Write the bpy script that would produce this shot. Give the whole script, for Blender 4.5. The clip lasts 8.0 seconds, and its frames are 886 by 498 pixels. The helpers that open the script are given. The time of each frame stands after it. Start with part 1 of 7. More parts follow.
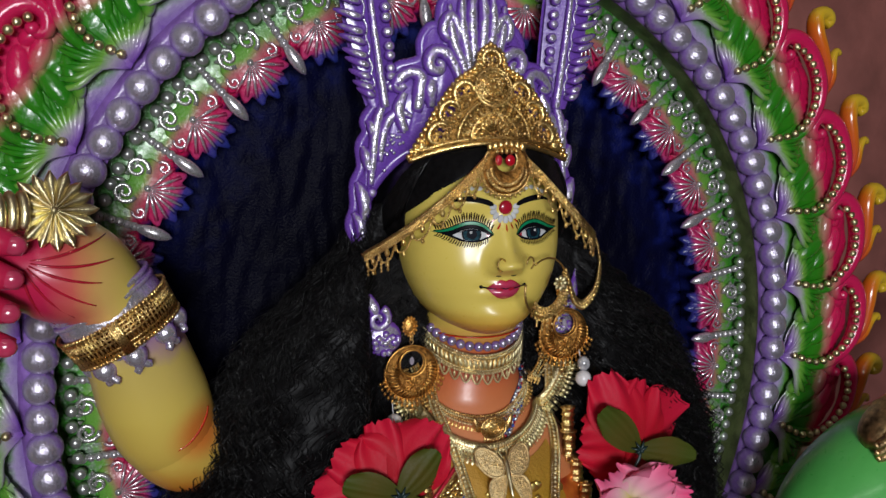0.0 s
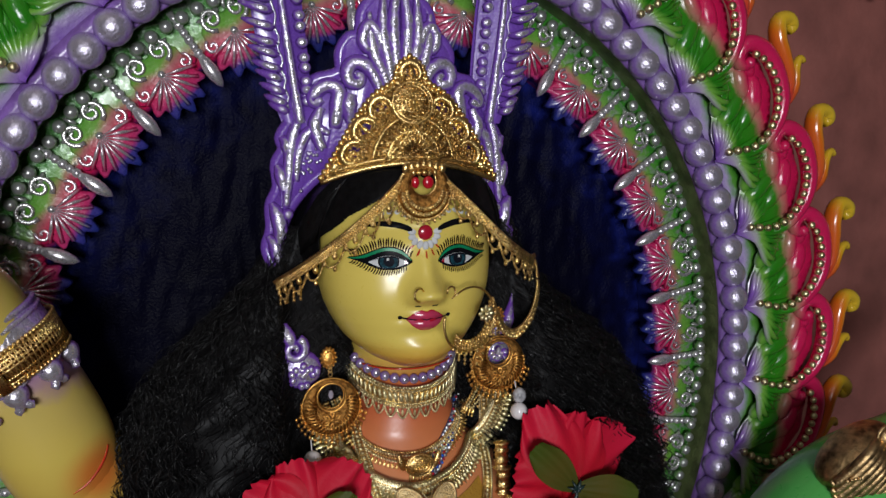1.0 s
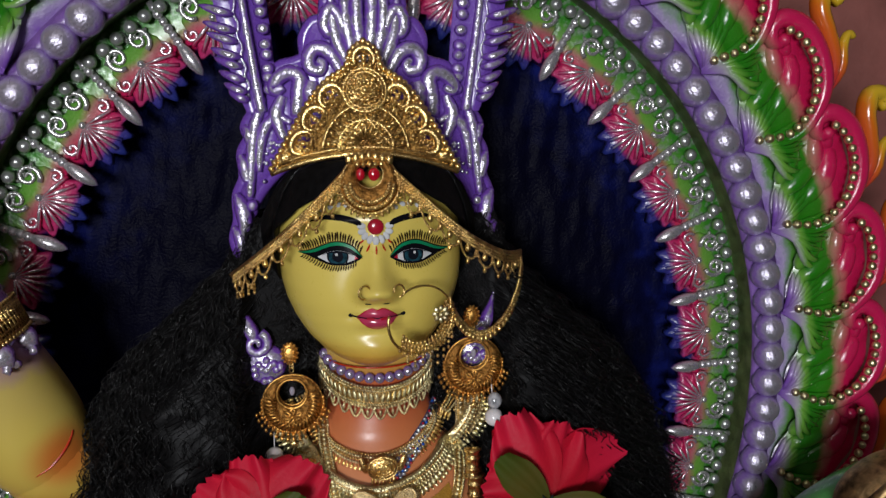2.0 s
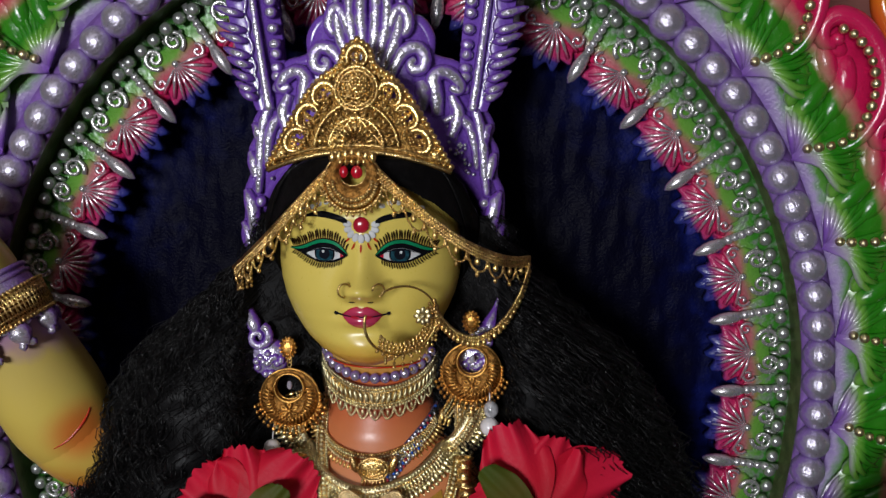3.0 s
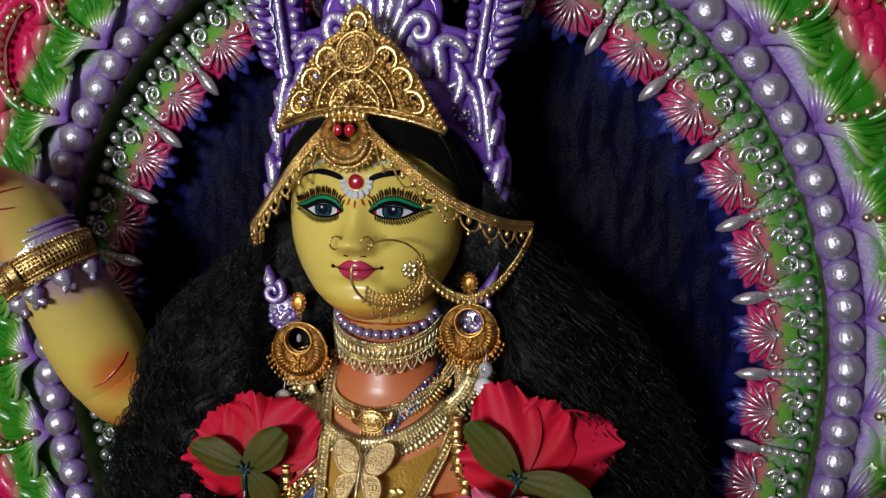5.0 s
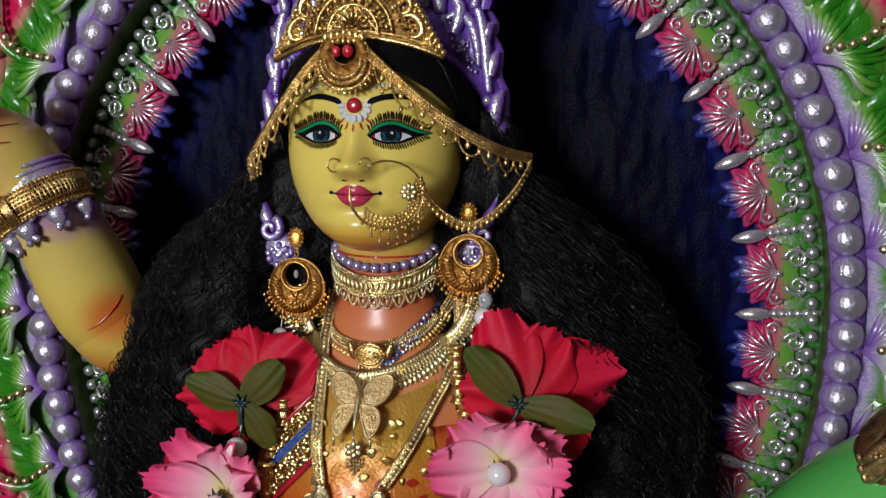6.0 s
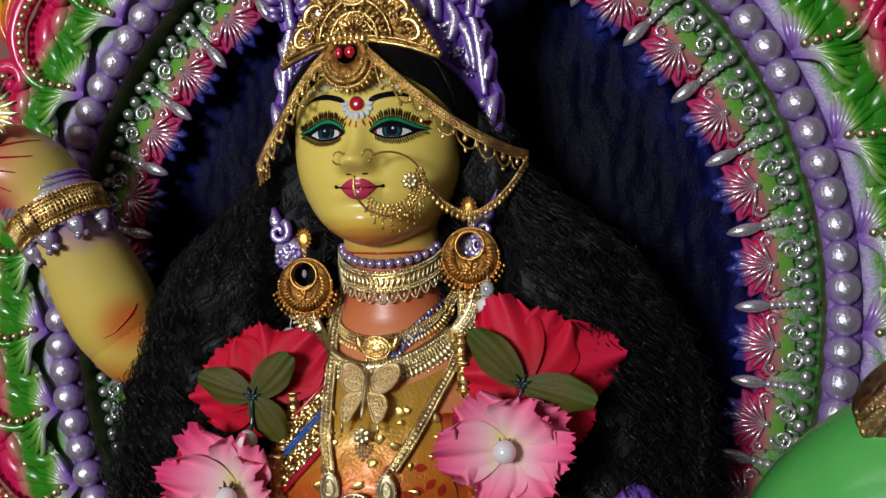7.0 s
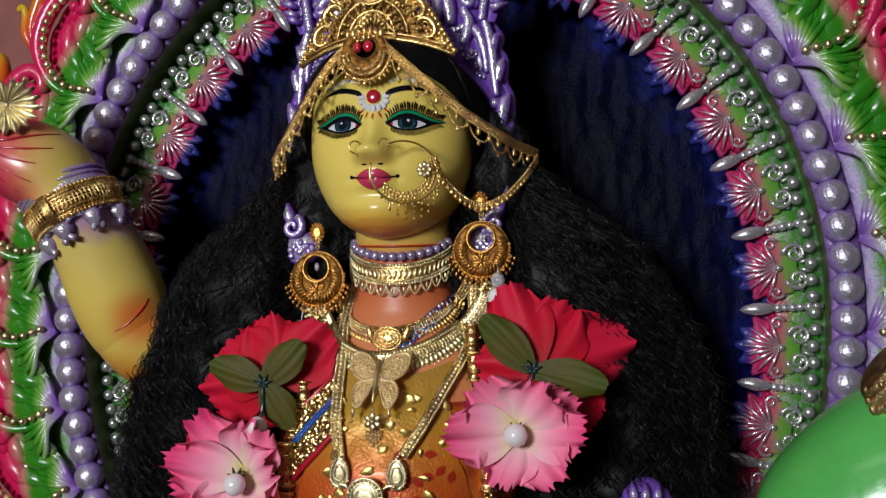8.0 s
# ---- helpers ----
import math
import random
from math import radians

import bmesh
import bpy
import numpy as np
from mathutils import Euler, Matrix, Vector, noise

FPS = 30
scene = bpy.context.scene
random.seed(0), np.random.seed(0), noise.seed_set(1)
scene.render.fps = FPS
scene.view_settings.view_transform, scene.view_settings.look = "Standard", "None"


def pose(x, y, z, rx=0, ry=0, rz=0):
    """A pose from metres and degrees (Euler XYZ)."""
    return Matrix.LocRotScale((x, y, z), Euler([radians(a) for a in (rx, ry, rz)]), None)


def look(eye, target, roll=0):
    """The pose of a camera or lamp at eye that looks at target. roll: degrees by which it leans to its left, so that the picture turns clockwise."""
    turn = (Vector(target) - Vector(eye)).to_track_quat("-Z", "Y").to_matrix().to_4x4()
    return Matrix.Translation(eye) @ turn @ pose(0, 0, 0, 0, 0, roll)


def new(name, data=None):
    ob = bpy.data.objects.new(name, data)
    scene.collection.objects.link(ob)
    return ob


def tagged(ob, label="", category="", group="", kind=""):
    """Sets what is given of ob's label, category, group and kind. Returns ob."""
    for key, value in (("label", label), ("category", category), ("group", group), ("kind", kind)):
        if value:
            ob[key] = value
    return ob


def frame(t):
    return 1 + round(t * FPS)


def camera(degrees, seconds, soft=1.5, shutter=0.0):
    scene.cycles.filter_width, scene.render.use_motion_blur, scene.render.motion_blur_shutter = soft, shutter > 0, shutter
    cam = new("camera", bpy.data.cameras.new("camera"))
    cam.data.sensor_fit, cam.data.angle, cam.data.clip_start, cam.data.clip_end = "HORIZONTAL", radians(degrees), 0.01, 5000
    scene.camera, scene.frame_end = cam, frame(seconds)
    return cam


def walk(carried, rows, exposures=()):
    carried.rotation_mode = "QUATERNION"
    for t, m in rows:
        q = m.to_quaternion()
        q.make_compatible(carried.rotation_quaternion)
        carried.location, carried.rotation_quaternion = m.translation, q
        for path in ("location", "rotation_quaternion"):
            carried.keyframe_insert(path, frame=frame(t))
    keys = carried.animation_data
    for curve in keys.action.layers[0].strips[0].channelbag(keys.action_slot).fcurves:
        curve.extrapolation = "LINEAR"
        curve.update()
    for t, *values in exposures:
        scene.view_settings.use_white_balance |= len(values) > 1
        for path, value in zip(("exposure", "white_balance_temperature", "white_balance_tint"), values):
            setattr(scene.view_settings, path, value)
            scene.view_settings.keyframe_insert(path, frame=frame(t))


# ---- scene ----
cam = camera(55.9, 8.0)
METRES, EYE, TILT, LEAN, TURN = 0.68, 1.5, -8.0, 0.0, 0.0
ROWS = [
    (0.0, 0.0, 0.0, 0.0, 0.0, -0.0, 0.0),
    (0.5, 0.0335, 0.0407, 0.0157, -0.64, 0.05, -0.05),
    (1.0, 0.0983, 0.0704, 0.0374, 0.39, -0.43, -0.03),
    (1.5, 0.1964, 0.1052, 0.0481, 4.63, -1.44, -0.29),
    (3.0, 0.4464, 0.1981, 0.0466, 20.05, -1.2, -3.12),
    (3.5, 0.5191, 0.2187, 0.0445, 24.21, -1.23, -4.12),
    (4.0, 0.5704, 0.2273, 0.0384, 26.93, -1.08, -4.49),
    (4.5, 0.5991, 0.2318, 0.0258, 29.08, -0.99, -4.8),
    (6.0, 0.5977, 0.2436, -0.1104, 28.74, 0.83, -4.48),
    (6.5, 0.6208, 0.2352, -0.1735, 29.41, 3.18, -3.52),
    (7.0, 0.6288, 0.2279, -0.2146, 29.73, 6.32, -2.95),
    (7.5, 0.6257, 0.2242, -0.2474, 29.62, 8.31, -3.14),
    (8.0, 0.6174, 0.2153, -0.298, 29.22, 10.44, -3.7),
]
walk(cam, [(t, pose(0, 0, EYE, TILT, LEAN, TURN) @ pose(METRES * x, METRES * y, METRES * z, 90 + pitch, roll, yaw)) for t, x, y, z, yaw, pitch, roll in ROWS],
     [(0.0, -0.20), (1.5, -0.30), (3.0, -0.20), (4.5, -0.10), (6.0, 0.0), (8.0, 0.02)])
# ---- world and light ----
world = bpy.data.worlds.new("world")
scene.world = world
world.use_nodes = True
bg = world.node_tree.nodes["Background"]
bg.inputs["Color"].default_value = (0.9, 0.95, 1.0, 1)
bg.inputs["Strength"].default_value = 0.0


def area_lamp(name, eye, target, w, h, watts, colour):
    data = bpy.data.lights.new(name, "AREA")
    data.shape, data.size, data.size_y, data.energy, data.color = "RECTANGLE", w, h, watts, colour
    ob = new(name, data)
    ob.matrix_world = look(eye, target)
    return ob


# Added lamps for unseen sources: weak fill overhead, main light behind the camera.
area_lamp("top_fill_light", (-0.10, -0.75, 2.62), (0.05, 0.7, 1.4), 1.2, 0.12, 2.2, (1.0, 0.97, 0.92))
area_lamp("front_key_light", (0.18, -1.35, 1.58), (0.05, 0.7, 1.33), 0.5, 0.34, 35, (0.93, 0.95, 1.0))


# ---- materials ----
def socket(node, name, value):
    node.inputs[name].default_value = value


def material(name, colour, rough=0.4, metal=0.0, coat=0.0, grain=0.12, scale=60.0, bump=0.15, fine=400.0, spec=0.5, dark=None):
    """A painted or metal surface: mottled at two scales, with fine relief."""
    m = bpy.data.materials.new(name)
    m.use_nodes = True
    nt = m.node_tree
    b = nt.nodes["Principled BSDF"]
    socket(b, "Roughness", rough), socket(b, "Metallic", metal), socket(b, "Coat Weight", coat), socket(b, "Coat Roughness", 0.16)
    socket(b, "Specular IOR Level", spec)
    tc = nt.nodes.new("ShaderNodeTexCoord")
    big, small = nt.nodes.new("ShaderNodeTexNoise"), nt.nodes.new("ShaderNodeTexNoise")
    socket(big, "Scale", scale), socket(small, "Scale", fine), socket(big, "Detail", 5), socket(small, "Detail", 4)
    for n in (big, small):
        nt.links.new(tc.outputs["Object"], n.inputs["Vector"])
    ramp = nt.nodes.new("ShaderNodeValToRGB")
    ramp.color_ramp.elements[0].position, ramp.color_ramp.elements[1].position = 0.3, 0.7
    lo = dark or [c * (1 - 2.5 * grain) for c in colour]
    ramp.color_ramp.elements[0].color, ramp.color_ramp.elements[1].color = (*lo, 1), (*[min(1, c * (1 + grain)) for c in colour], 1)
    nt.links.new(big.outputs["Fac"], ramp.inputs["Fac"])
    nt.links.new(ramp.outputs["Color"], b.inputs["Base Color"])
    rr = nt.nodes.new("ShaderNodeMapRange")
    socket(rr, "To Min", max(0.03, rough - 0.1)), socket(rr, "To Max", min(1, rough + 0.12))
    nt.links.new(small.outputs["Fac"], rr.inputs["Value"])
    nt.links.new(rr.outputs["Result"], b.inputs["Roughness"])
    bm = nt.nodes.new("ShaderNodeBump")
    socket(bm, "Strength", bump), socket(bm, "Distance", 0.001)
    nt.links.new(small.outputs["Fac"], bm.inputs["Height"])
    nt.links.new(bm.outputs["Normal"], b.inputs["Normal"])
    return m


def ramp_material(name, axis, stops, rough=0.25, coat=0.4, centre=(0, 0, 0), noise_amount=0.006, radial=False, brush=0.0, brush_colour=(0.62, 0.6, 0.62), metal=0.0, bump=0.2):
    """Airbrushed paint: colours that run along one axis, or out from a centre, of the piece; brush: silver dry-brushed over what stands proud to the front."""
    m = material(name, (0.5, 0.5, 0.5), rough, metal, coat, bump=bump)
    nt = m.node_tree
    b = nt.nodes["Principled BSDF"]
    tc = nt.nodes.new("ShaderNodeTexCoord")
    mp = nt.nodes.new("ShaderNodeVectorMath")
    mp.operation = "SUBTRACT"
    mp.inputs[1].default_value = centre
    nt.links.new(tc.outputs["Object"], mp.inputs[0])
    if radial:
        flat = nt.nodes.new("ShaderNodeVectorMath")
        flat.operation = "MULTIPLY"
        flat.inputs[1].default_value = (1, 0, 0.91)
        nt.links.new(mp.outputs["Vector"], flat.inputs[0])
        ln = nt.nodes.new("ShaderNodeVectorMath")
        ln.operation = "LENGTH"
        nt.links.new(flat.outputs["Vector"], ln.inputs[0])
        value = ln.outputs["Value"]
    else:
        sep = nt.nodes.new("ShaderNodeSeparateXYZ")
        nt.links.new(mp.outputs["Vector"], sep.inputs[0])
        value = sep.outputs[axis]
    nz = nt.nodes.new("ShaderNodeTexNoise")
    socket(nz, "Scale", 45.0), socket(nz, "Detail", 4)
    nt.links.new(tc.outputs["Object"], nz.inputs["Vector"])
    ad = nt.nodes.new("ShaderNodeMath")
    ad.operation = "MULTIPLY_ADD"
    ad.inputs[1].default_value = noise_amount * 4
    nt.links.new(nz.outputs["Fac"], ad.inputs[0])
    nt.links.new(value, ad.inputs[2])
    lo, hi = stops[0][0], stops[-1][0]
    mr = nt.nodes.new("ShaderNodeMapRange")
    socket(mr, "From Min", lo + noise_amount * 2), socket(mr, "From Max", hi + noise_amount * 2)
    nt.links.new(ad.outputs[0], mr.inputs["Value"])
    rp = nt.nodes.new("ShaderNodeValToRGB")
    el = rp.color_ramp.elements
    while len(el) < len(stops):
        el.new(0.5)
    for e, (p, c) in zip(el, stops):
        e.position = (p - lo) / (hi - lo)
    for e, (p, c) in zip(el, stops):
        e.position, e.color = (p - lo) / (hi - lo), (*c, 1)
    nt.links.new(mr.outputs["Result"], rp.inputs["Fac"])
    colour = rp.outputs["Color"]
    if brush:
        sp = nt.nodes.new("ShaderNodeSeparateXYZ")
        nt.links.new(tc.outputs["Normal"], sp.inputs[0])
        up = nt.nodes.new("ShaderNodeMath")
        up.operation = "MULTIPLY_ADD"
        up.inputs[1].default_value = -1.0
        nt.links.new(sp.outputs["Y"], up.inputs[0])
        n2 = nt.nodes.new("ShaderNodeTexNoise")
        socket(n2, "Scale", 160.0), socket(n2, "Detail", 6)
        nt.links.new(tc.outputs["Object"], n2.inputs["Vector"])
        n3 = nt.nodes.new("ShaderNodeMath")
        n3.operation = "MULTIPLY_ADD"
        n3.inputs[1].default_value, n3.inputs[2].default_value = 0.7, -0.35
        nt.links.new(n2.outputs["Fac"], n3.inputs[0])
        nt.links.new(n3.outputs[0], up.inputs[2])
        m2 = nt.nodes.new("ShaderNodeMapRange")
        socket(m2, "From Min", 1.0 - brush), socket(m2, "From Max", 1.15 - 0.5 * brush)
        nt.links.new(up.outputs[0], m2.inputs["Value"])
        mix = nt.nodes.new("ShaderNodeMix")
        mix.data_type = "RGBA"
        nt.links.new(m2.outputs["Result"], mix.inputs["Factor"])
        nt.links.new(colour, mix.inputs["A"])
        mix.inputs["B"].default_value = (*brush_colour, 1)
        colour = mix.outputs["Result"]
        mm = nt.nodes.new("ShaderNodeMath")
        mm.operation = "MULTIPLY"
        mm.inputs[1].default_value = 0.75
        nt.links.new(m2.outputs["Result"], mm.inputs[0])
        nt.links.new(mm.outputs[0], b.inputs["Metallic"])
    nt.links.new(colour, b.inputs["Base Color"])
    return m


PURPLE, LILAC, GREEN, LEAF, PINK, BLUE = (0.20, 0.08, 0.42), (0.40, 0.32, 0.54), (0.02, 0.20, 0.008), (0.16, 0.38, 0.05), (0.60, 0.012, 0.09), (0.02, 0.03, 0.25)
gold = material("gold", (0.98, 0.60, 0.23), 0.28, 1.0, grain=0.2, bump=0.35, fine=900)
pale_gold = material("pale_gold", (0.96, 0.76, 0.45), 0.32, 1.0, grain=0.2, bump=0.35, fine=900)
silver = material("silver", (0.60, 0.60, 0.62), 0.3, 0.85, grain=0.2, bump=0.4, fine=500)
ear_gold = material("ear_gold", (0.90, 0.46, 0.12), 0.34, 1.0, grain=0.18, bump=0.35, fine=900)
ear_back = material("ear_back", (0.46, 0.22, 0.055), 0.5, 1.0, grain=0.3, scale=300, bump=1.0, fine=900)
pearl = material("pearl", (0.78, 0.74, 0.74), 0.22, 0.0, coat=0.6, grain=0.05)
black = material("black", (0.006, 0.006, 0.008), 0.25, spec=0.02, grain=0.1, bump=0.02)
hair_mat = material("hair_mat", (0.005, 0.0047, 0.005), 0.4, grain=0.2, bump=0.2, scale=200, fine=600, spec=0.08)
strand_mat = material("strand_mat", (0.006, 0.0056, 0.006), 0.3, grain=0.2, bump=0.1, scale=200, fine=600, spec=0.22)
white_paint = material("white_paint", (0.60, 0.61, 0.62), 0.3, coat=0.0, grain=0.06, bump=0.02, spec=0.012)
teal = material("teal", (0.016, 0.062, 0.085), 0.3, coat=0.0, grain=0.3, scale=350, bump=0.02, spec=0.008)
pupil_mat = material("pupil_mat", (0.008, 0.009, 0.014), 0.3, grain=0.1, bump=0.02, spec=0.008)
lash_mat = material("lash_mat", (0.020, 0.008, 0.004), 0.4, grain=0.2, bump=0.02, spec=0.03)
eye_green = material("eye_green", (0.006, 0.21, 0.085), 0.25, coat=0.0, spec=0.15, grain=0.08, bump=0.02)
lip_pink = material("lip_pink", (0.50, 0.04, 0.10), 0.18, coat=0.7, grain=0.1, bump=0.02)
red_paint = material("red_paint", (0.42, 0.01, 0.03), 0.2, coat=0.5, grain=0.1, bump=0.02)
red_line = material("red_line", (0.5, 0.03, 0.01), 0.25, coat=0.5, grain=0.1, bump=0.02)



# ---- shapes ----
class Geo:
    """Vertices, faces and material slots of one mesh in the making."""

    def __init__(self):
        self.v, self.f, self.m = [], [], []

    def add(self, verts, faces, m=0):
        n = len(self.v)
        self.v += [tuple(p) for p in verts]
        self.f += [tuple(i + n for i in f) for f in faces]
        self.m += [m] * len(faces)
        return self

    def put(self, other, mat):
        n = len(self.v)
        flip = mat.to_3x3().determinant() < 0
        self.v += [tuple(mat @ Vector(p)) for p in other.v]
        self.f += [tuple(i + n for i in (reversed(f) if flip else f)) for f in other.f]
        self.m += other.m
        return self

    def grid(self, fn, nu, nv, m=0, wrap=False):
        verts = [fn(i / (nu if wrap else nu - 1), j / (nv - 1)) for j in range(nv) for i in range(nu)]
        faces = []
        for j in range(nv - 1):
            for i in range(nu if wrap else nu - 1):
                k = (i + 1) % nu
                faces.append((j * nu + i, j * nu + k, (j + 1) * nu + k, (j + 1) * nu + i))
        return self.add(verts, faces, m)

    def ball(self, c, r, m=0, seg=10, rings=6, turn=None):
        rx, ry, rz = (r, r, r) if isinstance(r, (int, float)) else r
        c = Vector(c)
        verts = []
        for j in range(1, rings):
            a = math.pi * j / rings
            for i in range(seg):
                b = 2 * math.pi * i / seg
                verts.append(Vector((rx * math.sin(a) * math.cos(b), ry * math.sin(a) * math.sin(b), rz * math.cos(a))))
        verts += [Vector((0, 0, rz)), Vector((0, 0, -rz))]
        if turn is not None:
            verts = [turn @ p for p in verts]
        top, bot = len(verts) - 2, len(verts) - 1
        faces = []
        for i in range(seg):
            k = (i + 1) % seg
            faces.append((top, i, k))
            for j in range(rings - 2):
                faces.append((j * seg + i, (j + 1) * seg + i, (j + 1) * seg + k, j * seg + k))
            faces.append(((rings - 2) * seg + i, bot, (rings - 2) * seg + k))
        return self.add([p + c for p in verts], faces, m)

    def tube(self, pts, rad, m=0, seg=6, closed=False, flat=1.0, face=None):
        """A round bar along points; flat squeezes it along the direction face."""
        pts = [Vector(p) for p in pts]
        n = len(pts)
        rad = [rad] * n if isinstance(rad, (int, float)) else list(rad)
        verts, side = [], None
        for i, p in enumerate(pts):
            a = pts[(i - 1) % n] if closed or i else p
            b = pts[(i + 1) % n] if closed or i < n - 1 else p
            d = (b - a)
            d = d.normalized() if d.length > 1e-9 else Vector((0, 0, 1))
            if face is not None:
                w = Vector(face)
                u = d.cross(w)
                u = u.normalized() if u.length > 1e-6 else Vector((1, 0, 0))
                w = u.cross(d).normalized()
            else:
                if side is None:
                    side = Vector((0, 1, 0)) if abs(d.y) < 0.9 else Vector((1, 0, 0))
                u = side - d * side.dot(d)
                u = u.normalized() if u.length > 1e-6 else d.orthogonal().normalized()
                side = u
                w = d.cross(u)
            for k in range(seg):
                t = 2 * math.pi * k / seg
                verts.append(p + rad[i] * (math.cos(t) * u + math.sin(t) * flat * w))
        faces = []
        for i in range(n if closed else n - 1):
            j = (i + 1) % n
            for k in range(seg):
                l = (k + 1) % seg
                faces.append((i * seg + k, i * seg + l, j * seg + l, j * seg + k))
        if not closed:
            faces += [tuple(reversed(range(seg))), tuple(range((n - 1) * seg, n * seg))]
        return self.add(verts, faces, m)

    def slab(self, outline, front, back, m=0, bevel=0.0015, fy=None):
        """A plate with a bevelled front rim, cut to an outline in x and z; fy bends it."""
        fy = fy or (lambda x, z: 0.0)
        n = len(outline)
        cx, cz = sum(p[0] for p in outline) / n, sum(p[1] for p in outline) / n
        rings = []
        for y, inset in ((back, 0), (front + bevel, 0), (front, bevel)):
            ring = []
            for x, z in outline:
                d = math.hypot(x - cx, z - cz) or 1
                x2, z2 = x - (x - cx) / d * inset, z - (z - cz) / d * inset
                ring.append((x2, y + fy(x2, z2), z2))
            rings.append(ring)
        verts = rings[0] + rings[1] + rings[2] + [(cx, front + fy(cx, cz), cz)]
        faces = []
        for i in range(n):
            j = (i + 1) % n
            for a in (0, n):
                faces.append((a + i, a + j, a + n + j, a + n + i))
            faces.append((2 * n + i, 2 * n + j, 3 * n))
        faces.append(tuple(reversed(range(n))))
        return self.add(verts, faces, m)

    def mesh(self, name, mats, shift=(0, 0, 0), smooth=True):
        me = bpy.data.meshes.new(name)
        s = Vector(shift)
        me.from_pydata([Vector(p) - s for p in self.v], [], self.f)
        for mt in mats if isinstance(mats, (list, tuple)) else [mats]:
            me.materials.append(mt)
        me.polygons.foreach_set("material_index", self.m)
        me.polygons.foreach_set("use_smooth", [smooth] * len(self.f))
        bm = bmesh.new()
        bm.from_mesh(me)
        bmesh.ops.recalc_face_normals(bm, faces=bm.faces)
        bm.to_mesh(me)
        bm.free()
        me.update()
        return me


def curve(points, n):
    """A smooth line through a few points (Catmull-Rom)."""
    p = [Vector(q) for q in points]
    p = [p[0] * 2 - p[1]] + p + [p[-1] * 2 - p[-2]]
    out = []
    for i in range(n):
        t = i / (n - 1) * (len(p) - 3)
        k = min(int(t), len(p) - 4)
        t -= k
        a, b, c, d = p[k:k + 4]
        out.append(0.5 * ((2 * b) + (c - a) * t + (2 * a - 5 * b + 4 * c - d) * t * t + (3 * b - a - 3 * c + d) * t ** 3))
    return out


def even(points, step):
    """Points at even steps along a line."""
    pts = [Vector(p) for p in points]
    out, left = [pts[0]], step
    for a, b in zip(pts, pts[1:]):
        d = (b - a).length
        while d >= left and d > 0:
            a = a + (b - a) * (left / d)
            d = (b - a).length
            out.append(a)
            left = step
        left -= d
    return out


def spiral(cx, cz, r, turns, start, y=0.0, n=22, hand=1, end=0.12):
    """A scroll in the x-z plane that winds inwards."""
    return [Vector((cx + r * (1 - (1 - end) * t) * math.cos(start + hand * 2 * math.pi * turns * t), y,
                    cz + r * (1 - (1 - end) * t) * math.sin(start + hand * 2 * math.pi * turns * t))) for t in [i / (n - 1) for i in range(n)]]


def tint(m, centre, near, far, colour):
    """Airbrushes a colour round a place on a painted thing."""
    nt = m.node_tree
    b = nt.nodes["Principled BSDF"]
    old = b.inputs["Base Color"].links[0].from_socket
    tc, dist = nt.nodes.new("ShaderNodeTexCoord"), nt.nodes.new("ShaderNodeVectorMath")
    dist.operation = "DISTANCE"
    dist.inputs[1].default_value = centre
    nt.links.new(tc.outputs["Object"], dist.inputs[0])
    mr = nt.nodes.new("ShaderNodeMapRange")
    mr.interpolation_type = "SMOOTHSTEP"
    socket(mr, "From Min", near), socket(mr, "From Max", far), socket(mr, "To Min", 0.85), socket(mr, "To Max", 0.0)
    nt.links.new(dist.outputs["Value"], mr.inputs["Value"])
    mix = nt.nodes.new("ShaderNodeMix")
    mix.data_type = "RGBA"
    nt.links.new(mr.outputs["Result"], mix.inputs["Factor"])
    nt.links.new(old, mix.inputs["A"])
    mix.inputs["B"].default_value = (*colour, 1)
    nt.links.new(mix.outputs["Result"], b.inputs["Base Color"])


def interp(x, table):
    return float(np.interp(x, [a for a, b in table], [b for a, b in table]))


def bell(x, s):
    return math.exp(-0.5 * (x / s) ** 2)


# The shrine's own frame: x to the figure's left side, y backwards, z up; it stands turned by 18.5 degrees.
SHRINE = pose(0.032, 0.726, 0, 0, 0, 18.5)
ORIGIN = {}


def thing(name, at, label, category, group="", kind=""):
    ob = new(name)
    ob.empty_display_size = 0.02
    ob.matrix_world = SHRINE @ Matrix.Translation(at)
    ORIGIN[ob.name] = Vector(at)
    return tagged(ob, label, category, group, kind)


def part(name, geo, mats, parent, label="", smooth=True):
    o = ORIGIN[parent.name]
    ob = new(name, geo.mesh(name, mats, o, smooth))
    ob.parent = parent
    ORIGIN[ob.name] = o
    return tagged(ob, label)


def solid(name, geo, mats, at, label, category, group="", kind="", smooth=True):
    """A thing that is one mesh."""
    ob = new(name, geo.mesh(name, mats, at, smooth))
    ob.matrix_world = SHRINE @ Matrix.Translation(at)
    ORIGIN[ob.name] = Vector(at)
    return tagged(ob, label, category, group, kind)


def piece(name, mesh, parent, m):
    """One of many alike pieces that share a mesh; m is its pose in the shrine."""
    ob = new(name, mesh)
    ob.parent = parent
    ob.matrix_local = Matrix.Translation(-ORIGIN[parent.name]) @ m
    ORIGIN[ob.name] = Vector((0, 0, 0))
    return ob


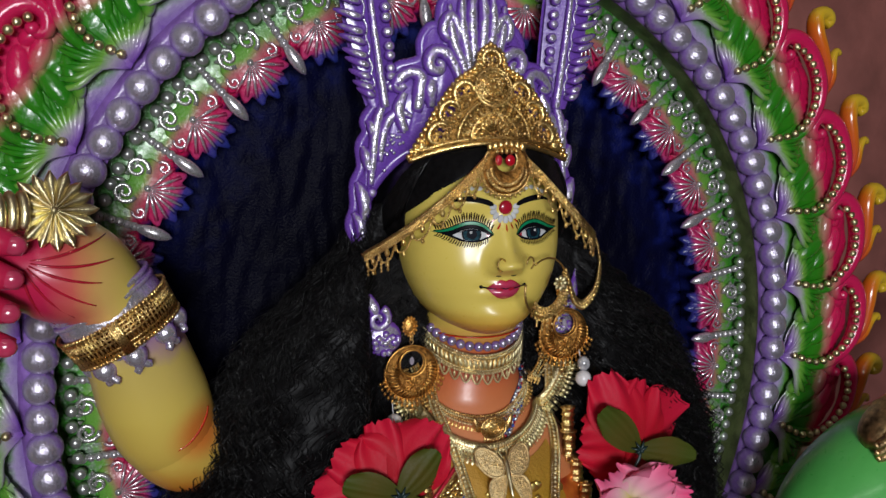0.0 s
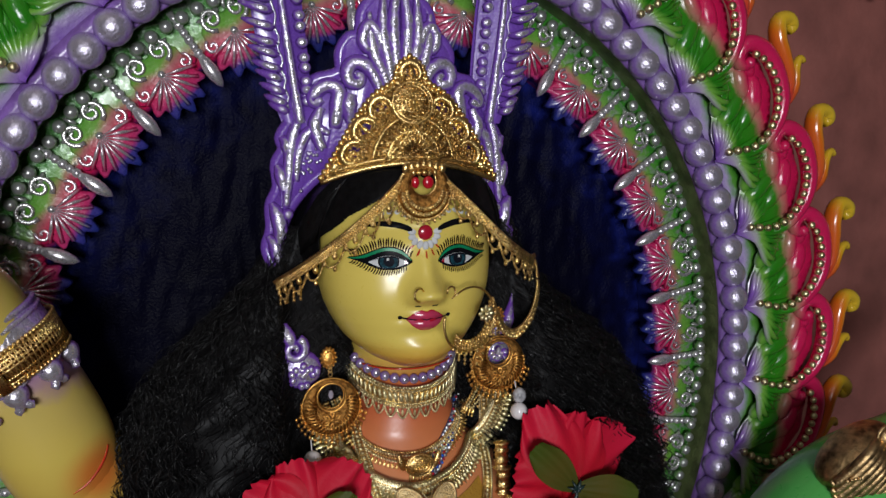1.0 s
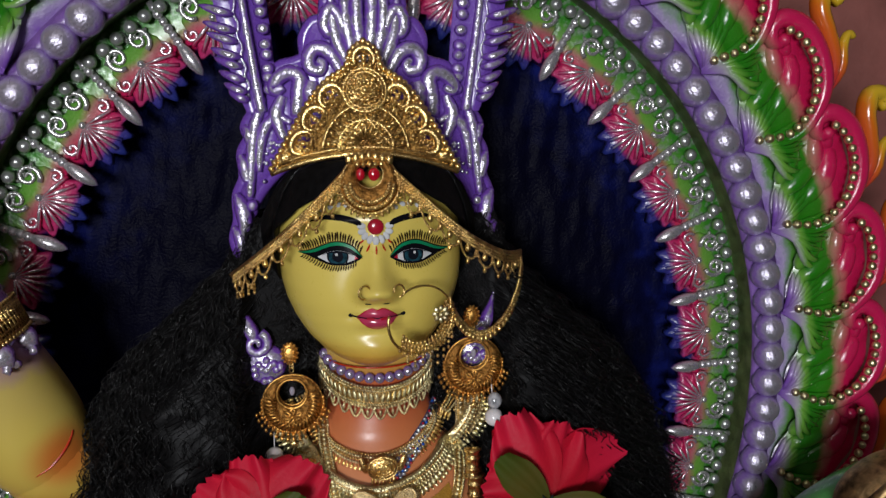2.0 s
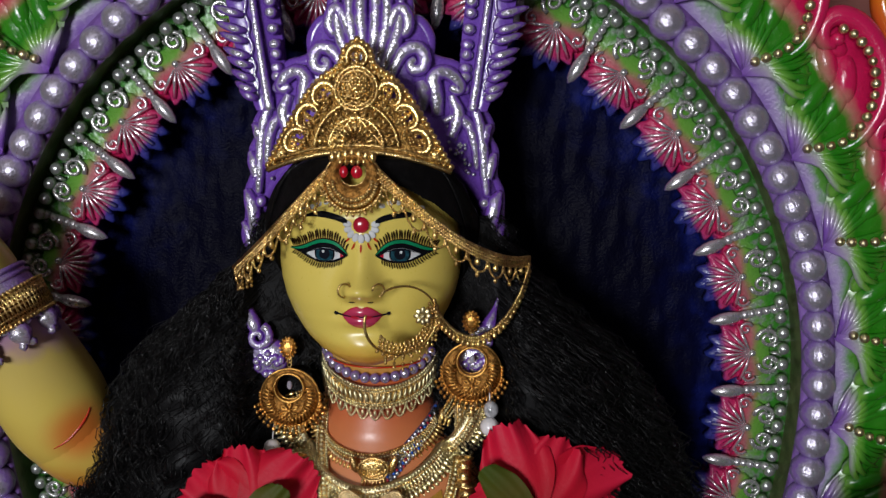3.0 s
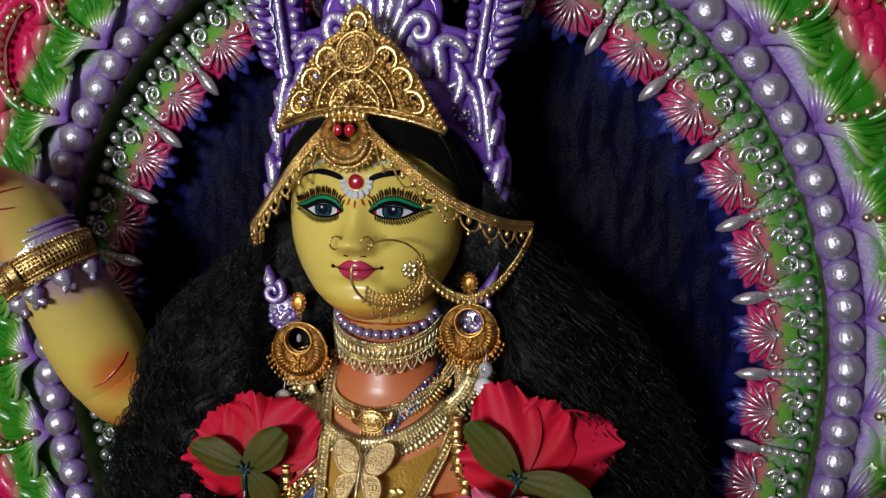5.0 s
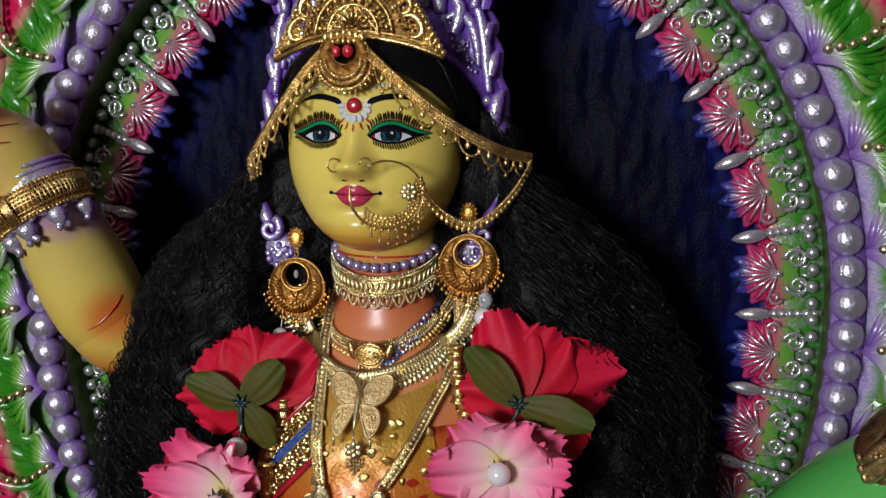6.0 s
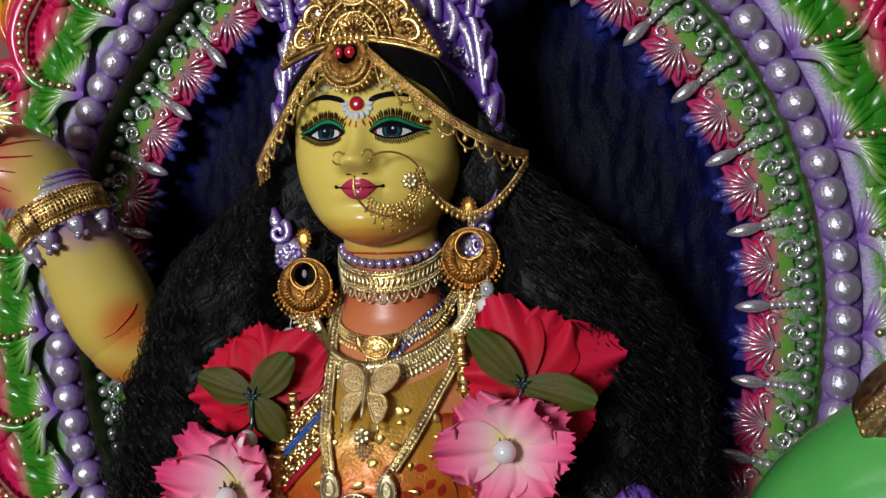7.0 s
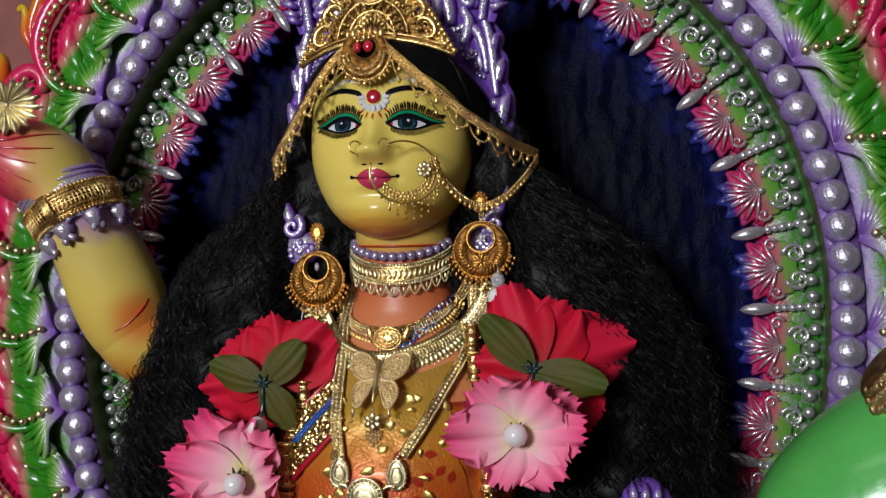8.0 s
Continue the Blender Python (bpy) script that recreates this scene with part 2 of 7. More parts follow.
# ---- the room ----
def room_part(name, lo, hi, mat, label, category):
    g = Geo()
    x0, y0, z0 = lo
    x1, y1, z1 = hi
    g.add([(x, y, z) for z in (z0, z1) for y in (y0, y1) for x in (x0, x1)], [(0, 1, 3, 2), (4, 6, 7, 5), (0, 4, 5, 1), (2, 3, 7, 6), (0, 2, 6, 4), (1, 5, 7, 3)])
    return tagged(new(name, g.mesh(name, mat, smooth=False)), label, category, kind="structure")


plaster = material("plaster", (0.29, 0.10, 0.082), 0.6, grain=0.14, scale=14, bump=1.0, fine=90)
room_wall = material("room_wall", (0.36, 0.32, 0.30), 0.7, grain=0.06, scale=5, bump=0.3, fine=120)
floor_mat = material("floor_mat", (0.16, 0.14, 0.13), 0.35, grain=0.12, scale=8, bump=0.1)
wood_mat = material("wood_mat", (0.16, 0.07, 0.04), 0.45, grain=0.2, scale=20, bump=0.3)
c18, s18 = math.cos(radians(18.5)), math.sin(radians(18.5))
back = room_part("wall_north", (-2.6, 0.26, 0), (2.6, 0.40, 2.8), plaster, "dull pinkish brown painted plaster wall", "wall")
back.matrix_world = SHRINE
for nm, lo, hi in (("wall_west", (-2.74, -3.3, 0), (-2.6, 0.26, 2.8)), ("wall_east", (2.6, -3.3, 0), (2.74, 0.26, 2.8)), ("wall_south", (-2.6, -3.44, 0), (2.6, -3.3, 2.8))):
    room_part(nm, lo, hi, room_wall, "pale painted plaster wall", "wall").matrix_world = SHRINE
room_part("floor", (-2.7, -3.4, -0.1), (2.7, 0.4, 0), floor_mat, "grey polished cement floor", "floor").matrix_world = SHRINE
room_part("ceiling", (-2.7, -3.4, 2.8), (2.7, 0.4, 2.9), room_wall, "pale plaster ceiling", "ceiling").matrix_world = SHRINE
room_part("plinth", (-0.62, -0.22, 0), (0.62, 0.2, 0.96), wood_mat, "dark wooden plinth under the shrine", "plinth").matrix_world = SHRINE

# ---- the arch behind the figure ----
CX, CZ, RING = 0.006, 1.265, 0.373
FOOT = 0.962
HIGH, LOW, END = 0.410, 0.480, 0.675
ROUND = [-END + (math.pi + 2 * END) * i / 600 for i in range(601)]


def ring_xz(t):
    return CX + RING * math.cos(t), CZ + (HIGH if math.sin(t) > 0 else LOW) * math.sin(t)


ALONG = [0.0]
for t0, t1 in zip(ROUND, ROUND[1:]):
    p0, p1 = ring_xz(t0), ring_xz(t1)
    ALONG.append(ALONG[-1] + math.hypot(p1[0] - p0[0], p1[1] - p0[1]))
LEG = float(np.interp(0.0, ROUND, ALONG))
TOP = ALONG[-1] - 2 * LEG


def arch_pose(s, r, y, lift=0.0):
    """A pose on the arch: s is the way along the bead ring from its widest place on the x-positive side; x runs outwards, z on along the ring."""
    t = float(np.interp(s + LEG, ALONG, ROUND))
    h = HIGH if math.sin(t) > 0 else LOW
    a = math.atan2(math.sin(t) / h, math.cos(t) / RING)
    x, z = ring_xz(t)
    x, z = x + (r - RING) * math.cos(a), z + (r - RING) * math.sin(a)
    return Matrix.Translation((x, y - 0.05 * (z - 1.36) - lift, z)) @ Matrix.Rotation(-a, 4, "Y")


WAY = [-LEG + i * (2 * LEG + TOP) / 180 for i in range(181)]


def band(profile, name, mat, parent, label=""):
    """A moulding that runs round the arch; profile: (radius, y) pairs."""
    g = Geo()

    def at(u, v):
        r, y = profile[round(v * (len(profile) - 1))]
        return arch_pose(WAY[round(u * 180)], r, y).translation
    g.grid(at, 181, len(profile), 0)
    return part(name, g, mat, parent, label)


arch = thing("arch", (CX, 0.1, FOOT), "tall ornate arch painted purple, green and pink behind the figure", "arch")
mid = (0, 0, CZ - FOOT)
panel_mat = ramp_material("panel_mat", 0, [(0.0, (0.002, 0.002, 0.005)), (0.17, (0.002, 0.002, 0.006)), (0.255, (0.002, 0.002, 0.011)), (0.292, (0.003, 0.004, 0.030)), (0.325, (0.008, 0.013, 0.13)), (0.34, (0.012, 0.018, 0.18))], 0.38, 0.0, mid, 0.024, radial=True, bump=1.0)
socket(panel_mat.node_tree.nodes["Principled BSDF"], "Specular IOR Level", 0.04)
band_mat = ramp_material("band_mat", 0, [(0.300, (0.01, 0.015, 0.12)), (0.313, (0.01, 0.015, 0.12)), (0.320, PINK), (0.326, (0.45, 0.05, 0.10)), (0.336, (0.16, 0.36, 0.06)), (0.350, (0.04, 0.24, 0.02)), (0.375, (0.03, 0.14, 0.02))], 0.3, 0.3, mid, 0.005, radial=True, bump=0.9, brush=0.02, brush_colour=(0.42, 0.48, 0.42))
cove_mat = material("cove_mat", (0.14, 0.17, 0.065), 0.45, coat=0.1, grain=0.25, scale=50, bump=0.8, fine=250)
ring_mat = material("ring_mat", (0.24, 0.12, 0.42), 0.35, coat=0.3, grain=0.2, scale=60, bump=1.0, fine=260)
rim_mat = ramp_material("rim_mat", 0, [(0.385, PURPLE), (0.398, LILAC), (0.408, (0.10, 0.30, 0.04)), (0.42, GREEN), (0.442, (0.06, 0.20, 0.02)), (0.455, PINK), (0.49, PINK)], 0.3, 0.4, mid, 0.008, radial=True, bump=0.9)

g = Geo()


def panel_at(u, v):
    a = u * 2 - 1
    x = 0.366 * a
    top = CZ + 1.095 * math.sqrt(max(0, 0.366 ** 2 - x * x))
    z = FOOT + (top - FOOT) * v
    y = 0.15 + 0.0035 * noise.noise((x * 22, 0, z * 9)) + 0.003 * noise.noise((x * 80, 3, z * 24)) + 0.0012 * noise.noise((x * 190, 5, z * 70)) - 0.05 * (z - 1.36)
    return (CX + x, y, z)


g.grid(panel_at, 220, 200)
part("back_panel", g, panel_mat, arch, "black and deep blue brushed back panel")
band([(0.310, 0.15), (0.310, 0.115), (0.313, 0.110), (0.331, 0.107), (0.346, 0.108), (0.357, 0.110), (0.3665, 0.112)], "inner_band", band_mat, arch, "green and pink relief band")
band([(0.3660, 0.113), (0.3655, 0.10), (0.3645, 0.085), (0.3640, 0.078), (0.3640, 0.0735)], "cove", cove_mat, arch, "dingy olive hollow moulding")
band([(0.3635, 0.080), (0.3638, 0.0735), (0.372, 0.078), (0.382, 0.0735), (0.391, 0.075), (0.391, 0.15)], "bead_bed", ring_mat, arch, "rough purple bed of the bead row")
band([(0.388, 0.088), (0.39, 0.077), (0.41, 0.079), (0.43, 0.078), (0.45, 0.074), (0.462, 0.076), (0.466, 0.09), (0.466, 0.15)], "outer_rim", rim_mat, arch, "green and pink outer rim")

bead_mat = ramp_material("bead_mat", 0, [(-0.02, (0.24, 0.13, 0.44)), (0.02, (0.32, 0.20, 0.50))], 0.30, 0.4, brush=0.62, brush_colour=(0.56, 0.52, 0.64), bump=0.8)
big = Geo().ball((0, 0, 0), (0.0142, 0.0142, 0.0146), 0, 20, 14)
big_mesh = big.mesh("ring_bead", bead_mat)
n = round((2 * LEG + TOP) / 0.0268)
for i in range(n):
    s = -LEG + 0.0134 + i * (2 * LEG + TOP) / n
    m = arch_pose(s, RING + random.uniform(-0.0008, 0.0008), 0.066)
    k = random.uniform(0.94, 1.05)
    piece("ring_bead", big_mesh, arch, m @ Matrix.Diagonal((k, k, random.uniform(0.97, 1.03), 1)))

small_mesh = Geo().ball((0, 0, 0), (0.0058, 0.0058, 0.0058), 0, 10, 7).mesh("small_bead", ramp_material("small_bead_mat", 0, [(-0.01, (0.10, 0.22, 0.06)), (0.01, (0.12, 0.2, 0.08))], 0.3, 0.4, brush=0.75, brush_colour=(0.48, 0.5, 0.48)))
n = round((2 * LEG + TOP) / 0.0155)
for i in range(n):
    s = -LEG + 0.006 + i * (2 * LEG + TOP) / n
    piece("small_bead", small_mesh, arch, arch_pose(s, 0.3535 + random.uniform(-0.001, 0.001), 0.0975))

# Florets: a pink fan with brushed ribs, silver scrolls, green leaf tips.
FLORET = [(-0.036, (0.02, 0.03, 0.2)), (-0.028, (0.05, 0.04, 0.25)), (-0.023, (0.5, 0.04, 0.16)), (-0.009, PINK), (-0.002, (0.45, 0.16, 0.16)), (0.005, LEAF), (0.02, (0.05, 0.26, 0.03))]
floret_mat = ramp_material("floret_mat", 0, FLORET, 0.28, 0.4, noise_amount=0.003, bump=0.7)
rib_mat = ramp_material("rib_mat", 0, FLORET, 0.25, 0.5, brush=0.46, brush_colour=(0.66, 0.58, 0.62), noise_amount=0.0015)
scroll_mat = ramp_material("scroll_mat", 0, [(-0.01, (0.44, 0.36, 0.38)), (0.012, (0.36, 0.44, 0.32)), (0.024, (0.22, 0.36, 0.16))], 0.26, 0.5, brush=0.9, brush_colour=(0.6, 0.6, 0.58), noise_amount=0.002)
fan = Geo()
outline = []
for i in range(44):
    t = i / 43
    a = math.pi * (0.5 + t)
    r = 0.0265 * (1 + 0.12 * math.cos(a * 14)) * (1 + 0.18 * max(0, math.cos(a - math.pi)))
    outline.append((r * math.cos(a) * 1.05 - 0.002, r * math.sin(a) * 0.98))
outline += [(0.006, -0.023), (0.012, -0.018), (0.0145, -0.008), (0.0125, 0), (0.0145, 0.008), (0.012, 0.018), (0.006, 0.023)]
fan.slab(outline, -0.004, 0.006, 0, 0.002, lambda x, z: -0.004 * bell(math.hypot(x, z), 0.014))
floret_mesh = fan.mesh("floret", floret_mat)
bits = []
for i in range(9):
    a = math.pi + (i - 4) * 0.30
    p0, p1 = Vector((-0.004, -0.0095, 0)), Vector((0.0295 * math.cos(a) - 0.002, -0.0048, 0.0262 * math.sin(a)))
    bits.append(("rib", Geo().tube([p0, (p0 + p1) / 2 + Vector((0, -0.0022, 0)), p1], [0.0006, 0.0016, 0.0020], 0, 6).mesh("rib", rib_mat)))
for sgn in (-1, 1):
    bits.append(("scroll", Geo().tube(spiral(0.011, sgn * 0.0108, 0.0090, 1.6, math.pi, -0.0078, 22, -sgn), [0.0021 - 0.0008 * i / 21 for i in range(22)], 0, 6).mesh("scroll", scroll_mat)))
    bits.append(("scroll", Geo().tube(spiral(-0.006, sgn * 0.0205, 0.0058, 1.2, 0.4 * sgn, -0.006, 14, sgn), 0.0016, 0, 6).mesh("scroll", rib_mat)))
    for j in range(3):
        bits.append(("leaf_tip", Geo().ball((0.0190 - 0.003 * j, -0.004, 0.004 * sgn + 0.0065 * j * sgn), (0.0055, 0.0025, 0.002), 0, 8, 5, Matrix.Rotation(-sgn * (0.25 + 0.5 * j), 3, "Y")).mesh("leaf_tip", scroll_mat)))
bits.append(("knob", Geo().ball((-0.003, -0.010, 0), 0.0030, 0, 10, 6).mesh("knob", scroll_mat)))
bar = Geo()
for i, (x, r) in enumerate(((0.0245, 0.0030), (0.019, 0.0038), (0.0125, 0.0032), (0.0068, 0.0036), (0.001, 0.0031), (-0.0045, 0.0036))):
    bar.ball((x, -0.007, 0), (r * 1.02, r, r), 0, 9, 6)
bar.tube([(-0.007, -0.007, 0), (-0.012, -0.0075, 0), (-0.018, -0.008, 0), (-0.024, -0.008, 0), (-0.030, -0.0075, 0), (-0.0335, -0.007, 0)], [0.0028, 0.0044, 0.0054, 0.0050, 0.0032, 0.0006], 0, 10)
bar.tube([(0.03, -0.004, 0), (-0.01, -0.004, 0)], 0.0028, 0, 6)
bar_mat = ramp_material("bar_mat", 0, [(-0.036, (0.02, 0.04, 0.28)), (-0.029, (0.30, 0.10, 0.24)), (-0.022, (0.42, 0.30, 0.36)), (-0.01, (0.42, 0.40, 0.42)), (0.03, (0.30, 0.36, 0.28))], 0.28, 0.5, brush=0.7, noise_amount=0.001)
bar_mesh = bar.mesh("bead_bar", bar_mat)
BARS = [0.006 + (TOP - 0.102) * i / 14 for i in range(15)]
k = 1
while 0.006 - 0.0785 * k > 0.02 - LEG:
    BARS = [0.006 - 0.0785 * k] + BARS + [TOP - 0.096 + 0.0785 * k]
    k += 1
for s in BARS:
    piece("bead_bar", bar_mesh, arch, arch_pose(s, 0.3280, 0.107) @ Matrix.Rotation(random.uniform(-0.05, 0.05), 4, "Y") @ Matrix.Diagonal((1.14, 1.1, 1.1, 1)))
for s, s2 in zip(BARS, BARS[1:]):
    m = arch_pose((s + s2) / 2, 0.3290, 0.107) @ Matrix.Rotation(random.uniform(-0.06, 0.06), 4, "Y") @ Matrix.Diagonal((1.12, 1.1, 1.06, 1))
    ob = piece("floret", floret_mesh, arch, m)
    for nm, me in bits:
        sub = new(nm, me)
        sub.parent = ob

# Leaf scrolls: fluted green leaf, pink curl with a string of gold beads, yellow hook.
leaf_mat = ramp_material("leaf_mat", 0, [(0.0, PURPLE), (0.006, (0.30, 0.18, 0.48)), (0.013, (0.40, 0.38, 0.42)), (0.020, LEAF), (0.028, GREEN), (0.048, (0.03, 0.22, 0.01)), (0.055, (0.45, 0.20, 0.14)), (0.064, PINK), (0.11, PINK)], 0.22, 0.5, noise_amount=0.0045, bump=0.5)
hook_mat = ramp_material("hook_mat", 0, [(0.085, PINK), (0.10, (0.6, 0.05, 0.03)), (0.113, (0.7, 0.16, 0.01)), (0.124, (0.68, 0.42, 0.02)), (0.14, (0.66, 0.45, 0.03))], 0.2, 0.7, noise_amount=0.001, bump=0.1)


def leaf_scroll(flip):
    """One unit of the rim: its root lies at the bead ring, its curl winds up towards the crown of the arch."""
    g, h, b, c = Geo(), Geo(), Geo(), Geo()
    def P(x, z, y=0.0):
        return (x, y, (z - 0.036) * flip)
    # shell that fills the curl
    rim = curve([P(0.0, 0.0), P(0.03, -0.010), P(0.062, -0.006), P(0.084, 0.016), P(0.091, 0.046), P(0.086, 0.072), P(0.072, 0.082), P(0.052, 0.072), P(0.030, 0.060), P(0.010, 0.030), P(0.0, 0.0)], 50)
    def shell_at(u, v):
        p = rim[round(u * 49)]
        q = Vector(P(0.048, 0.034))
        w = q.lerp(p, v)
        return (w.x, -0.004 - 0.006 * math.sin(math.pi * v) - 0.0012 * math.sin(u * 60) * v, w.z)
    g.grid(shell_at, 50, 8)
    # ribs below the bead string, from the root outwards
    for i in range(11):
        z0 = -0.003 - 0.0036 * i
        l = 0.064 - 0.0034 * i + 0.004 * (i % 2)
        pts = [P(0.0, 0.0, -0.001), P(0.016, 0.4 * z0, -0.008), P(0.6 * l, z0, -0.010 - 0.0015 * (i % 2)), P(l, z0 - 0.002 - 0.0012 * i, -0.003)]
        g.tube(curve(pts, 10), [0.0009, 0.0016, 0.0022, 0.0027, 0.0030, 0.0031, 0.0030, 0.0027, 0.0020, 0.0005], 0, 7, flat=1.0)
    # ribs above it
    for i in range(7):
        a = 0.26 + 0.15 * i
        l = 0.051 - 0.0024 * i + 0.003 * (i % 2)
        pts = [P(0.002, 0.002, -0.002), P(0.4 * l * math.cos(a), 0.35 * l * math.sin(a) + 0.004, -0.010), P(l * math.cos(a), l * math.sin(a) + 0.004, -0.008)]
        g.tube(curve(pts, 9), [0.0008, 0.0016, 0.0023, 0.0028, 0.0032, 0.0033, 0.0030, 0.0023, 0.0006], 0, 7)
    # broad leaves and the pink bowl
    for (x, z, rx, ry, rz, t) in ((0.036, 0.036, 0.021, 0.010, 0.0095, 0.35), (0.032, 0.052, 0.019, 0.009, 0.008, 0.7), (0.050, 0.022, 0.020, 0.008, 0.009, 0.55), (0.066, 0.034, 0.022, 0.009, 0.010, 1.05), (0.060, 0.054, 0.018, 0.009, 0.009, 1.3), (0.072, 0.062, 0.012, 0.009, 0.008, 1.9)):
        g.ball(P(x, z, -0.006), (rx, ry, rz), 0, 14, 9, Matrix.Rotation(-t * flip, 3, "Y"))
    path = curve([P(0.020, -0.007, -0.004), P(0.045, -0.014, -0.011), P(0.070, -0.004, -0.014), P(0.088, 0.015, -0.015), P(0.096, 0.042, -0.015), P(0.094, 0.068, -0.015), P(0.083, 0.083, -0.014), P(0.070, 0.082, -0.013), P(0.064, 0.071, -0.013), P(0.071, 0.064, -0.013)], 38)
    c.tube(path, [0.0025 + 0.0078 * math.sin(min(1, (i + 1) / 20) * math.pi / 2) - 0.0050 * max(0, (i - 24) / 13) for i in range(38)], 0, 9, flat=0.85)
    c.ball(P(0.073, 0.067, -0.016), 0.0058, 0, 9, 6)
    inner = curve([P(0.012, 0.003, -0.012), P(0.036, -0.006, -0.019), P(0.059, 0.001, -0.0225), P(0.076, 0.018, -0.0245), P(0.085, 0.041, -0.0250), P(0.083, 0.063, -0.0245), P(0.076, 0.076, -0.0225)], 70)
    for i, p in enumerate(even(inner, 0.0089)):
        b.ball(p, 0.0040 + 0.0003 * math.sin(i * 2.1), 0, 10, 7)
    h.tube(curve([P(0.078, -0.004, -0.004), P(0.104, 0.020, -0.011), P(0.112, 0.048, -0.012), P(0.116, 0.068, -0.011), P(0.126, 0.082, -0.010), P(0.137, 0.078, -0.010), P(0.137, 0.069, -0.010), P(0.131, 0.068, -0.010)], 26), [0.005 + 0.0058 * math.sin(min(1, i / 12) * math.pi / 2) - 0.0045 * max(0, (i - 12) / 13) for i in range(26)], 0, 9, flat=0.8)
    h.tube(curve([P(0.088, 0.002, -0.003), P(0.110, 0.014, -0.008), P(0.121, 0.030, -0.009), P(0.131, 0.036, -0.008), P(0.135, 0.030, -0.007)], 14), [0.004, 0.0065, 0.007, 0.007, 0.0068, 0.0062, 0.006, 0.0056, 0.0052, 0.005, 0.0048, 0.0045, 0.004, 0.003], 0, 8, flat=0.8)
    return g.mesh("leaf_scroll", leaf_mat), h.mesh("hook", hook_mat), b.mesh("bead_string", pale_gold), c.mesh("curl", leaf_mat)


right, left = leaf_scroll(1), leaf_scroll(-1)
SPAN = 0.0790
half = TOP / 2
k = 0
while half - 0.045 - k * SPAN > -LEG + 0.04:
    for meshes, s in ((right, half - 0.045 - k * SPAN), (left, half + 0.045 + k * SPAN)):
        ob = piece("leaf_scroll", meshes[0], arch, arch_pose(s, 0.3865, 0.072))
        for nm, me in (("hook", meshes[1]), ("bead_string", meshes[2]), ("curl", meshes[3])):
            sub = new(nm, me)
            sub.parent = ob
            ORIGIN[sub.name] = Vector((0, 0, 0))
    k += 1
g = Geo()
g.tube(curve([(CX, 0.06, CZ + 0.42), (CX, 0.05, CZ + 0.46), (CX, 0.052, CZ + 0.51), (CX, 0.06, CZ + 0.55)], 12), [0.02, 0.026, 0.03, 0.032, 0.03, 0.027, 0.024, 0.02, 0.016, 0.011, 0.006, 0.001], 0, 10)
part("finial", g, ramp_material("finial_mat", 2, [(0.7, GREEN), (0.8, PINK), (0.88, (0.68, 0.42, 0.02))], 0.25, 0.6), arch, "pink and yellow leaf tip")

# ---- the painted statue ----
FX, FY = -0.0038, 0.004
WIDE = [(1.3295, 0.0), (1.3305, 0.0125), (1.333, 0.0220), (1.338, 0.0325), (1.344, 0.0410), (1.352, 0.0490), (1.360, 0.0548), (1.370, 0.0605), (1.382, 0.0655), (1.395, 0.0687), (1.408, 0.0700), (1.425, 0.0700), (1.445, 0.0680), (1.465, 0.0620), (1.477, 0.052), (1.486, 0.040), (1.492, 0.026), (1.495, 0.012), (1.496, 0.0)]
DEEP = [(1.3295, 0.030), (1.3305, 0.041), (1.333, 0.0500), (1.338, 0.0580), (1.344, 0.0630), (1.352, 0.0662), (1.37, 0.0685), (1.385, 0.0695), (1.405, 0.070), (1.425, 0.0695), (1.445, 0.0695), (1.465, 0.065), (1.477, 0.055), (1.486, 0.042), (1.492, 0.028), (1.495, 0.013), (1.496, 0.0)]


def face_relief(x, z):
    """How far the features stand out of the oval of the face."""
    t = min(1.0, max(0.0, (1.440 - z) / 0.044))
    ridge = (0.0015 + 0.0135 * t ** 1.25) * bell(x, 0.0046 + 0.0026 * t)
    ridge *= 1 if z > 1.397 else bell(z - 1.397, 0.0062)
    tip = 0.0068 * bell(x, 0.0066) * bell(z - 1.3945, 0.0066 if z > 1.3945 else 0.0050)
    wings = 0.0092 * (bell(x - 0.0098, 0.0040) + bell(x + 0.0098, 0.0040)) * bell(z - 1.3935, 0.0062 if z > 1.3935 else 0.0042)
    sockets = -0.0034 * (bell(x - 0.027, 0.016) + bell(x + 0.027, 0.016)) * bell(z - 1.424, 0.011)
    balls = 0.0026 * (bell(x - 0.027, 0.012) + bell(x + 0.027, 0.012)) * bell(z - 1.4205, 0.0070)
    brow = 0.0020 * bell(z - 1.4445, 0.006) * bell(abs(x) - 0.026, 0.014)
    lips = 0.0044 * bell(x, 0.0095) * (bell(z - 1.3785, 0.0030) + 1.1 * bell(z - 1.3710, 0.0034)) - 0.0014 * bell(z - 1.3752, 0.0011) * bell(x, 0.013)
    corners = -0.0012 * (bell(x - 0.018, 0.003) + bell(x + 0.018, 0.003)) * bell(z - 1.3755, 0.003)
    under = -0.0018 * bell(x, 0.012) * bell(z - 1.3630, 0.004)
    chin = 0.0040 * bell(x, 0.013) * bell(z - 1.347, 0.009)
    cheeks = 0.0026 * (bell(x - 0.036, 0.014) + bell(x + 0.036, 0.014)) * bell(z - 1.388, 0.014)
    return ridge + tip + wings + sockets + balls + brow + lips + corners + under + chin + cheeks


def face_y(x, z):
    """The y of the face's front at a place on it."""
    w, d = max(interp(z, WIDE), 1e-4), interp(z, DEEP)
    s = max(-0.999, min(0.999, x / w))
    return FY - d * (1 - s * s) ** 0.375 - face_relief(x, z) * (1 - s * s) ** 0.25


def on_face(x, z, lift=0.0006):
    return (FX + x, face_y(x, z) - lift, z)


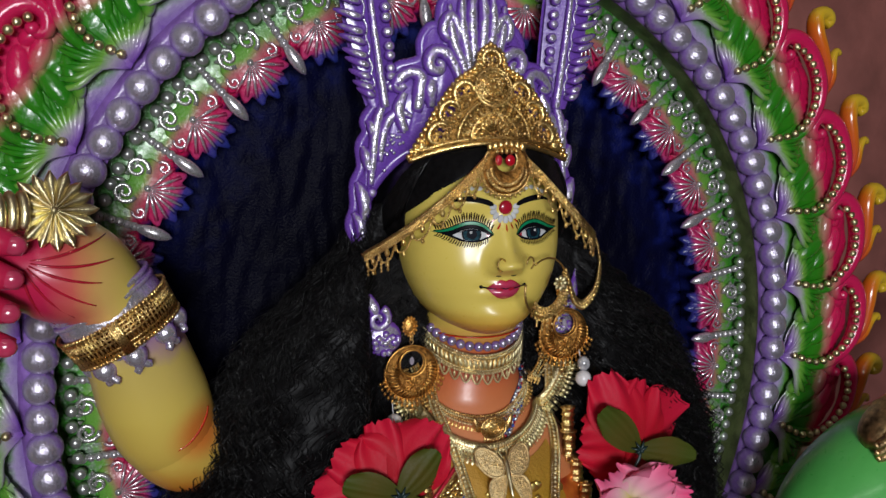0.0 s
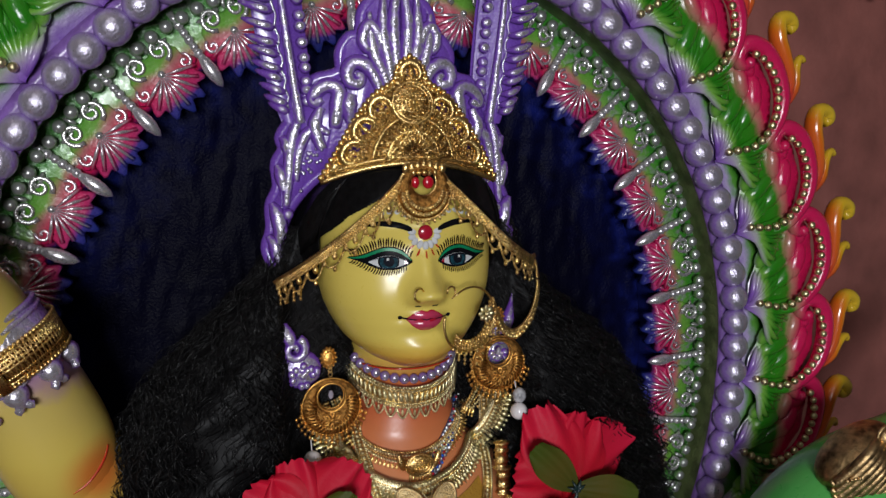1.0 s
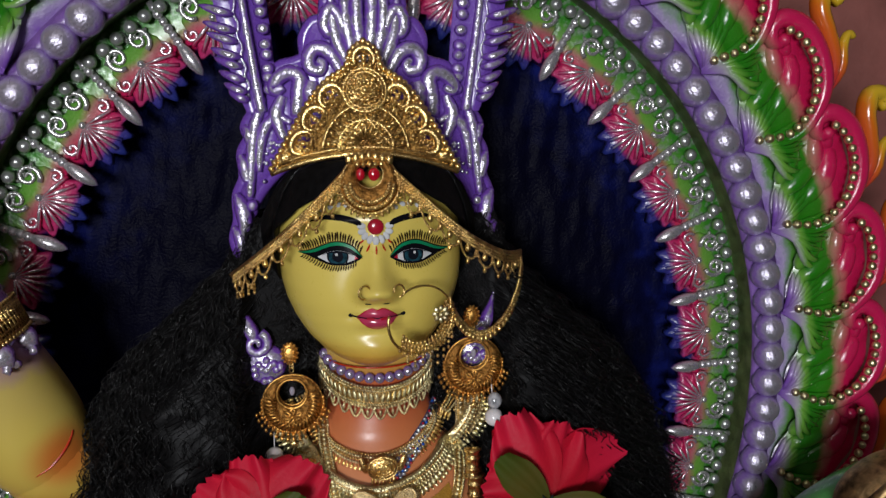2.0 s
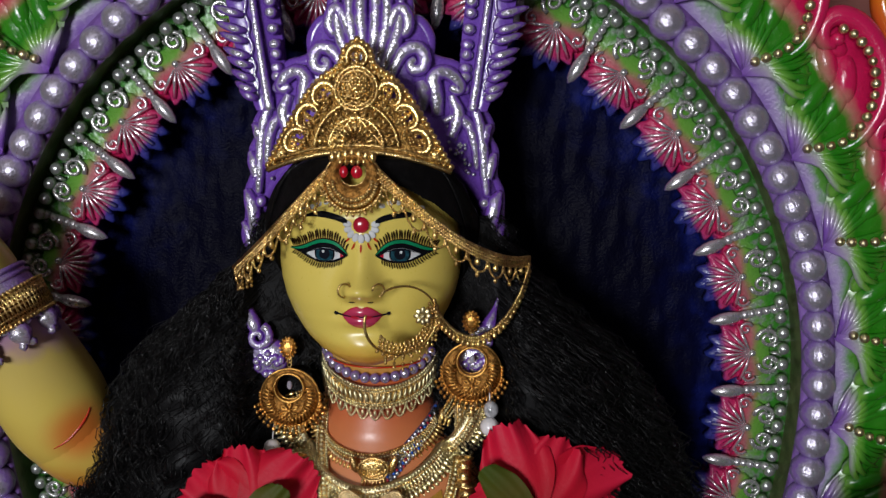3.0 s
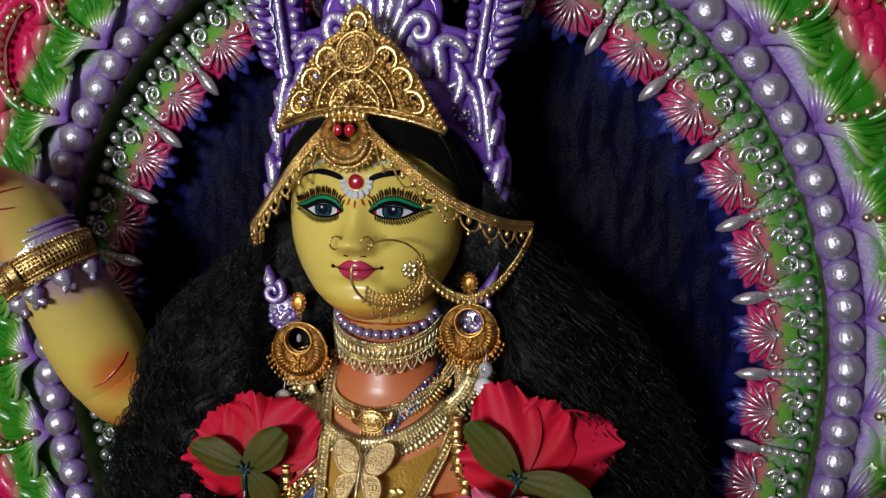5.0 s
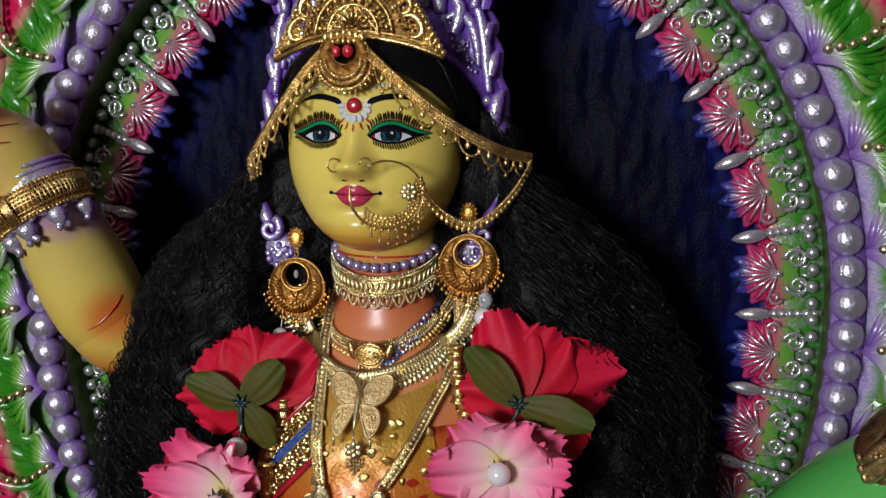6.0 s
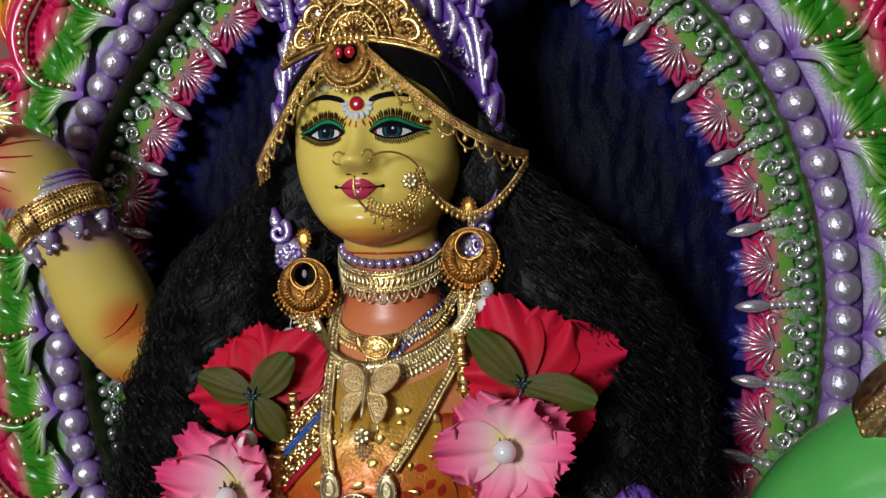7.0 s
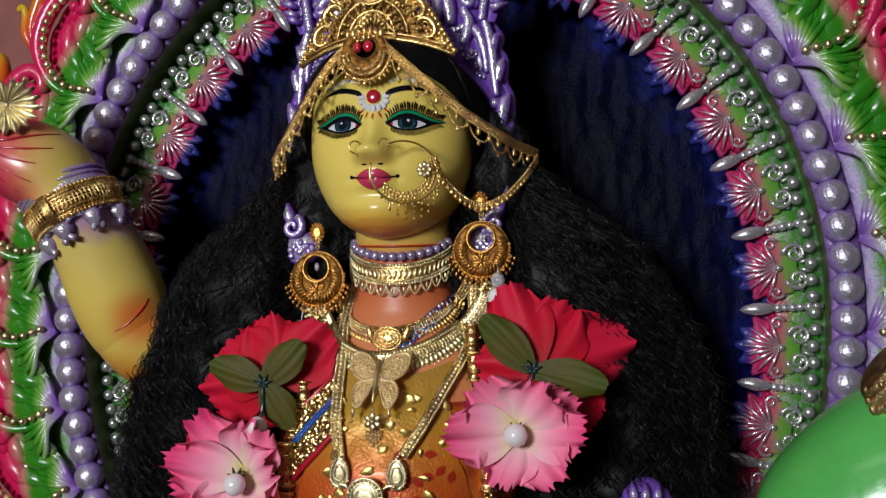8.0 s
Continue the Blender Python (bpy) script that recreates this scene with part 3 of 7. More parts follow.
SKIN, ORANGE, WHITE, BLACK, IRIS, GREENL, LIP, RED, HAND, CLOTH, REDL, PURP, ARM, PUPIL, LASH = range(15)
st = Geo()


def head_at(u, v):
    z = 1.3295 + (1.496 - 1.3295) * (0.5 - 0.5 * math.cos(math.pi * v))
    a = 2 * math.pi * u
    w, d = interp(z, WIDE), interp(z, DEEP)
    x = w * math.sin(a)
    c = math.cos(a)
    if c > 0:
        s = math.sin(a)
        y = FY - d * c ** 0.75 - face_relief(x, z) * c ** 0.5
    else:
        y = FY + 1.15 * d * abs(c) ** 0.85
    return (FX + x, y, z)


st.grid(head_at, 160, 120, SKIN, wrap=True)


def strip(x0, x1, low, high, m, lift, n=22, rows=4):
    """A patch of paint on the face between two lines over x."""
    def at(u, v):
        x = x0 + (x1 - x0) * u
        return on_face(x, low(u) + (high(u) - low(u)) * v, lift)
    st.grid(at, n, rows, m)


def stroke(pts, wide, m, lift, n=14):
    """A brush stroke on the face, thin at its ends."""
    line = curve([(x, 0, z) for x, z in pts], n)
    def at(u, v):
        i = min(n - 1, round(u * (n - 1)))
        p, a, b = line[i], line[max(0, i - 1)], line[min(n - 1, i + 1)]
        d = (b - a).normalized()
        w = wide * (math.sin(math.pi * (0.06 + 0.88 * u)) ** 0.6) * (v - 0.5) * 2
        return on_face(p.x - d.z * w, p.z + d.x * w, lift)
    st.grid(at, n, 3, m)


def over(points):
    """A smooth line over the way out from the iris, in millimetres."""
    line = curve([(d, 0, h) for d, h in points], 60)
    return lambda d: float(np.interp(d, [p.x for p in line], [p.z for p in line]))


# The long eyes: opening, lid, green stripe and flick, by the way out from the iris.
LID = over([(-14.0, -2.0), (-11.0, 0.0), (-8.0, 1.7), (-3.0, 3.0), (2.0, 3.1), (7.0, 1.9), (11.0, 0.0), (14.0, -1.6)])
SILL = over([(-14.0, -2.2), (-11.0, -3.5), (-7.0, -5.0), (0.0, -6.0), (6.0, -5.3), (11.0, -3.2), (14.0, -1.8)])
STRIPE = over([(-17.0, -1.4), (-13.0, 3.0), (-8.0, 6.4), (-2.0, 8.0), (4.0, 7.7), (10.0, 5.6), (16.0, 3.0), (22.0, 1.4), (28.5, 0.8)])
BASE = over([(-17.0, -1.9), (-13.0, -4.5), (-7.0, -6.9), (0.0, -7.5), (6.0, -7.0), (11.0, -5.4), (16.0, -3.2), (22.0, -0.8), (27.5, 0.5)])
for sg in (-1, 1):
    ex, ez = sg * 0.0268, 1.4203

    def patch(d0, d1, low, high, m, lift, n=40, rows=5):
        """A patch of paint between two lines beside the iris."""
        strip(ex + sg * d0 / 1000, ex + sg * d1 / 1000, lambda u: ez + low(d0 + (d1 - d0) * u) / 1000, lambda u: ez + high(d0 + (d1 - d0) * u) / 1000, m, lift, n, rows)

    patch(-17.0, 27.5, BASE, lambda d: max(BASE(d), STRIPE(d)), BLACK, 0.0007)
    patch(-14.0, 14.0, SILL, LID, WHITE, 0.0010)
    patch(-14.0, -11.4, SILL, LID, RED, 0.0012, 8)
    # dark ring, iris, pupil, and a white disc as painted highlight
    for r, m, lift in ((7.6, BLACK, 0.0013), (6.4, IRIS, 0.0016), (3.9, PUPIL, 0.0019), (1.0, WHITE, 0.0024)):
        ring = []
        for i in range(28):
            a = 2 * math.pi * i / 28
            d, h = r * math.cos(a) + (0.8 if r < 2 else 0), r * math.sin(a) + (0.6 if r < 2 else -0.9)
            h = min(max(h, SILL(d) + 0.1), LID(d) - 0.1)
            ring.append(on_face(ex + sg * d / 1000, ez + h / 1000, lift))
        st.add(ring + [on_face(ex, ez, lift)], [(i, (i + 1) % 28, 28) for i in range(28)], m)
    # the lid's shadow painted dark on the eye, green stripe with its dark rim
    patch(-11.5, 11.5, lambda d: LID(d) - 1.3 * (1 - (d / 11.5) ** 2), LID, PUPIL, 0.0021)
    thick = lambda d: 2.3 * max(0.0, min(1, (d + 17) / 5, (28.5 - d) / 14)) ** 0.7
    patch(-17.0, 28.5, lambda d: STRIPE(d) - 0.6 * thick(d), lambda d: STRIPE(d) + 0.5 * thick(d), GREENL, 0.0014)
    patch(-17.0, 27.0, lambda d: STRIPE(d) + 0.45 * thick(d), lambda d: STRIPE(d) + 0.5 * thick(d) + 0.75, LASH, 0.0017)
    for i in range(25):
        t = i / 24
        d = -15.5 + 40.5 * t
        h = STRIPE(d) + 1.5
        lean = 0.95 * (t - 0.40) + 0.06 * math.sin(i * 2.3)
        l = 4.4 + 2.6 * math.sin(math.pi * (0.1 + 0.8 * t)) + 0.5 * math.sin(i * 1.7)
        stroke([(ex + sg * d / 1000, ez + h / 1000), (ex + sg * (d + 0.42 * l * math.sin(lean)) / 1000, ez + (h + 0.55 * l) / 1000), (ex + sg * (d + l * math.sin(lean) * 1.15) / 1000, ez + (h + l * math.cos(lean)) / 1000)], 0.00064, LASH, 0.0010, 7)
    for i in range(23):
        t = i / 22
        d = -12.5 + 36.0 * t
        h = BASE(d) + 0.4
        lean = 0.25 + 0.75 * (t - 0.25)
        l = 3.0 + 1.9 * math.sin(math.pi * (0.12 + 0.7 * t)) + 0.4 * math.sin(i * 2.1)
        stroke([(ex + sg * d / 1000, ez + h / 1000), (ex + sg * (d + 0.45 * l * math.sin(lean)) / 1000, ez + (h - 0.5 * l) / 1000), (ex + sg * (d + l * math.sin(lean)) / 1000, ez + (h - l * math.cos(lean)) / 1000)], 0.00050, LASH, 0.0009, 7)
    # brow: blunt by the nose, arched, drawn out thin
    brow_mid = over([(-17.0, 22.4), (-10.0, 25.2), (-2.0, 27.0), (6.0, 27.2), (14.0, 25.4), (22.0, 22.0)])
    full = lambda d: 2.5 * min(1.0, (d + 17.0) / 3.0 + 0.35) * max(0.05, min(1.0, (22.0 - d) / 20.0))
    patch(-17.0, 21.5, lambda d: brow_mid(d) - full(d), lambda d: brow_mid(d) + full(d) * 0.8, BLACK, 0.0009, 30)

# lips with a dark red outline and the line between, drawn out to the two dots
LIP_TOP = over([(-14.0, 0.2), (-9.0, 3.9), (-4.0, 5.9), (0.0, 4.9), (4.0, 5.9), (9.0, 3.9), (14.0, 0.2)])
LIP_LOW = over([(-14.0, -0.4), (-10.0, -4.6), (-5.0, -7.9), (0.0, -8.9), (5.0, -7.9), (10.0, -4.6), (14.0, -0.4)])
LIP_MID = over([(-14.0, 0.0), (-7.0, -0.7), (-3.0, -0.2), (0.0, -0.9), (3.0, -0.2), (7.0, -0.7), (14.0, 0.0)])
LZ = 1.3758


def lip_patch(low, high, m, lift, half=14.0, n=44, rows=6):
    strip(-half / 1000, half / 1000, lambda u: LZ + low(half * (2 * u - 1)) / 1000, lambda u: LZ + high(half * (2 * u - 1)) / 1000, m, lift, n, rows)


lip_patch(lambda d: LIP_LOW(d) - 0.8, lambda d: LIP_TOP(d) + 0.8, RED, 0.0006, 14.4)
lip_patch(LIP_MID, LIP_TOP, LIP, 0.0009)
lip_patch(LIP_LOW, LIP_MID, LIP, 0.0009)
lip_patch(lambda d: LIP_MID(d) - 0.45, lambda d: LIP_MID(d) + 0.45, PUPIL, 0.0012)
for sg in (-1, 1):
    stroke([(sg * 0.0130, LZ), (sg * 0.0155, LZ + 0.0003), (sg * 0.0182, LZ + 0.0008)], 0.0007, PUPIL, 0.0010, 8)
    st.ball(on_face(sg * 0.0186, LZ + 0.0010, 0.0001), (0.0019, 0.0009, 0.0016), PUPIL, 10, 7)
    st.ball(on_face(sg * 0.0062, 1.3862, -0.0010), (0.0030, 0.0016, 0.0011), PUPIL, 8, 5)
# red dot on the brow with white petals and red strokes
st.ball(on_face(0, 1.4405, 0.0005), (0.0058, 0.0024, 0.0058), RED, 16, 8)
for i in range(9):
    a = math.pi * (0.98 + 1.04 * i / 8)
    st.ball(on_face(0.0098 * math.cos(a), 1.4405 + 0.0098 * math.sin(a), 0.0002), (0.0026, 0.0008, 0.0034), WHITE, 8, 5, Matrix.Rotation(-a + math.pi / 2, 3, "Y"))
for i in range(5):
    a = (i - 2) * 0.42
    stroke([(0.011 * math.sin(a), 1.4405 - 0.0135 * math.cos(a)), (0.0135 * math.sin(a), 1.4405 - 0.0165 * math.cos(a)), (0.017 * math.sin(a), 1.4405 - 0.019 * math.cos(a))], 0.0007, REDL, 0.0008, 6)
for sg in (-1, 1):
    for i in range(6):
        x = sg * (0.014 + 0.0055 * i)
        st.ball(on_face(x, 1.4535 + 0.0022 * math.sin(i), 0.0001), (0.0026, 0.0007, 0.002), WHITE, 8, 4)

# neck, chest and shoulders as one lofted body
BODY = [(0.962, 0.125, 0.085, 0.01), (1.05, 0.095, 0.085, 0.0), (1.11, 0.100, 0.092, -0.002), (1.15, 0.105, 0.090, 0.002), (1.19, 0.098, 0.076, 0.003), (1.215, 0.092, 0.062, 0.008), (1.235, 0.082, 0.053, 0.015), (1.25, 0.068, 0.047, 0.020), (1.265, 0.052, 0.0430, 0.023), (1.285, 0.0445, 0.0405, 0.024), (1.31, 0.0425, 0.040, 0.024), (1.335, 0.0425, 0.041, 0.020), (1.36, 0.043, 0.042, 0.016)]


def body_at(u, v):
    z = 0.962 + (1.36 - 0.962) * v
    w, d, y = (float(np.interp(z, [b[0] for b in BODY], [b[k] for b in BODY])) for k in (1, 2, 3))
    a = 2 * math.pi * u
    return (w * math.sin(a), y - d * math.cos(a), z)


def body_y(x, z):
    w, d, y = (float(np.interp(z, [b[0] for b in BODY], [b[k] for b in BODY])) for k in (1, 2, 3))
    s = max(-0.98, min(0.98, x / w))
    return y - d * math.sqrt(1 - s * s)


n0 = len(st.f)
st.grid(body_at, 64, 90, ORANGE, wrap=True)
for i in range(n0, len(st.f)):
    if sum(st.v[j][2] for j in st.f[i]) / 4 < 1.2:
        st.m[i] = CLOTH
# folds under the chin
for z, r in ((1.324, 0.0450),):
    st.tube([(r * math.sin(a), 0.021 - r * math.cos(a) * 0.97, z + 0.004 * (1 - math.cos(a))) for a in [-1.1 + 2.2 * i / 20 for i in range(21)]], 0.0008, REDL, 5)


def limb(points, radii, m, seg=24, n=40, flat=1.0):
    pts = curve(points, n)
    rr = curve([(r, 0, 0) for r in radii], n)
    st.tube(pts, [p.x for p in rr], m, seg, flat=flat)


# raised arm: shoulder, round elbow, forearm, wrist, open palm with curled fingers
FOREARM = [(-0.250, 0.040, 1.232), (-0.266, 0.024, 1.258), (-0.275, 0.012, 1.288), (-0.283, -0.002, 1.320), (-0.292, -0.016, 1.350), (-0.300, -0.022, 1.37)]
FORE_R = [0.033, 0.0405, 0.0425, 0.0395, 0.0360, 0.035]
limb([(-0.085, 0.10, 1.215), (-0.15, 0.10, 1.222), (-0.195, 0.088, 1.226), (-0.228, 0.062, 1.228), (-0.250, 0.038, 1.236), (-0.264, 0.024, 1.256), (-0.272, 0.014, 1.28)], [0.036, 0.037, 0.038, 0.039, 0.040, 0.0395, 0.034], ARM, 32, 50)
limb(FOREARM, FORE_R, ARM, 36, 50)


def front_y(points, radii, x, z, flat=1.0):
    """The front of a limb at a place."""
    best = 0.05
    for p, r in zip(curve(points, 24), [q.x for q in curve([(r, 0, 0) for r in radii], 24)]):
        d = math.hypot(x - p.x, z - p.z) / (flat * r)
        if d < 1:
            best = min(best, p.y - r * math.sqrt(1 - d * d))
    return best


# the painted fold inside the elbow
fold = [(p.x, front_y(FOREARM, FORE_R, p.x, p.z) + 0.0004, p.z) for p in curve([(-0.2345, 0, 1.281), (-0.2365, 0, 1.274), (-0.241, 0, 1.266), (-0.249, 0, 1.257), (-0.259, 0, 1.251)], 20)]
st.tube(fold, [0.0003 + 0.0009 * math.sin(math.pi * (0.15 + 0.83 * i / 19)) for i in range(20)], REDL, 8)
PALM = [(-0.292, -0.020, 1.348), (-0.305, -0.023, 1.378), (-0.322, -0.027, 1.397), (-0.347, -0.032, 1.408), (-0.372, -0.035, 1.408), (-0.388, -0.035, 1.404)]
PALM_R = [0.033, 0.0405, 0.0475, 0.047, 0.036, 0.012]
limb(PALM, PALM_R, HAND, 28, 34, 0.80)
for i in range(4):
    b = Vector((-0.362 - 0.003 * i, -0.063 - 0.002 * i, 1.432 - 0.0215 * i))
    tip = b + Vector((0.014, -0.022, -0.006))
    limb([b + Vector((-0.026, 0.022, 0.004)), b + Vector((-0.024, -0.006, 0.004)), b + Vector((-0.004, -0.024, 0.0)), tip], [0.0115, 0.0115, 0.0108, 0.006], HAND, 14, 16)
    st.ball(tip + Vector((-0.004, -0.007, 0.002)), (0.0075, 0.0045, 0.0065), LIP, 10, 7)
for i in range(6):
    a = 0.02 + 0.30 * i
    pts = []
    for j in range(12):
        l = 0.006 + (0.046 + 0.004 * (i % 2)) * j / 11
        x, z = -0.352 + l * math.cos(a - 0.25 * j / 11), 1.416 - l * math.sin(a - 0.25 * j / 11)
        pts.append((x, front_y(PALM, PALM_R, x, z, 0.8) - 0.0002, z))
    st.tube(pts, [0.0003 + 0.0009 * math.sin(math.pi * (j + 0.5) / 12) for j in range(12)], RED, 5)
# the other arm, hanging under the hair
limb([(0.085, 0.055, 1.205), (0.14, 0.06, 1.185), (0.185, 0.045, 1.15), (0.205, 0.02, 1.11), (0.20, -0.02, 1.06)], [0.034, 0.036, 0.036, 0.034, 0.03], ARM)
# row of painted beads at the throat
for i in range(15):
    a = -1.25 + 2.5 * i / 14
    st.ball((0.0445 * math.sin(a), 0.0225 - 0.0435 * math.cos(a), 1.3150 + 0.020 * (1 - math.cos(a))), 0.0042, PURP, 10, 7)

arm_mat = ramp_material("arm_mat", 2, [(0.235, (0.50, 0.06, 0.02)), (0.250, (0.60, 0.24, 0.03)), (0.272, (0.64, 0.44, 0.08)), (0.32, (0.66, 0.50, 0.10)), (0.366, (0.60, 0.46, 0.12)), (0.380, (0.44, 0.28, 0.26)), (0.395, (0.30, 0.15, 0.34))], 0.36, 0.15, noise_amount=0.006, bump=0.02)
tint(arm_mat, (-0.240, -0.008, 1.264 - FOOT), 0.008, 0.036, (0.62, 0.13, 0.02))
throat_mat = ramp_material("throat_mat", 2, [(0.2, (0.22, 0.12, 0.38)), (0.5, (0.22, 0.12, 0.38))], 0.25, 0.5, brush=0.45, brush_colour=(0.5, 0.46, 0.56))
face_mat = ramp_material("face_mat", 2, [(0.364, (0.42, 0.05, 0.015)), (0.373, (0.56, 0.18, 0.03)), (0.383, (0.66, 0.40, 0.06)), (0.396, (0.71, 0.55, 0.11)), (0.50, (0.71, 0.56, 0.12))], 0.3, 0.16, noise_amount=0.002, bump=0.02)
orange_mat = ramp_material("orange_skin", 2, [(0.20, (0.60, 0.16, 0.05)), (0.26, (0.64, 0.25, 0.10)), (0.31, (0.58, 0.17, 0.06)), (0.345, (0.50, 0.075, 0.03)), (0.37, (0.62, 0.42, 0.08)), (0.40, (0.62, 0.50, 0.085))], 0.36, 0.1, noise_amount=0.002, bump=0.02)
hand_mat = ramp_material("hand_mat", 0, [(-0.40, (0.42, 0.008, 0.04)), (-0.340, (0.50, 0.015, 0.07)), (-0.322, (0.56, 0.10, 0.08)), (-0.303, (0.60, 0.38, 0.11)), (-0.285, (0.60, 0.48, 0.10))], 0.32, 0.2, noise_amount=0.003, bump=0.02)
cloth_mat = material("brocade", (0.55, 0.14, 0.02), 0.32, 0.25, coat=0.3, grain=0.35, scale=55, bump=0.6, fine=260, dark=(0.28, 0.02, 0.01))
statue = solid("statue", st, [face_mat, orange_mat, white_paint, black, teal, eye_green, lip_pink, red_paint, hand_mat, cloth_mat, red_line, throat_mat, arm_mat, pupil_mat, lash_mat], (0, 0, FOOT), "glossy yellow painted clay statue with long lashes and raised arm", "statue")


# ---- hair ----
hair_body = Geo()


def cap_top(x, z):
    """Keeps the hair under the crown's lower edge."""
    top = interp(abs(x - FX), [(0.0, 1.488), (0.040, 1.485), (0.056, 1.476), (0.070, 1.460), (0.082, 1.436), (0.095, 1.41)])
    return min(z, top + (z - top) * 0.2)


def cap_at(u, v):
    a = 2 * math.pi * u
    b = math.pi * (0.03 + 0.80 * v)
    dx, dy, dz = math.sin(b) * math.sin(a), -math.sin(b) * math.cos(a), math.cos(b)
    x, y, z = FX + 0.083 * dx, 0.016 + 0.092 * dy, 1.436 + 0.090 * dz
    if y < 0.02:
        edge = interp(z, [(1.36, 0.0625), (1.40, 0.0685), (1.435, 0.0675), (1.452, 0.050), (1.466, 0.026), (1.476, 0.006), (1.48, 0.0)])
        inside = max(0.0, min(1.0, (edge - abs(x - FX)) / 0.008 + 0.5)) if z < 1.482 else 0
        y += inside * (0.03 - y)
    k = 1 + 0.02 * noise.noise((x * 60, y * 60, z * 25))
    z = cap_top(x, z)
    return (FX + (x - FX) * k, y, z)


hair_body.grid(cap_at, 220, 150, 0, wrap=True)
# long side masses
SIDE = [(1.44, 0.050, 0.095, 0.040), (1.40, 0.055, 0.112, 0.042), (1.36, 0.050, 0.152, 0.046), (1.325, 0.046, 0.192, 0.054), (1.27, 0.050, 0.226, 0.062), (1.21, 0.070, 0.250, 0.064), (1.12, 0.080, 0.268, 0.056), (1.04, 0.085, 0.272, 0.052), (0.968, 0.085, 0.270, 0.045)]


def hair_front(x, y, z):
    """Keeps the locks behind the ears' ornaments."""
    k = max(0.0, min(1.0, (z - 1.245) / 0.02)) * max(0.0, min(1.0, (0.118 - abs(x)) / 0.02))
    return max(y, -0.06 + 0.062 * k)


def mass_row(z, sg):
    i, o, d = (float(np.interp(-z, [-s[0] for s in SIDE], [s[k] for s in SIDE])) for k in (1, 2, 3))
    return sg * (i + o) / 2, (o - i) / 2, d


def mass_at(sg):
    def at(u, v):
        z = 1.44 + (0.968 - 1.44) * v
        x, r, d = mass_row(z, sg)
        a = 2 * math.pi * u
        k = 1 + 0.14 * noise.noise((math.sin(a) * 2 + sg * 5, math.cos(a) * 2, z * 22)) + 0.08 * noise.noise((math.sin(a) * 6, math.cos(a) * 6 + sg, z * 60))
        x += r * k * math.sin(a)
        return (x, hair_front(x, 0.036 - d * k * math.cos(a), z), z)
    return at


for sg in (-1, 1):
    hair_body.grid(mass_at(sg), 56, 100, 0, wrap=True)
rnd = random.Random(7)
strands = Geo()
for sg in (-1, 1):
    for i in range(1900):
        v0 = rnd.uniform(-0.05, 0.75)
        length = rnd.uniform(0.12, 0.36)
        a = rnd.uniform(-1.9, 1.9)
        out = rnd.uniform(0.97, 1.10) + (0.16 * rnd.random() ** 4)
        ph, wl, am = rnd.uniform(0, 0.9) + 7 * noise.noise((a * 1.6, v0 * 3 + 9, sg * 4)), 0.0225 + 0.002 * noise.noise((a, v0, sg)), rnd.uniform(0.003, 0.0065)
        pts = []
        nseg = 24
        for j in range(nseg):
            v = max(0.0, v0) + length * j / (nseg - 1)
            if v > 1:
                break
            z = 1.44 + (0.968 - 1.44) * v
            x, r, d = mass_row(z, sg)
            t = z / wl * 6.28 + ph
            aa = a + 0.25 * math.sin(z * 20 + ph)
            px = x + r * out * math.sin(aa) + am * math.sin(t)
            pts.append((px, hair_front(px, 0.036 - d * out * math.cos(aa) + am * 0.7 * math.cos(t), z) - 0.0006 * math.sin(t), z))
        if len(pts) > 5:
            w = rnd.uniform(0.00022, 0.00055)
            strands.tube(pts, [w] * (len(pts) - 1) + [w * 0.3], 0, 3)
for i in range(420):
    a = rnd.uniform(-math.pi, math.pi)
    side = 1 if rnd.random() < 0.5 else -1
    x0, z0 = side * rnd.uniform(0.0, 0.07), rnd.uniform(1.475, 1.515)
    pts = []
    for j in range(14):
        t = j / 13
        b0 = 0.10 + 1.5 * t
        az = side * (0.25 + rnd.uniform(0, 0.01) + 1.35 * t ** 0.8 * (0.6 + 0.4 * abs(x0) / 0.07))
        px = FX + 0.084 * math.sin(b0 + abs(x0) * 6) * math.sin(az + x0 * 5)
        py = 0.016 - 0.093 * math.sin(b0 + abs(x0) * 6) * math.cos(az + x0 * 5)
        pz = 1.436 + 0.091 * math.cos(b0 + abs(x0) * 6)
        edge = interp(pz, [(1.40, 0.070), (1.435, 0.069), (1.452, 0.052), (1.466, 0.03), (1.478, 0.008), (1.482, 0.0)])
        if py < 0.01 and abs(px - FX) < edge:
            break
        pts.append((px, py, cap_top(px, pz) + 0.001 * math.sin(t * 20 + i)))
    if len(pts) > 4:
        strands.tube(pts, 0.0007, 0, 3)
hair = thing("hair_wig", (0, 0.05, 0.966), "long wavy black hair wig over the head and shoulders", "hair", kind="stuff")
part("hair_mass", hair_body, hair_mat, hair)
part("hair_strands", strands, strand_mat, hair)


# ---- crown ----
crown_mat = ramp_material("crown_mat", 2, [(-0.2, (0.15, 0.055, 0.38)), (0.2, (0.17, 0.07, 0.42))], 0.25, 0.6, noise_amount=0.01, bump=0.3)
crown_brushed = ramp_material("crown_brushed", 2, [(-0.2, (0.16, 0.055, 0.38)), (0.2, (0.18, 0.07, 0.42))], 0.24, 0.6, noise_amount=0.01, brush=0.28, brush_colour=(0.60, 0.58, 0.64), bump=0.9)
KX = -0.005


def crown_bend(x, z):
    return 2.0 * (x - KX) ** 2


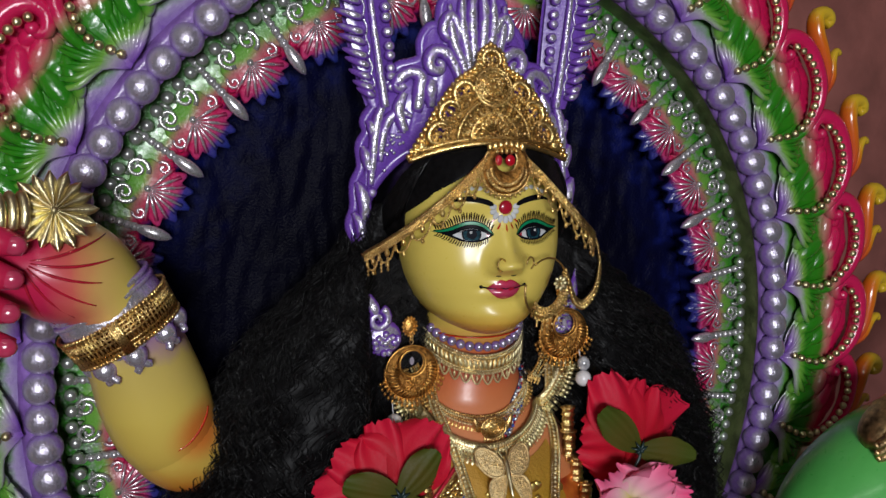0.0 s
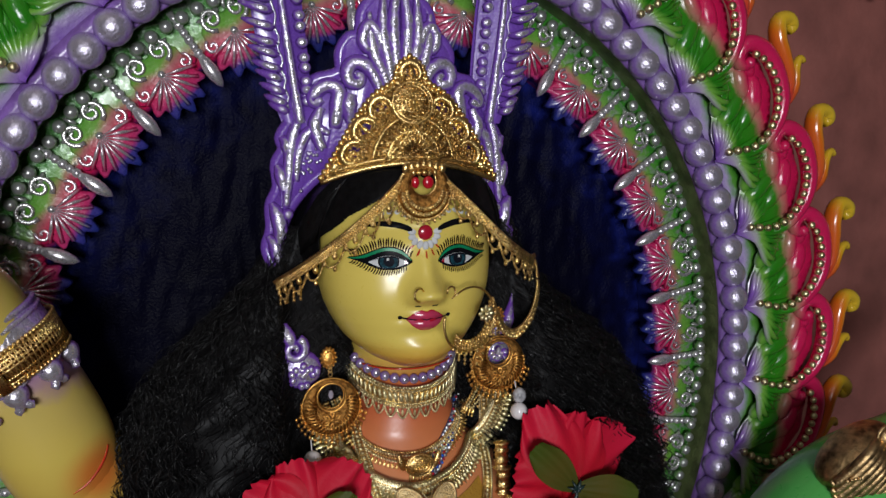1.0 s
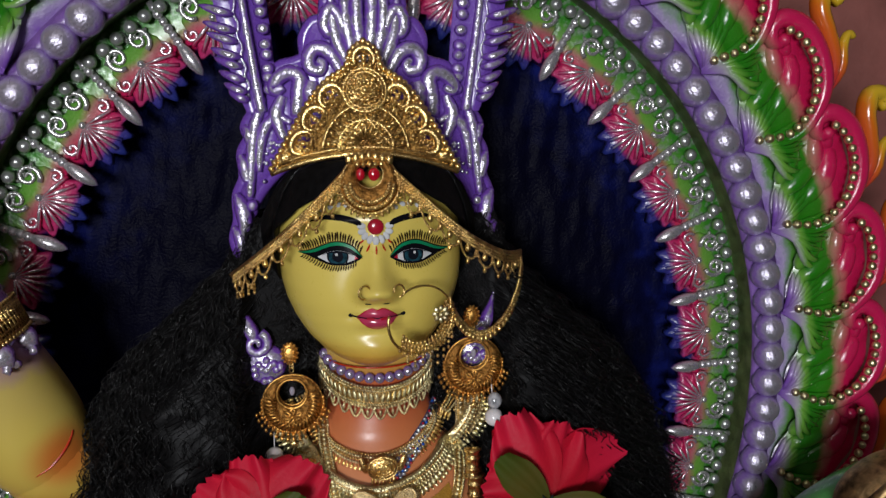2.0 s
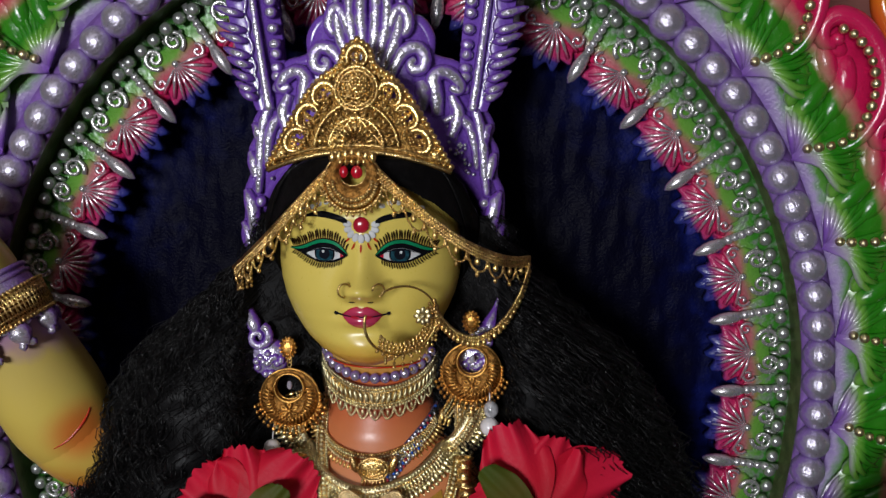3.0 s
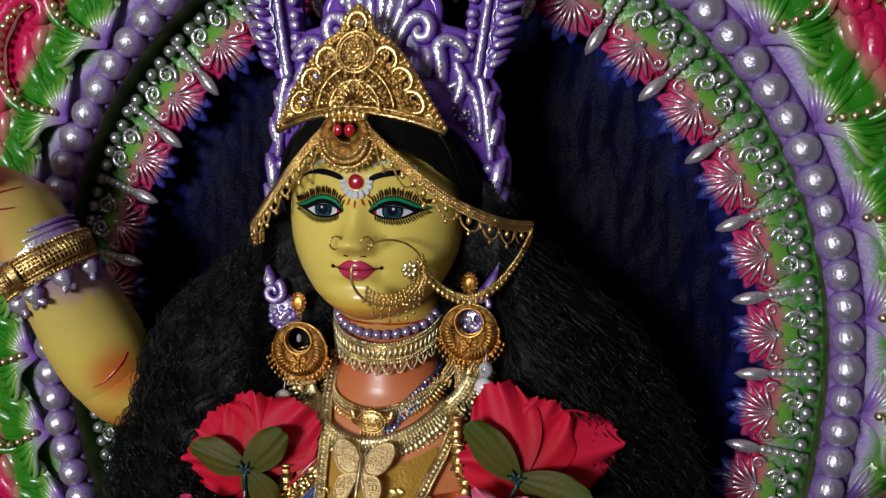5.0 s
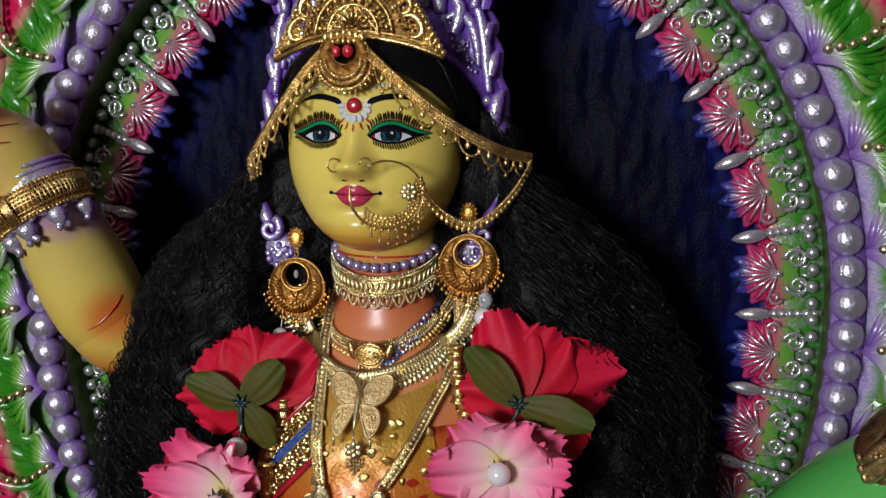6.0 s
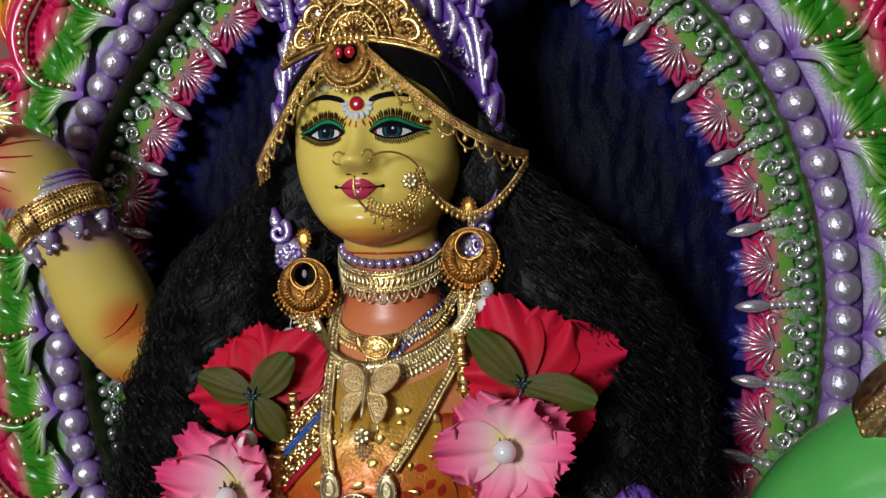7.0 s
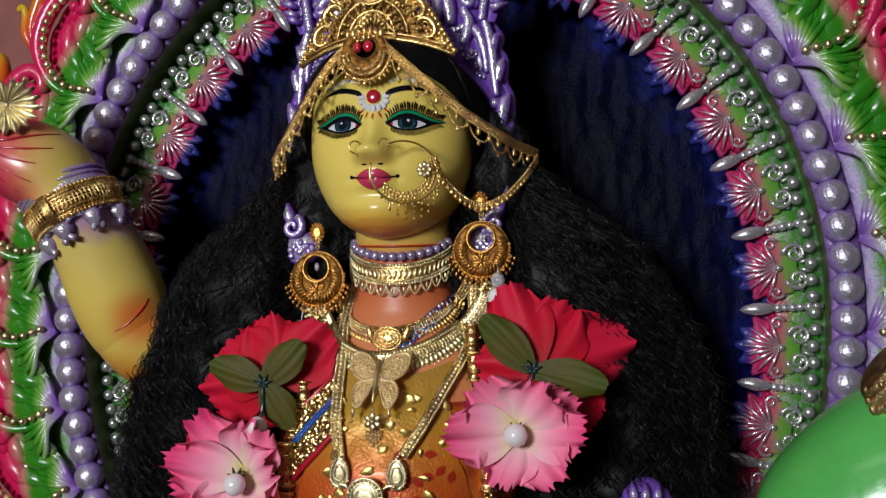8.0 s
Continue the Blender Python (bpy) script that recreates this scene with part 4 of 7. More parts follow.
def settle(x, z):
    """The scrolls sit close above the tiara."""
    k, j = max(0.0, min(1.0, (z - 1.50) / 0.09)), max(0.0, min(1.0, (z - 1.525) / 0.03))
    return x * (1 - 0.18 * j), z - 0.017 * k


crown = thing("crown", (KX, 0.0, 1.50), "tall purple crown with silver-brushed scrolls and two plumes", "crown")
half_out = [(0.0, 1.655), (0.012, 1.640), (0.024, 1.632), (0.033, 1.622), (0.036, 1.606), (0.046, 1.603), (0.054, 1.592), (0.054, 1.576), (0.063, 1.570), (0.078, 1.566), (0.086, 1.553), (0.084, 1.530), (0.091, 1.512), (0.089, 1.500), (0.095, 1.488), (0.094, 1.470), (0.100, 1.455), (0.100, 1.436), (0.104, 1.420), (0.098, 1.404), (0.094, 1.412), (0.092, 1.435), (0.082, 1.460), (0.066, 1.478), (0.045, 1.486), (0.0, 1.490)]
half_out = [settle(x, z) if i < 20 else (x, z) for i, (x, z) in enumerate(half_out)]
g = Geo()
# the plate is a ribbon between the outer and the inner line on each side
outer, inner = half_out[:20], [half_out[25], (0.02, 1.489), (0.045, 1.486), (0.058, 1.482), (0.067, 1.476), (0.075, 1.468), (0.083, 1.458), (0.089, 1.447), (0.092, 1.435), (0.094, 1.412), (0.098, 1.404)]


oc, ic = curve([(x, 0, z) for x, z in outer], 90), curve([(x, 0, z) for x, z in inner], 90)
for sg in (-1, 1):
    def front_at(u, v, sg=sg):
        i = round(u * 89)
        p = ic[i].lerp(oc[i], v)
        dome = 0.006 * math.sin(math.pi * min(1, max(0, v))) ** 0.6
        return (KX + sg * p.x, crown_bend(KX + p.x, p.z) - dome + 0.002 + 0.0012 * noise.noise((p.x * 120, sg, p.z * 120)), p.z)
    def back_at(u, v, sg=sg):
        x, y, z = front_at(u, v)
        return (x, crown_bend(x, z) + 0.012, z)
    g.grid(front_at, 90, 10)
    g.grid(back_at, 90, 3)
    for edge in (oc, ic):
        pts = [(KX + sg * p.x, crown_bend(KX + p.x, p.z) + 0.006, p.z) for p in edge]
        g.tube(pts, 0.0055, 0, 8)
part("crown_plate", g, crown_mat, crown)


def crown_tube(pts, rad, name="scroll", n=30, lift=0.006, mat=None):
    for sg in (-1, 1):
        line = curve([(KX + sg * x, 0, z) for x, z in [settle(*q) for q in pts]], n)
        line = [Vector((p.x, crown_bend(p.x, p.z) - lift, p.z)) for p in line]
        rr = curve([(r, 0, 0) for r in rad], n)
        part(name, Geo().tube(line, [max(0.0004, 1.2 * p.x) for p in rr], 0, 8), mat or crown_brushed, crown)


def wound(cx, cz, r, start, turns, lead=()):
    """A line that leads into a scroll."""
    return list(lead) + [(p.x, p.z) for p in spiral(cx, cz, r, turns, start, 0, 12, -1, 0.2)]


# central fan of leaves
for i, (x, z, top) in enumerate(((0.004, 1.575, (0.002, 1.650)), (0.010, 1.572, (0.016, 1.638)), (0.015, 1.566, (0.030, 1.622)))):
    crown_tube([(x * 0.6, 1.545), (x, z), ((x + top[0]) / 2 + 0.004, (z + top[1]) / 2), top], [0.002, 0.0042, 0.0046, 0.0018])
crown_tube([(0.010, 1.555), (0.014, 1.580), (0.020, 1.602), (0.028, 1.612), (0.0345, 1.608), (0.036, 1.599), (0.031, 1.594), (0.027, 1.599), (0.030, 1.603)], [0.0025, 0.0035, 0.0042, 0.0045, 0.0045, 0.004, 0.0038, 0.003, 0.0024])
crown_tube([(0.016, 1.545), (0.024, 1.566), (0.034, 1.580), (0.045, 1.582), (0.051, 1.574), (0.049, 1.564), (0.041, 1.562), (0.038, 1.568), (0.043, 1.572)], [0.003, 0.0042, 0.005, 0.005, 0.005, 0.0045, 0.004, 0.0035, 0.0026])
crown_tube([(0.040, 1.525), (0.046, 1.542), (0.047, 1.553)], [0.003, 0.0062, 0.004])
crown_tube([(0.052, 1.520), (0.055, 1.540), (0.059, 1.555), (0.068, 1.561), (0.077, 1.557), (0.080, 1.549), (0.075, 1.544), (0.071, 1.548)], [0.004, 0.0055, 0.0055, 0.005, 0.0048, 0.0044, 0.004, 0.003])
crown_tube([(0.062, 1.500), (0.067, 1.522), (0.068, 1.540)], [0.0035, 0.005, 0.003])
# the side wings of the plate
crown_tube([(0.056, 1.515), (0.066, 1.520), (0.075, 1.512), (0.080, 1.495), (0.082, 1.475)], [0.002, 0.0035, 0.004, 0.0036, 0.002])
crown_tube([(0.083, 1.538), (0.083, 1.515), (0.086, 1.495), (0.088, 1.475), (0.090, 1.455)], [0.002, 0.004, 0.0042, 0.0036, 0.0024])
crown_tube([(0.0925, 1.512), (0.088, 1.505), (0.087, 1.494)], [0.002, 0.0045, 0.003])
crown_tube([(0.096, 1.488), (0.093, 1.480), (0.0905, 1.468)], [0.002, 0.0048, 0.0035])
crown_tube([(0.101, 1.458), (0.097, 1.450), (0.0945, 1.436), (0.096, 1.425)], [0.002, 0.005, 0.005, 0.003])
crown_tube([(0.104, 1.432), (0.099, 1.424), (0.097, 1.412), (0.0985, 1.402)], [0.002, 0.0045, 0.004, 0.0012])
grain_mesh = Geo().ball((0, 0, 0), 0.0019, 0, 6, 4).mesh("grain", crown_brushed)
rc = random.Random(3)
for i in range(60):
    t, sg = rc.random(), rc.choice((-1, 1))
    x, z = 0.058 + 0.022 * t + rc.uniform(-0.004, 0.004), 1.506 - 0.034 * t + rc.uniform(-0.006, 0.010)
    piece("grain", grain_mesh, crown, Matrix.Translation((KX + sg * x, crown_bend(KX + x, z) - 0.004, z)))
for sg in (-1, 1):
    part("knob", Geo().ball((KX + sg * 0.0885, crown_bend(0.09, 0) - 0.006, 1.449), 0.0048, 0, 10, 7), crown_brushed, crown)

# plumes: a curved quill with ribs like a feather
spine = curve([(0.078, 0, 1.520), (0.083, 0, 1.555), (0.089, 0, 1.60), (0.094, 0, 1.65), (0.096, 0, 1.70), (0.094, 0, 1.745)], 60)
for sg in (-1, 1):
    plume = Geo()
    wide = lambda t: 0.004 + 0.021 * math.sin(math.pi * min(1, 0.10 + 0.86 * t)) ** 0.7
    def quill_at(u, v, sg=sg):
        i = round(v * 59)
        p = spine[i]
        w = wide(v)
        x = p.x + (-0.70 + 1.55 * u) * w
        return (KX + sg * x, 0.012 + 0.004 * math.cos(math.pi * u) - 0.004 * math.sin(math.pi * u), p.z)
    plume.grid(quill_at, 9, 60)
    plume.grid(lambda u, v: (quill_at(u, v)[0], 0.024, quill_at(u, v)[2]), 3, 60)
    pl = part("plume", plume, crown_mat, crown)
    part("spine", Geo().tube([(KX + sg * p.x, 0.004, p.z) for p in spine], [0.0042 - 0.0028 * i / 59 for i in range(60)], 0, 8), crown_brushed, pl)
    part("wavy_edge", Geo().tube([(KX + sg * (p.x + 0.0065 + 0.0012 * math.sin(i * 1.5)), 0.0055, p.z) for i, p in enumerate(spine[4:])], 0.0014, 0, 6), crown_brushed, pl)
    for i in range(21):
        t = 0.06 + 0.90 * i / 20
        p, w = spine[round(t * 59)], wide(t)
        a = Vector((KX + sg * (p.x + 0.007), 0.005, p.z - 0.002))
        m2 = Vector((KX + sg * (p.x + 0.4 * w + 0.006), -0.001, p.z - 0.001))
        b = Vector((KX + sg * (p.x + 1.16 * w + 0.003), 0.007, p.z + 0.0045))
        part("rib", Geo().tube(curve([a, m2, b], 9), [0.0012, 0.0022, 0.0030, 0.0034, 0.0036, 0.0034, 0.0031, 0.0025, 0.0010], 0, 7), crown_brushed, pl)
    for i in range(20):
        t = 0.10 + 0.84 * i / 19
        p, w = spine[round(t * 59)], wide(t)
        part("lozenge", Geo().ball((KX + sg * (p.x - 0.5 * w), 0.007, p.z), (0.0052, 0.004, 0.0046), 0, 8, 6), crown_brushed, pl)
# ear scrolls of the crown, below the hair
for sg in (-1, 1):
    ear = Geo()
    bx = KX + sg * 0.083
    ear.tube(curve([(KX + sg * 0.101, 0.003, 1.377), (KX + sg * 0.098, 0.0, 1.368), (KX + sg * 0.094, -0.004, 1.357), (KX + sg * 0.09, -0.006, 1.345)], 12), [0.0012, 0.0012, 0.0014, 0.0016, 0.002, 0.003, 0.004, 0.005, 0.006, 0.006, 0.005, 0.003], 0, 8)
    ear.tube(spiral(bx + sg * 0.006, 1.343, 0.010, 1.3, 1.2, -0.007, 18, sg), [0.0042 - 0.0001 * i for i in range(18)], 0, 7)
    ear.ball((bx, 0.001, 1.325), (0.017, 0.008, 0.016), 0, 14, 9)
    scroll = part("ear_scroll", ear, crown_brushed, crown, "purple scroll with silver knobs")
    re = random.Random(5)
    for i in range(16):
        a, r = re.uniform(0, 6.28), re.uniform(0.002, 0.013)
        part("knob", Geo().ball((bx + r * math.cos(a), -0.0055, 1.325 + r * math.sin(a)), 0.0034, 0, 8, 5), crown_brushed, scroll)


# ---- gold tiara ----
def tiara_at(u, v, lift=0.0):
    return Vector((-0.0085 + u, -0.0535 + 2.8 * u * u - 0.06 * u - lift - 0.18 * max(0, v - 0.02) * -1, 1.491 - 3.2 * u * u + v))


tiara = thing("tiara", (-0.0085, -0.05, 1.476), "openwork gold tiara with a round central boss", "tiara")


def gold_wire(name, pts2, r, parent, n=24, lift=0.0, mat=None, closed=False, fn=None, flat=1.0):
    fn = fn or tiara_at
    line = curve([(u, 0, v) for u, v in pts2], n)
    return part(name, Geo().tube([fn(p.x, p.z, lift) for p in line], r, 0, 6, closed), mat or gold, parent)


EDGE = [(0.0, 0.078), (0.009, 0.071), (0.013, 0.060), (0.026, 0.053), (0.036, 0.044), (0.045, 0.033), (0.053, 0.022), (0.061, 0.011), (0.067, 0.003)]
gold_wire("rim", [(-0.067, 0.0), (-0.04, 0.0), (0.0, 0.0), (0.04, 0.0), (0.067, 0.0)], 0.0023, tiara, 40, 0.001)
gold_wire("upper_rim", [(-0.066, 0.0045), (-0.04, 0.0045), (0.0, 0.0045), (0.04, 0.0045), (0.066, 0.0045)], 0.0009, tiara, 40, 0.001)
bead_gold = Geo().ball((0, 0, 0), 0.0025, 0, 8, 6).mesh("edge_bead", gold)
for sg in (-1, 1):
    gold_wire("edge_wire", [(sg * u * 0.95, v * 0.965) for u, v in EDGE], 0.0012, tiara, 40)
    line = curve([(sg * u, 0, v) for u, v in EDGE], 80)
    for p in even(line, 0.0041):
        piece("edge_bead", bead_gold, tiara, Matrix.Translation(tiara_at(p.x, p.z, 0.001)))
        piece("edge_bead", bead_gold, tiara, Matrix.Translation(tiara_at(p.x * 0.93, p.z * 0.94, 0.0015)) @ Matrix.Scale(0.72, 4))


def ring2(cx, cz, r, a0, a1, n=22):
    return [(cx + r * math.cos(a0 + (a1 - a0) * i / (n - 1)), cz + r * math.sin(a0 + (a1 - a0) * i / (n - 1))) for i in range(n)]


boss = Geo()
for r, w in ((0.0150, 0.0013), (0.0125, 0.0008), (0.0070, 0.0007)):
    boss.tube([tiara_at(u, v, 0.0035) for u, v in ring2(0, 0.044, r, 0, 2 * math.pi, 30)[:-1]], w, 0, 6, True)
boss.slab([(p.x, p.z) for p in [tiara_at(u, v) for u, v in ring2(0, 0.044, 0.0148, 0, 2 * math.pi, 30)[:-1]]], -0.0565 + 0.008, -0.0505 + 0.008, 0, 0.001)
for i in range(12):
    a = i * math.pi / 6
    boss.ball(tiara_at(0.0052 * math.cos(a), 0.044 + 0.0052 * math.sin(a), 0.0042), (0.0023, 0.0014, 0.0012), 0, 8, 5, Matrix.Rotation(-a, 3, "Y"))
    boss.ball(tiara_at(0.0098 * math.cos(a + 0.26), 0.044 + 0.0098 * math.sin(a + 0.26), 0.0035), 0.0014, 0, 7, 5)
boss.ball(tiara_at(0, 0.044, 0.0050), 0.0025, 0, 10, 7)
for i in range(30):
    a = i * math.pi / 15
    boss.ball(tiara_at(0.0138 * math.cos(a), 0.044 + 0.0138 * math.sin(a), 0.0042), 0.0008, 0, 6, 4)
part("boss", boss, gold, tiara, "round boss with a flower centre")


def lobe(cx, cz, r, ang):
    """A fat crescent that opens downwards along ang, with a bud inside."""
    g = Geo()
    pts = ring2(cx, cz, r, ang - 2.3, ang + 2.3, 20)
    g.tube([tiara_at(u, v, 0.002) for u, v in pts], [0.0007 + 0.0028 * math.sin(math.pi * i / 19) for i in range(20)], 0, 7)
    pts = ring2(cx, cz, r * 0.62, ang - 1.9, ang + 1.9, 16)
    g.tube([tiara_at(u, v, 0.001) for u, v in pts], 0.0006, 0, 5)
    for k, (d, s) in enumerate(((-0.1, 0.0022), (-0.55, 0.0019), (-0.95, 0.0018), (0.25, 0.0014))):
        g.ball(tiara_at(cx + d * r * math.cos(ang), cz + d * r * math.sin(ang), 0.002), s, 0, 8, 5)
    part("lobe", g, gold, tiara)


lobe(0, 0.066, 0.0072, math.pi / 2)
for sg in (-1, 1):
    for cx, cz, r, a in ((0.0235, 0.0415, 0.0078, 1.0), (0.0355, 0.0285, 0.0078, 0.75), (0.0445, 0.0140, 0.0076, 0.45)):
        lobe(sg * cx, cz, r, a if sg > 0 else math.pi - a)
    leafg = Geo()
    leafg.ball(tiara_at(sg * 0.0560, 0.0075, 0.001), (0.0052, 0.0018, 0.0032), 0, 10, 6, Matrix.Rotation(sg * 0.55, 3, "Y"))
    for k in range(3):
        leafg.tube([tiara_at(sg * (0.0515 + 0.002 * k), 0.005 + 0.001 * k, 0.003), tiara_at(sg * (0.057 + 0.002 * k), 0.008 - 0.002 * k, 0.003)], 0.0006, 0, 5)
    part("leaf", leafg, gold, tiara)
    gold_wire("chevron", [(0.0, 0.026), (sg * 0.010, 0.015), (sg * 0.021, 0.004)], 0.0010, tiara, 10, 0.002)
for r, w in ((0.0195, 0.0010), (0.0300, 0.0010)):
    gold_wire("arc", ring2(0, 0.004, r, 0.05, math.pi - 0.05, 26), w, tiara, 40, 0.002)
for k in range(11):
    a = 0.2 + (math.pi - 0.4) * k / 10
    g = Geo()
    g.tube([tiara_at(0.0205 * math.cos(a), 0.004 + 0.0205 * math.sin(a), 0.001), tiara_at(0.0295 * math.cos(a), 0.004 + 0.0295 * math.sin(a), 0.001)], 0.0007, 0, 5)
    g.ball(tiara_at(0.0265 * math.cos(a), 0.004 + 0.0265 * math.sin(a), 0.002), (0.0022, 0.0016, 0.0018), 0, 8, 5, Matrix.Rotation(-a, 3, "Y"))
    g.ball(tiara_at(0.0228 * math.cos(a), 0.004 + 0.0228 * math.sin(a), 0.002), 0.0014, 0, 7, 5)
    part("spoke", g, gold, tiara)
rt = random.Random(11)
fil = Geo()
for k in range(170):
    a, r = rt.uniform(0.05, math.pi - 0.05), 0.0185 * math.sqrt(rt.uniform(0.02, 1))
    fil.ball(tiara_at(r * math.cos(a), 0.004 + r * math.sin(a), rt.uniform(0, 0.002)), rt.uniform(0.0008, 0.0016), 0, 6, 4)
for k in range(460):
    t, sg = rt.random(), rt.choice((-1, 1))
    e = curve([(u, 0, v) for u, v in EDGE], 40)[int(t * 39)]
    k2 = rt.uniform(0.60, 0.93)
    fil.ball(tiara_at(sg * e.x * k2, 0.003 + e.z * k2 * 0.98, 0.0005), rt.uniform(0.0008, 0.0017), 0, 6, 4)
for k in range(9):
    a = math.pi * (k + 0.5) / 9
    fil.tube([tiara_at(0.004 * math.cos(a), 0.006 + 0.004 * math.sin(a), 0.002), tiara_at(0.012 * math.cos(a), 0.006 + 0.012 * math.sin(a), 0.0035), tiara_at(0.0165 * math.cos(a), 0.006 + 0.0165 * math.sin(a), 0.001)], [0.0007, 0.0014, 0.0005], 0, 6)
tagged(part("filigree", fil, gold, tiara), kind="stuff")
lattice = Geo()
for k in range(12):
    for sgn in (-1, 1):
        a0 = math.pi * (k + 0.5) / 12
        lattice.tube([tiara_at(0.005 * math.cos(a0), 0.006 + 0.005 * math.sin(a0), -0.0005), tiara_at(0.019 * math.cos(a0 + 0.22 * sgn), 0.005 + 0.019 * math.sin(a0 + 0.22 * sgn), 0.0), tiara_at(0.030 * math.cos(a0), 0.004 + 0.030 * math.sin(a0), -0.0005)], 0.0008, 0, 4)
tagged(part("lattice", lattice, gold, tiara), kind="stuff")
plate, holes = Geo(), Geo()
EDGE_V = [v for u, v in EDGE][::-1]
EDGE_U = [u for u, v in EDGE][::-1]
holes.grid(lambda u, v: ((2 * u - 1) * float(np.interp(v * 0.072, EDGE_V, EDGE_U)) * 0.95, 0.0, 0.001 + v * 0.072), 60, 40)
OPEN = [(sg * cx, cz) for sg in (-1, 1) for cx, cz in ((0.0235, 0.0415), (0.0355, 0.0285), (0.0445, 0.0140))] + [(0.0, 0.066)]
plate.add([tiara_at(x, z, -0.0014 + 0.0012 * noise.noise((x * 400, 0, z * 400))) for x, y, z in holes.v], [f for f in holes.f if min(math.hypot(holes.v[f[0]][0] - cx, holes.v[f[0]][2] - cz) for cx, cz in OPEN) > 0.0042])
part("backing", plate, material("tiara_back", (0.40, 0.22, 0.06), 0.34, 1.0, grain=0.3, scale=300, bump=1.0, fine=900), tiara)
for sg in (-1, 1):
    gold_wire("inner_edge", [(sg * u * 0.88, 0.003 + v * 0.90) for u, v in EDGE[2:]], 0.0008, tiara, 34, 0.0008)


# ---- forehead pendant with its two chains ----
band_gold = Geo().ball((0, 0, 0), 0.0015, 0, 7, 5).mesh("chain_bead", gold)
head_chain = thing("head_chain", (-0.008, -0.07, 1.45), "gold forehead pendant on two looped chains over the hair", "head chain")
PC = Vector((-0.008, -0.0755, 1.4715))


def crescent(c, ro, ri, up, y0, mats, parent, name="crescent", bead=0.0016, fringe=True, depth=0.004, plate=None):
    """A moon-shaped plate, open at the top, with bead rows and a fringe."""
    g = Geo()
    n = 40
    outer_c = [(c.x + ro * math.cos(a), c.z + ro * math.sin(a)) for a in [2 * math.pi * i / n for i in range(n)]]
    inner_c = [(c.x + ri * math.cos(a), c.z + up + ri * math.sin(a)) for a in [2 * math.pi * i / n for i in range(n)]]
    verts, faces = [], []
    for y, dome in ((y0, 0), (y0 - depth, 0)):
        for ring in (outer_c, inner_c):
            verts += [(x, y, z) for x, z in ring]
    midr = [((a[0] + b[0]) / 2, y0 - depth - 0.0018, (a[1] + b[1]) / 2) for a, b in zip(outer_c, inner_c)]
    verts += midr
    for i in range(n):
        j = (i + 1) % n
        faces += [(i, j, 2 * n + j, 2 * n + i), (n + i, 3 * n + i, 3 * n + j, n + j), (2 * n + i, 2 * n + j, 4 * n + j, 4 * n + i), (4 * n + i, 4 * n + j, 3 * n + j, 3 * n + i), (i, n + i, n + j, j)]
    g.add(verts, faces)
    for ring, r in ((outer_c, bead), (inner_c, bead * 0.6)):
        g.tube([(x, y0 - depth * 0.6, z) for x, z in ring], r * 0.7, 1 if plate else 0, 6, True)
    ob = part(name, g, [plate, mats] if plate else mats, parent)
    for i in range(30):
        a = math.pi * (0.95 + 1.10 * i / 29)
        p = Vector((c.x + (ro + bead * 0.6) * math.cos(a), y0 - depth * 0.7, c.z + (ro + bead * 0.6) * math.sin(a)))
        part("rim_bead", Geo().ball(p, bead, 0, 7, 5), mats, ob)
    return ob


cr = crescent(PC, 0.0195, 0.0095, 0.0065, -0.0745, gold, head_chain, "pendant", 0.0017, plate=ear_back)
dec = Geo()
for k, rr in enumerate((0.0165, 0.0135)):
    for i in range(26 - 4 * k):
        a = math.pi * (1.0 + 1.0 * (i + 0.5) / (26 - 4 * k))
        dec.ball((PC.x + rr * math.cos(a), -0.0805, PC.z + 0.0012 * k + rr * math.sin(a)), (0.0011, 0.0011, 0.0017), 0, 6, 5, Matrix.Rotation(-a + math.pi / 2, 3, "Y"))
for i in range(15):
    a = math.pi * (1.08 + 0.84 * i / 14)
    p = Vector((PC.x + 0.0228 * math.cos(a), -0.0765, PC.z + 0.0228 * math.sin(a)))
    dec.ball(p, (0.0012, 0.0012, 0.0020), 0, 6, 5, Matrix.Rotation(-a + math.pi / 2, 3, "Y"))
part("fringe", dec, gold, cr)
top = Geo()
for i in range(7):
    top.ball((PC.x + 0.0045 * (i - 3), -0.078, PC.z + 0.019 - 0.0008 * abs(i - 3)), (0.0028, 0.002, 0.004), 0, 8, 6)
for i in range(5):
    top.ball((PC.x + 0.004 * (i - 2), -0.0785, PC.z + 0.0135), (0.002, 0.002, 0.0024), 0, 8, 6)
tagged(part("rosette", top, gold, cr), kind="stuff")
ruby = material("ruby", (0.5, 0.005, 0.02), 0.08, coat=1.0, grain=0.1, bump=0.0)
part("red_stone", Geo().ball((PC.x + 0.003, -0.0785, PC.z + 0.0065), (0.0042, 0.0025, 0.0046), 0, 12, 8), ruby, cr, "red glass stone")
part("red_stone", Geo().ball((PC.x - 0.006, -0.077, PC.z + 0.0065), (0.0030, 0.002, 0.0042), 0, 12, 8), ruby, cr, "red glass stone")


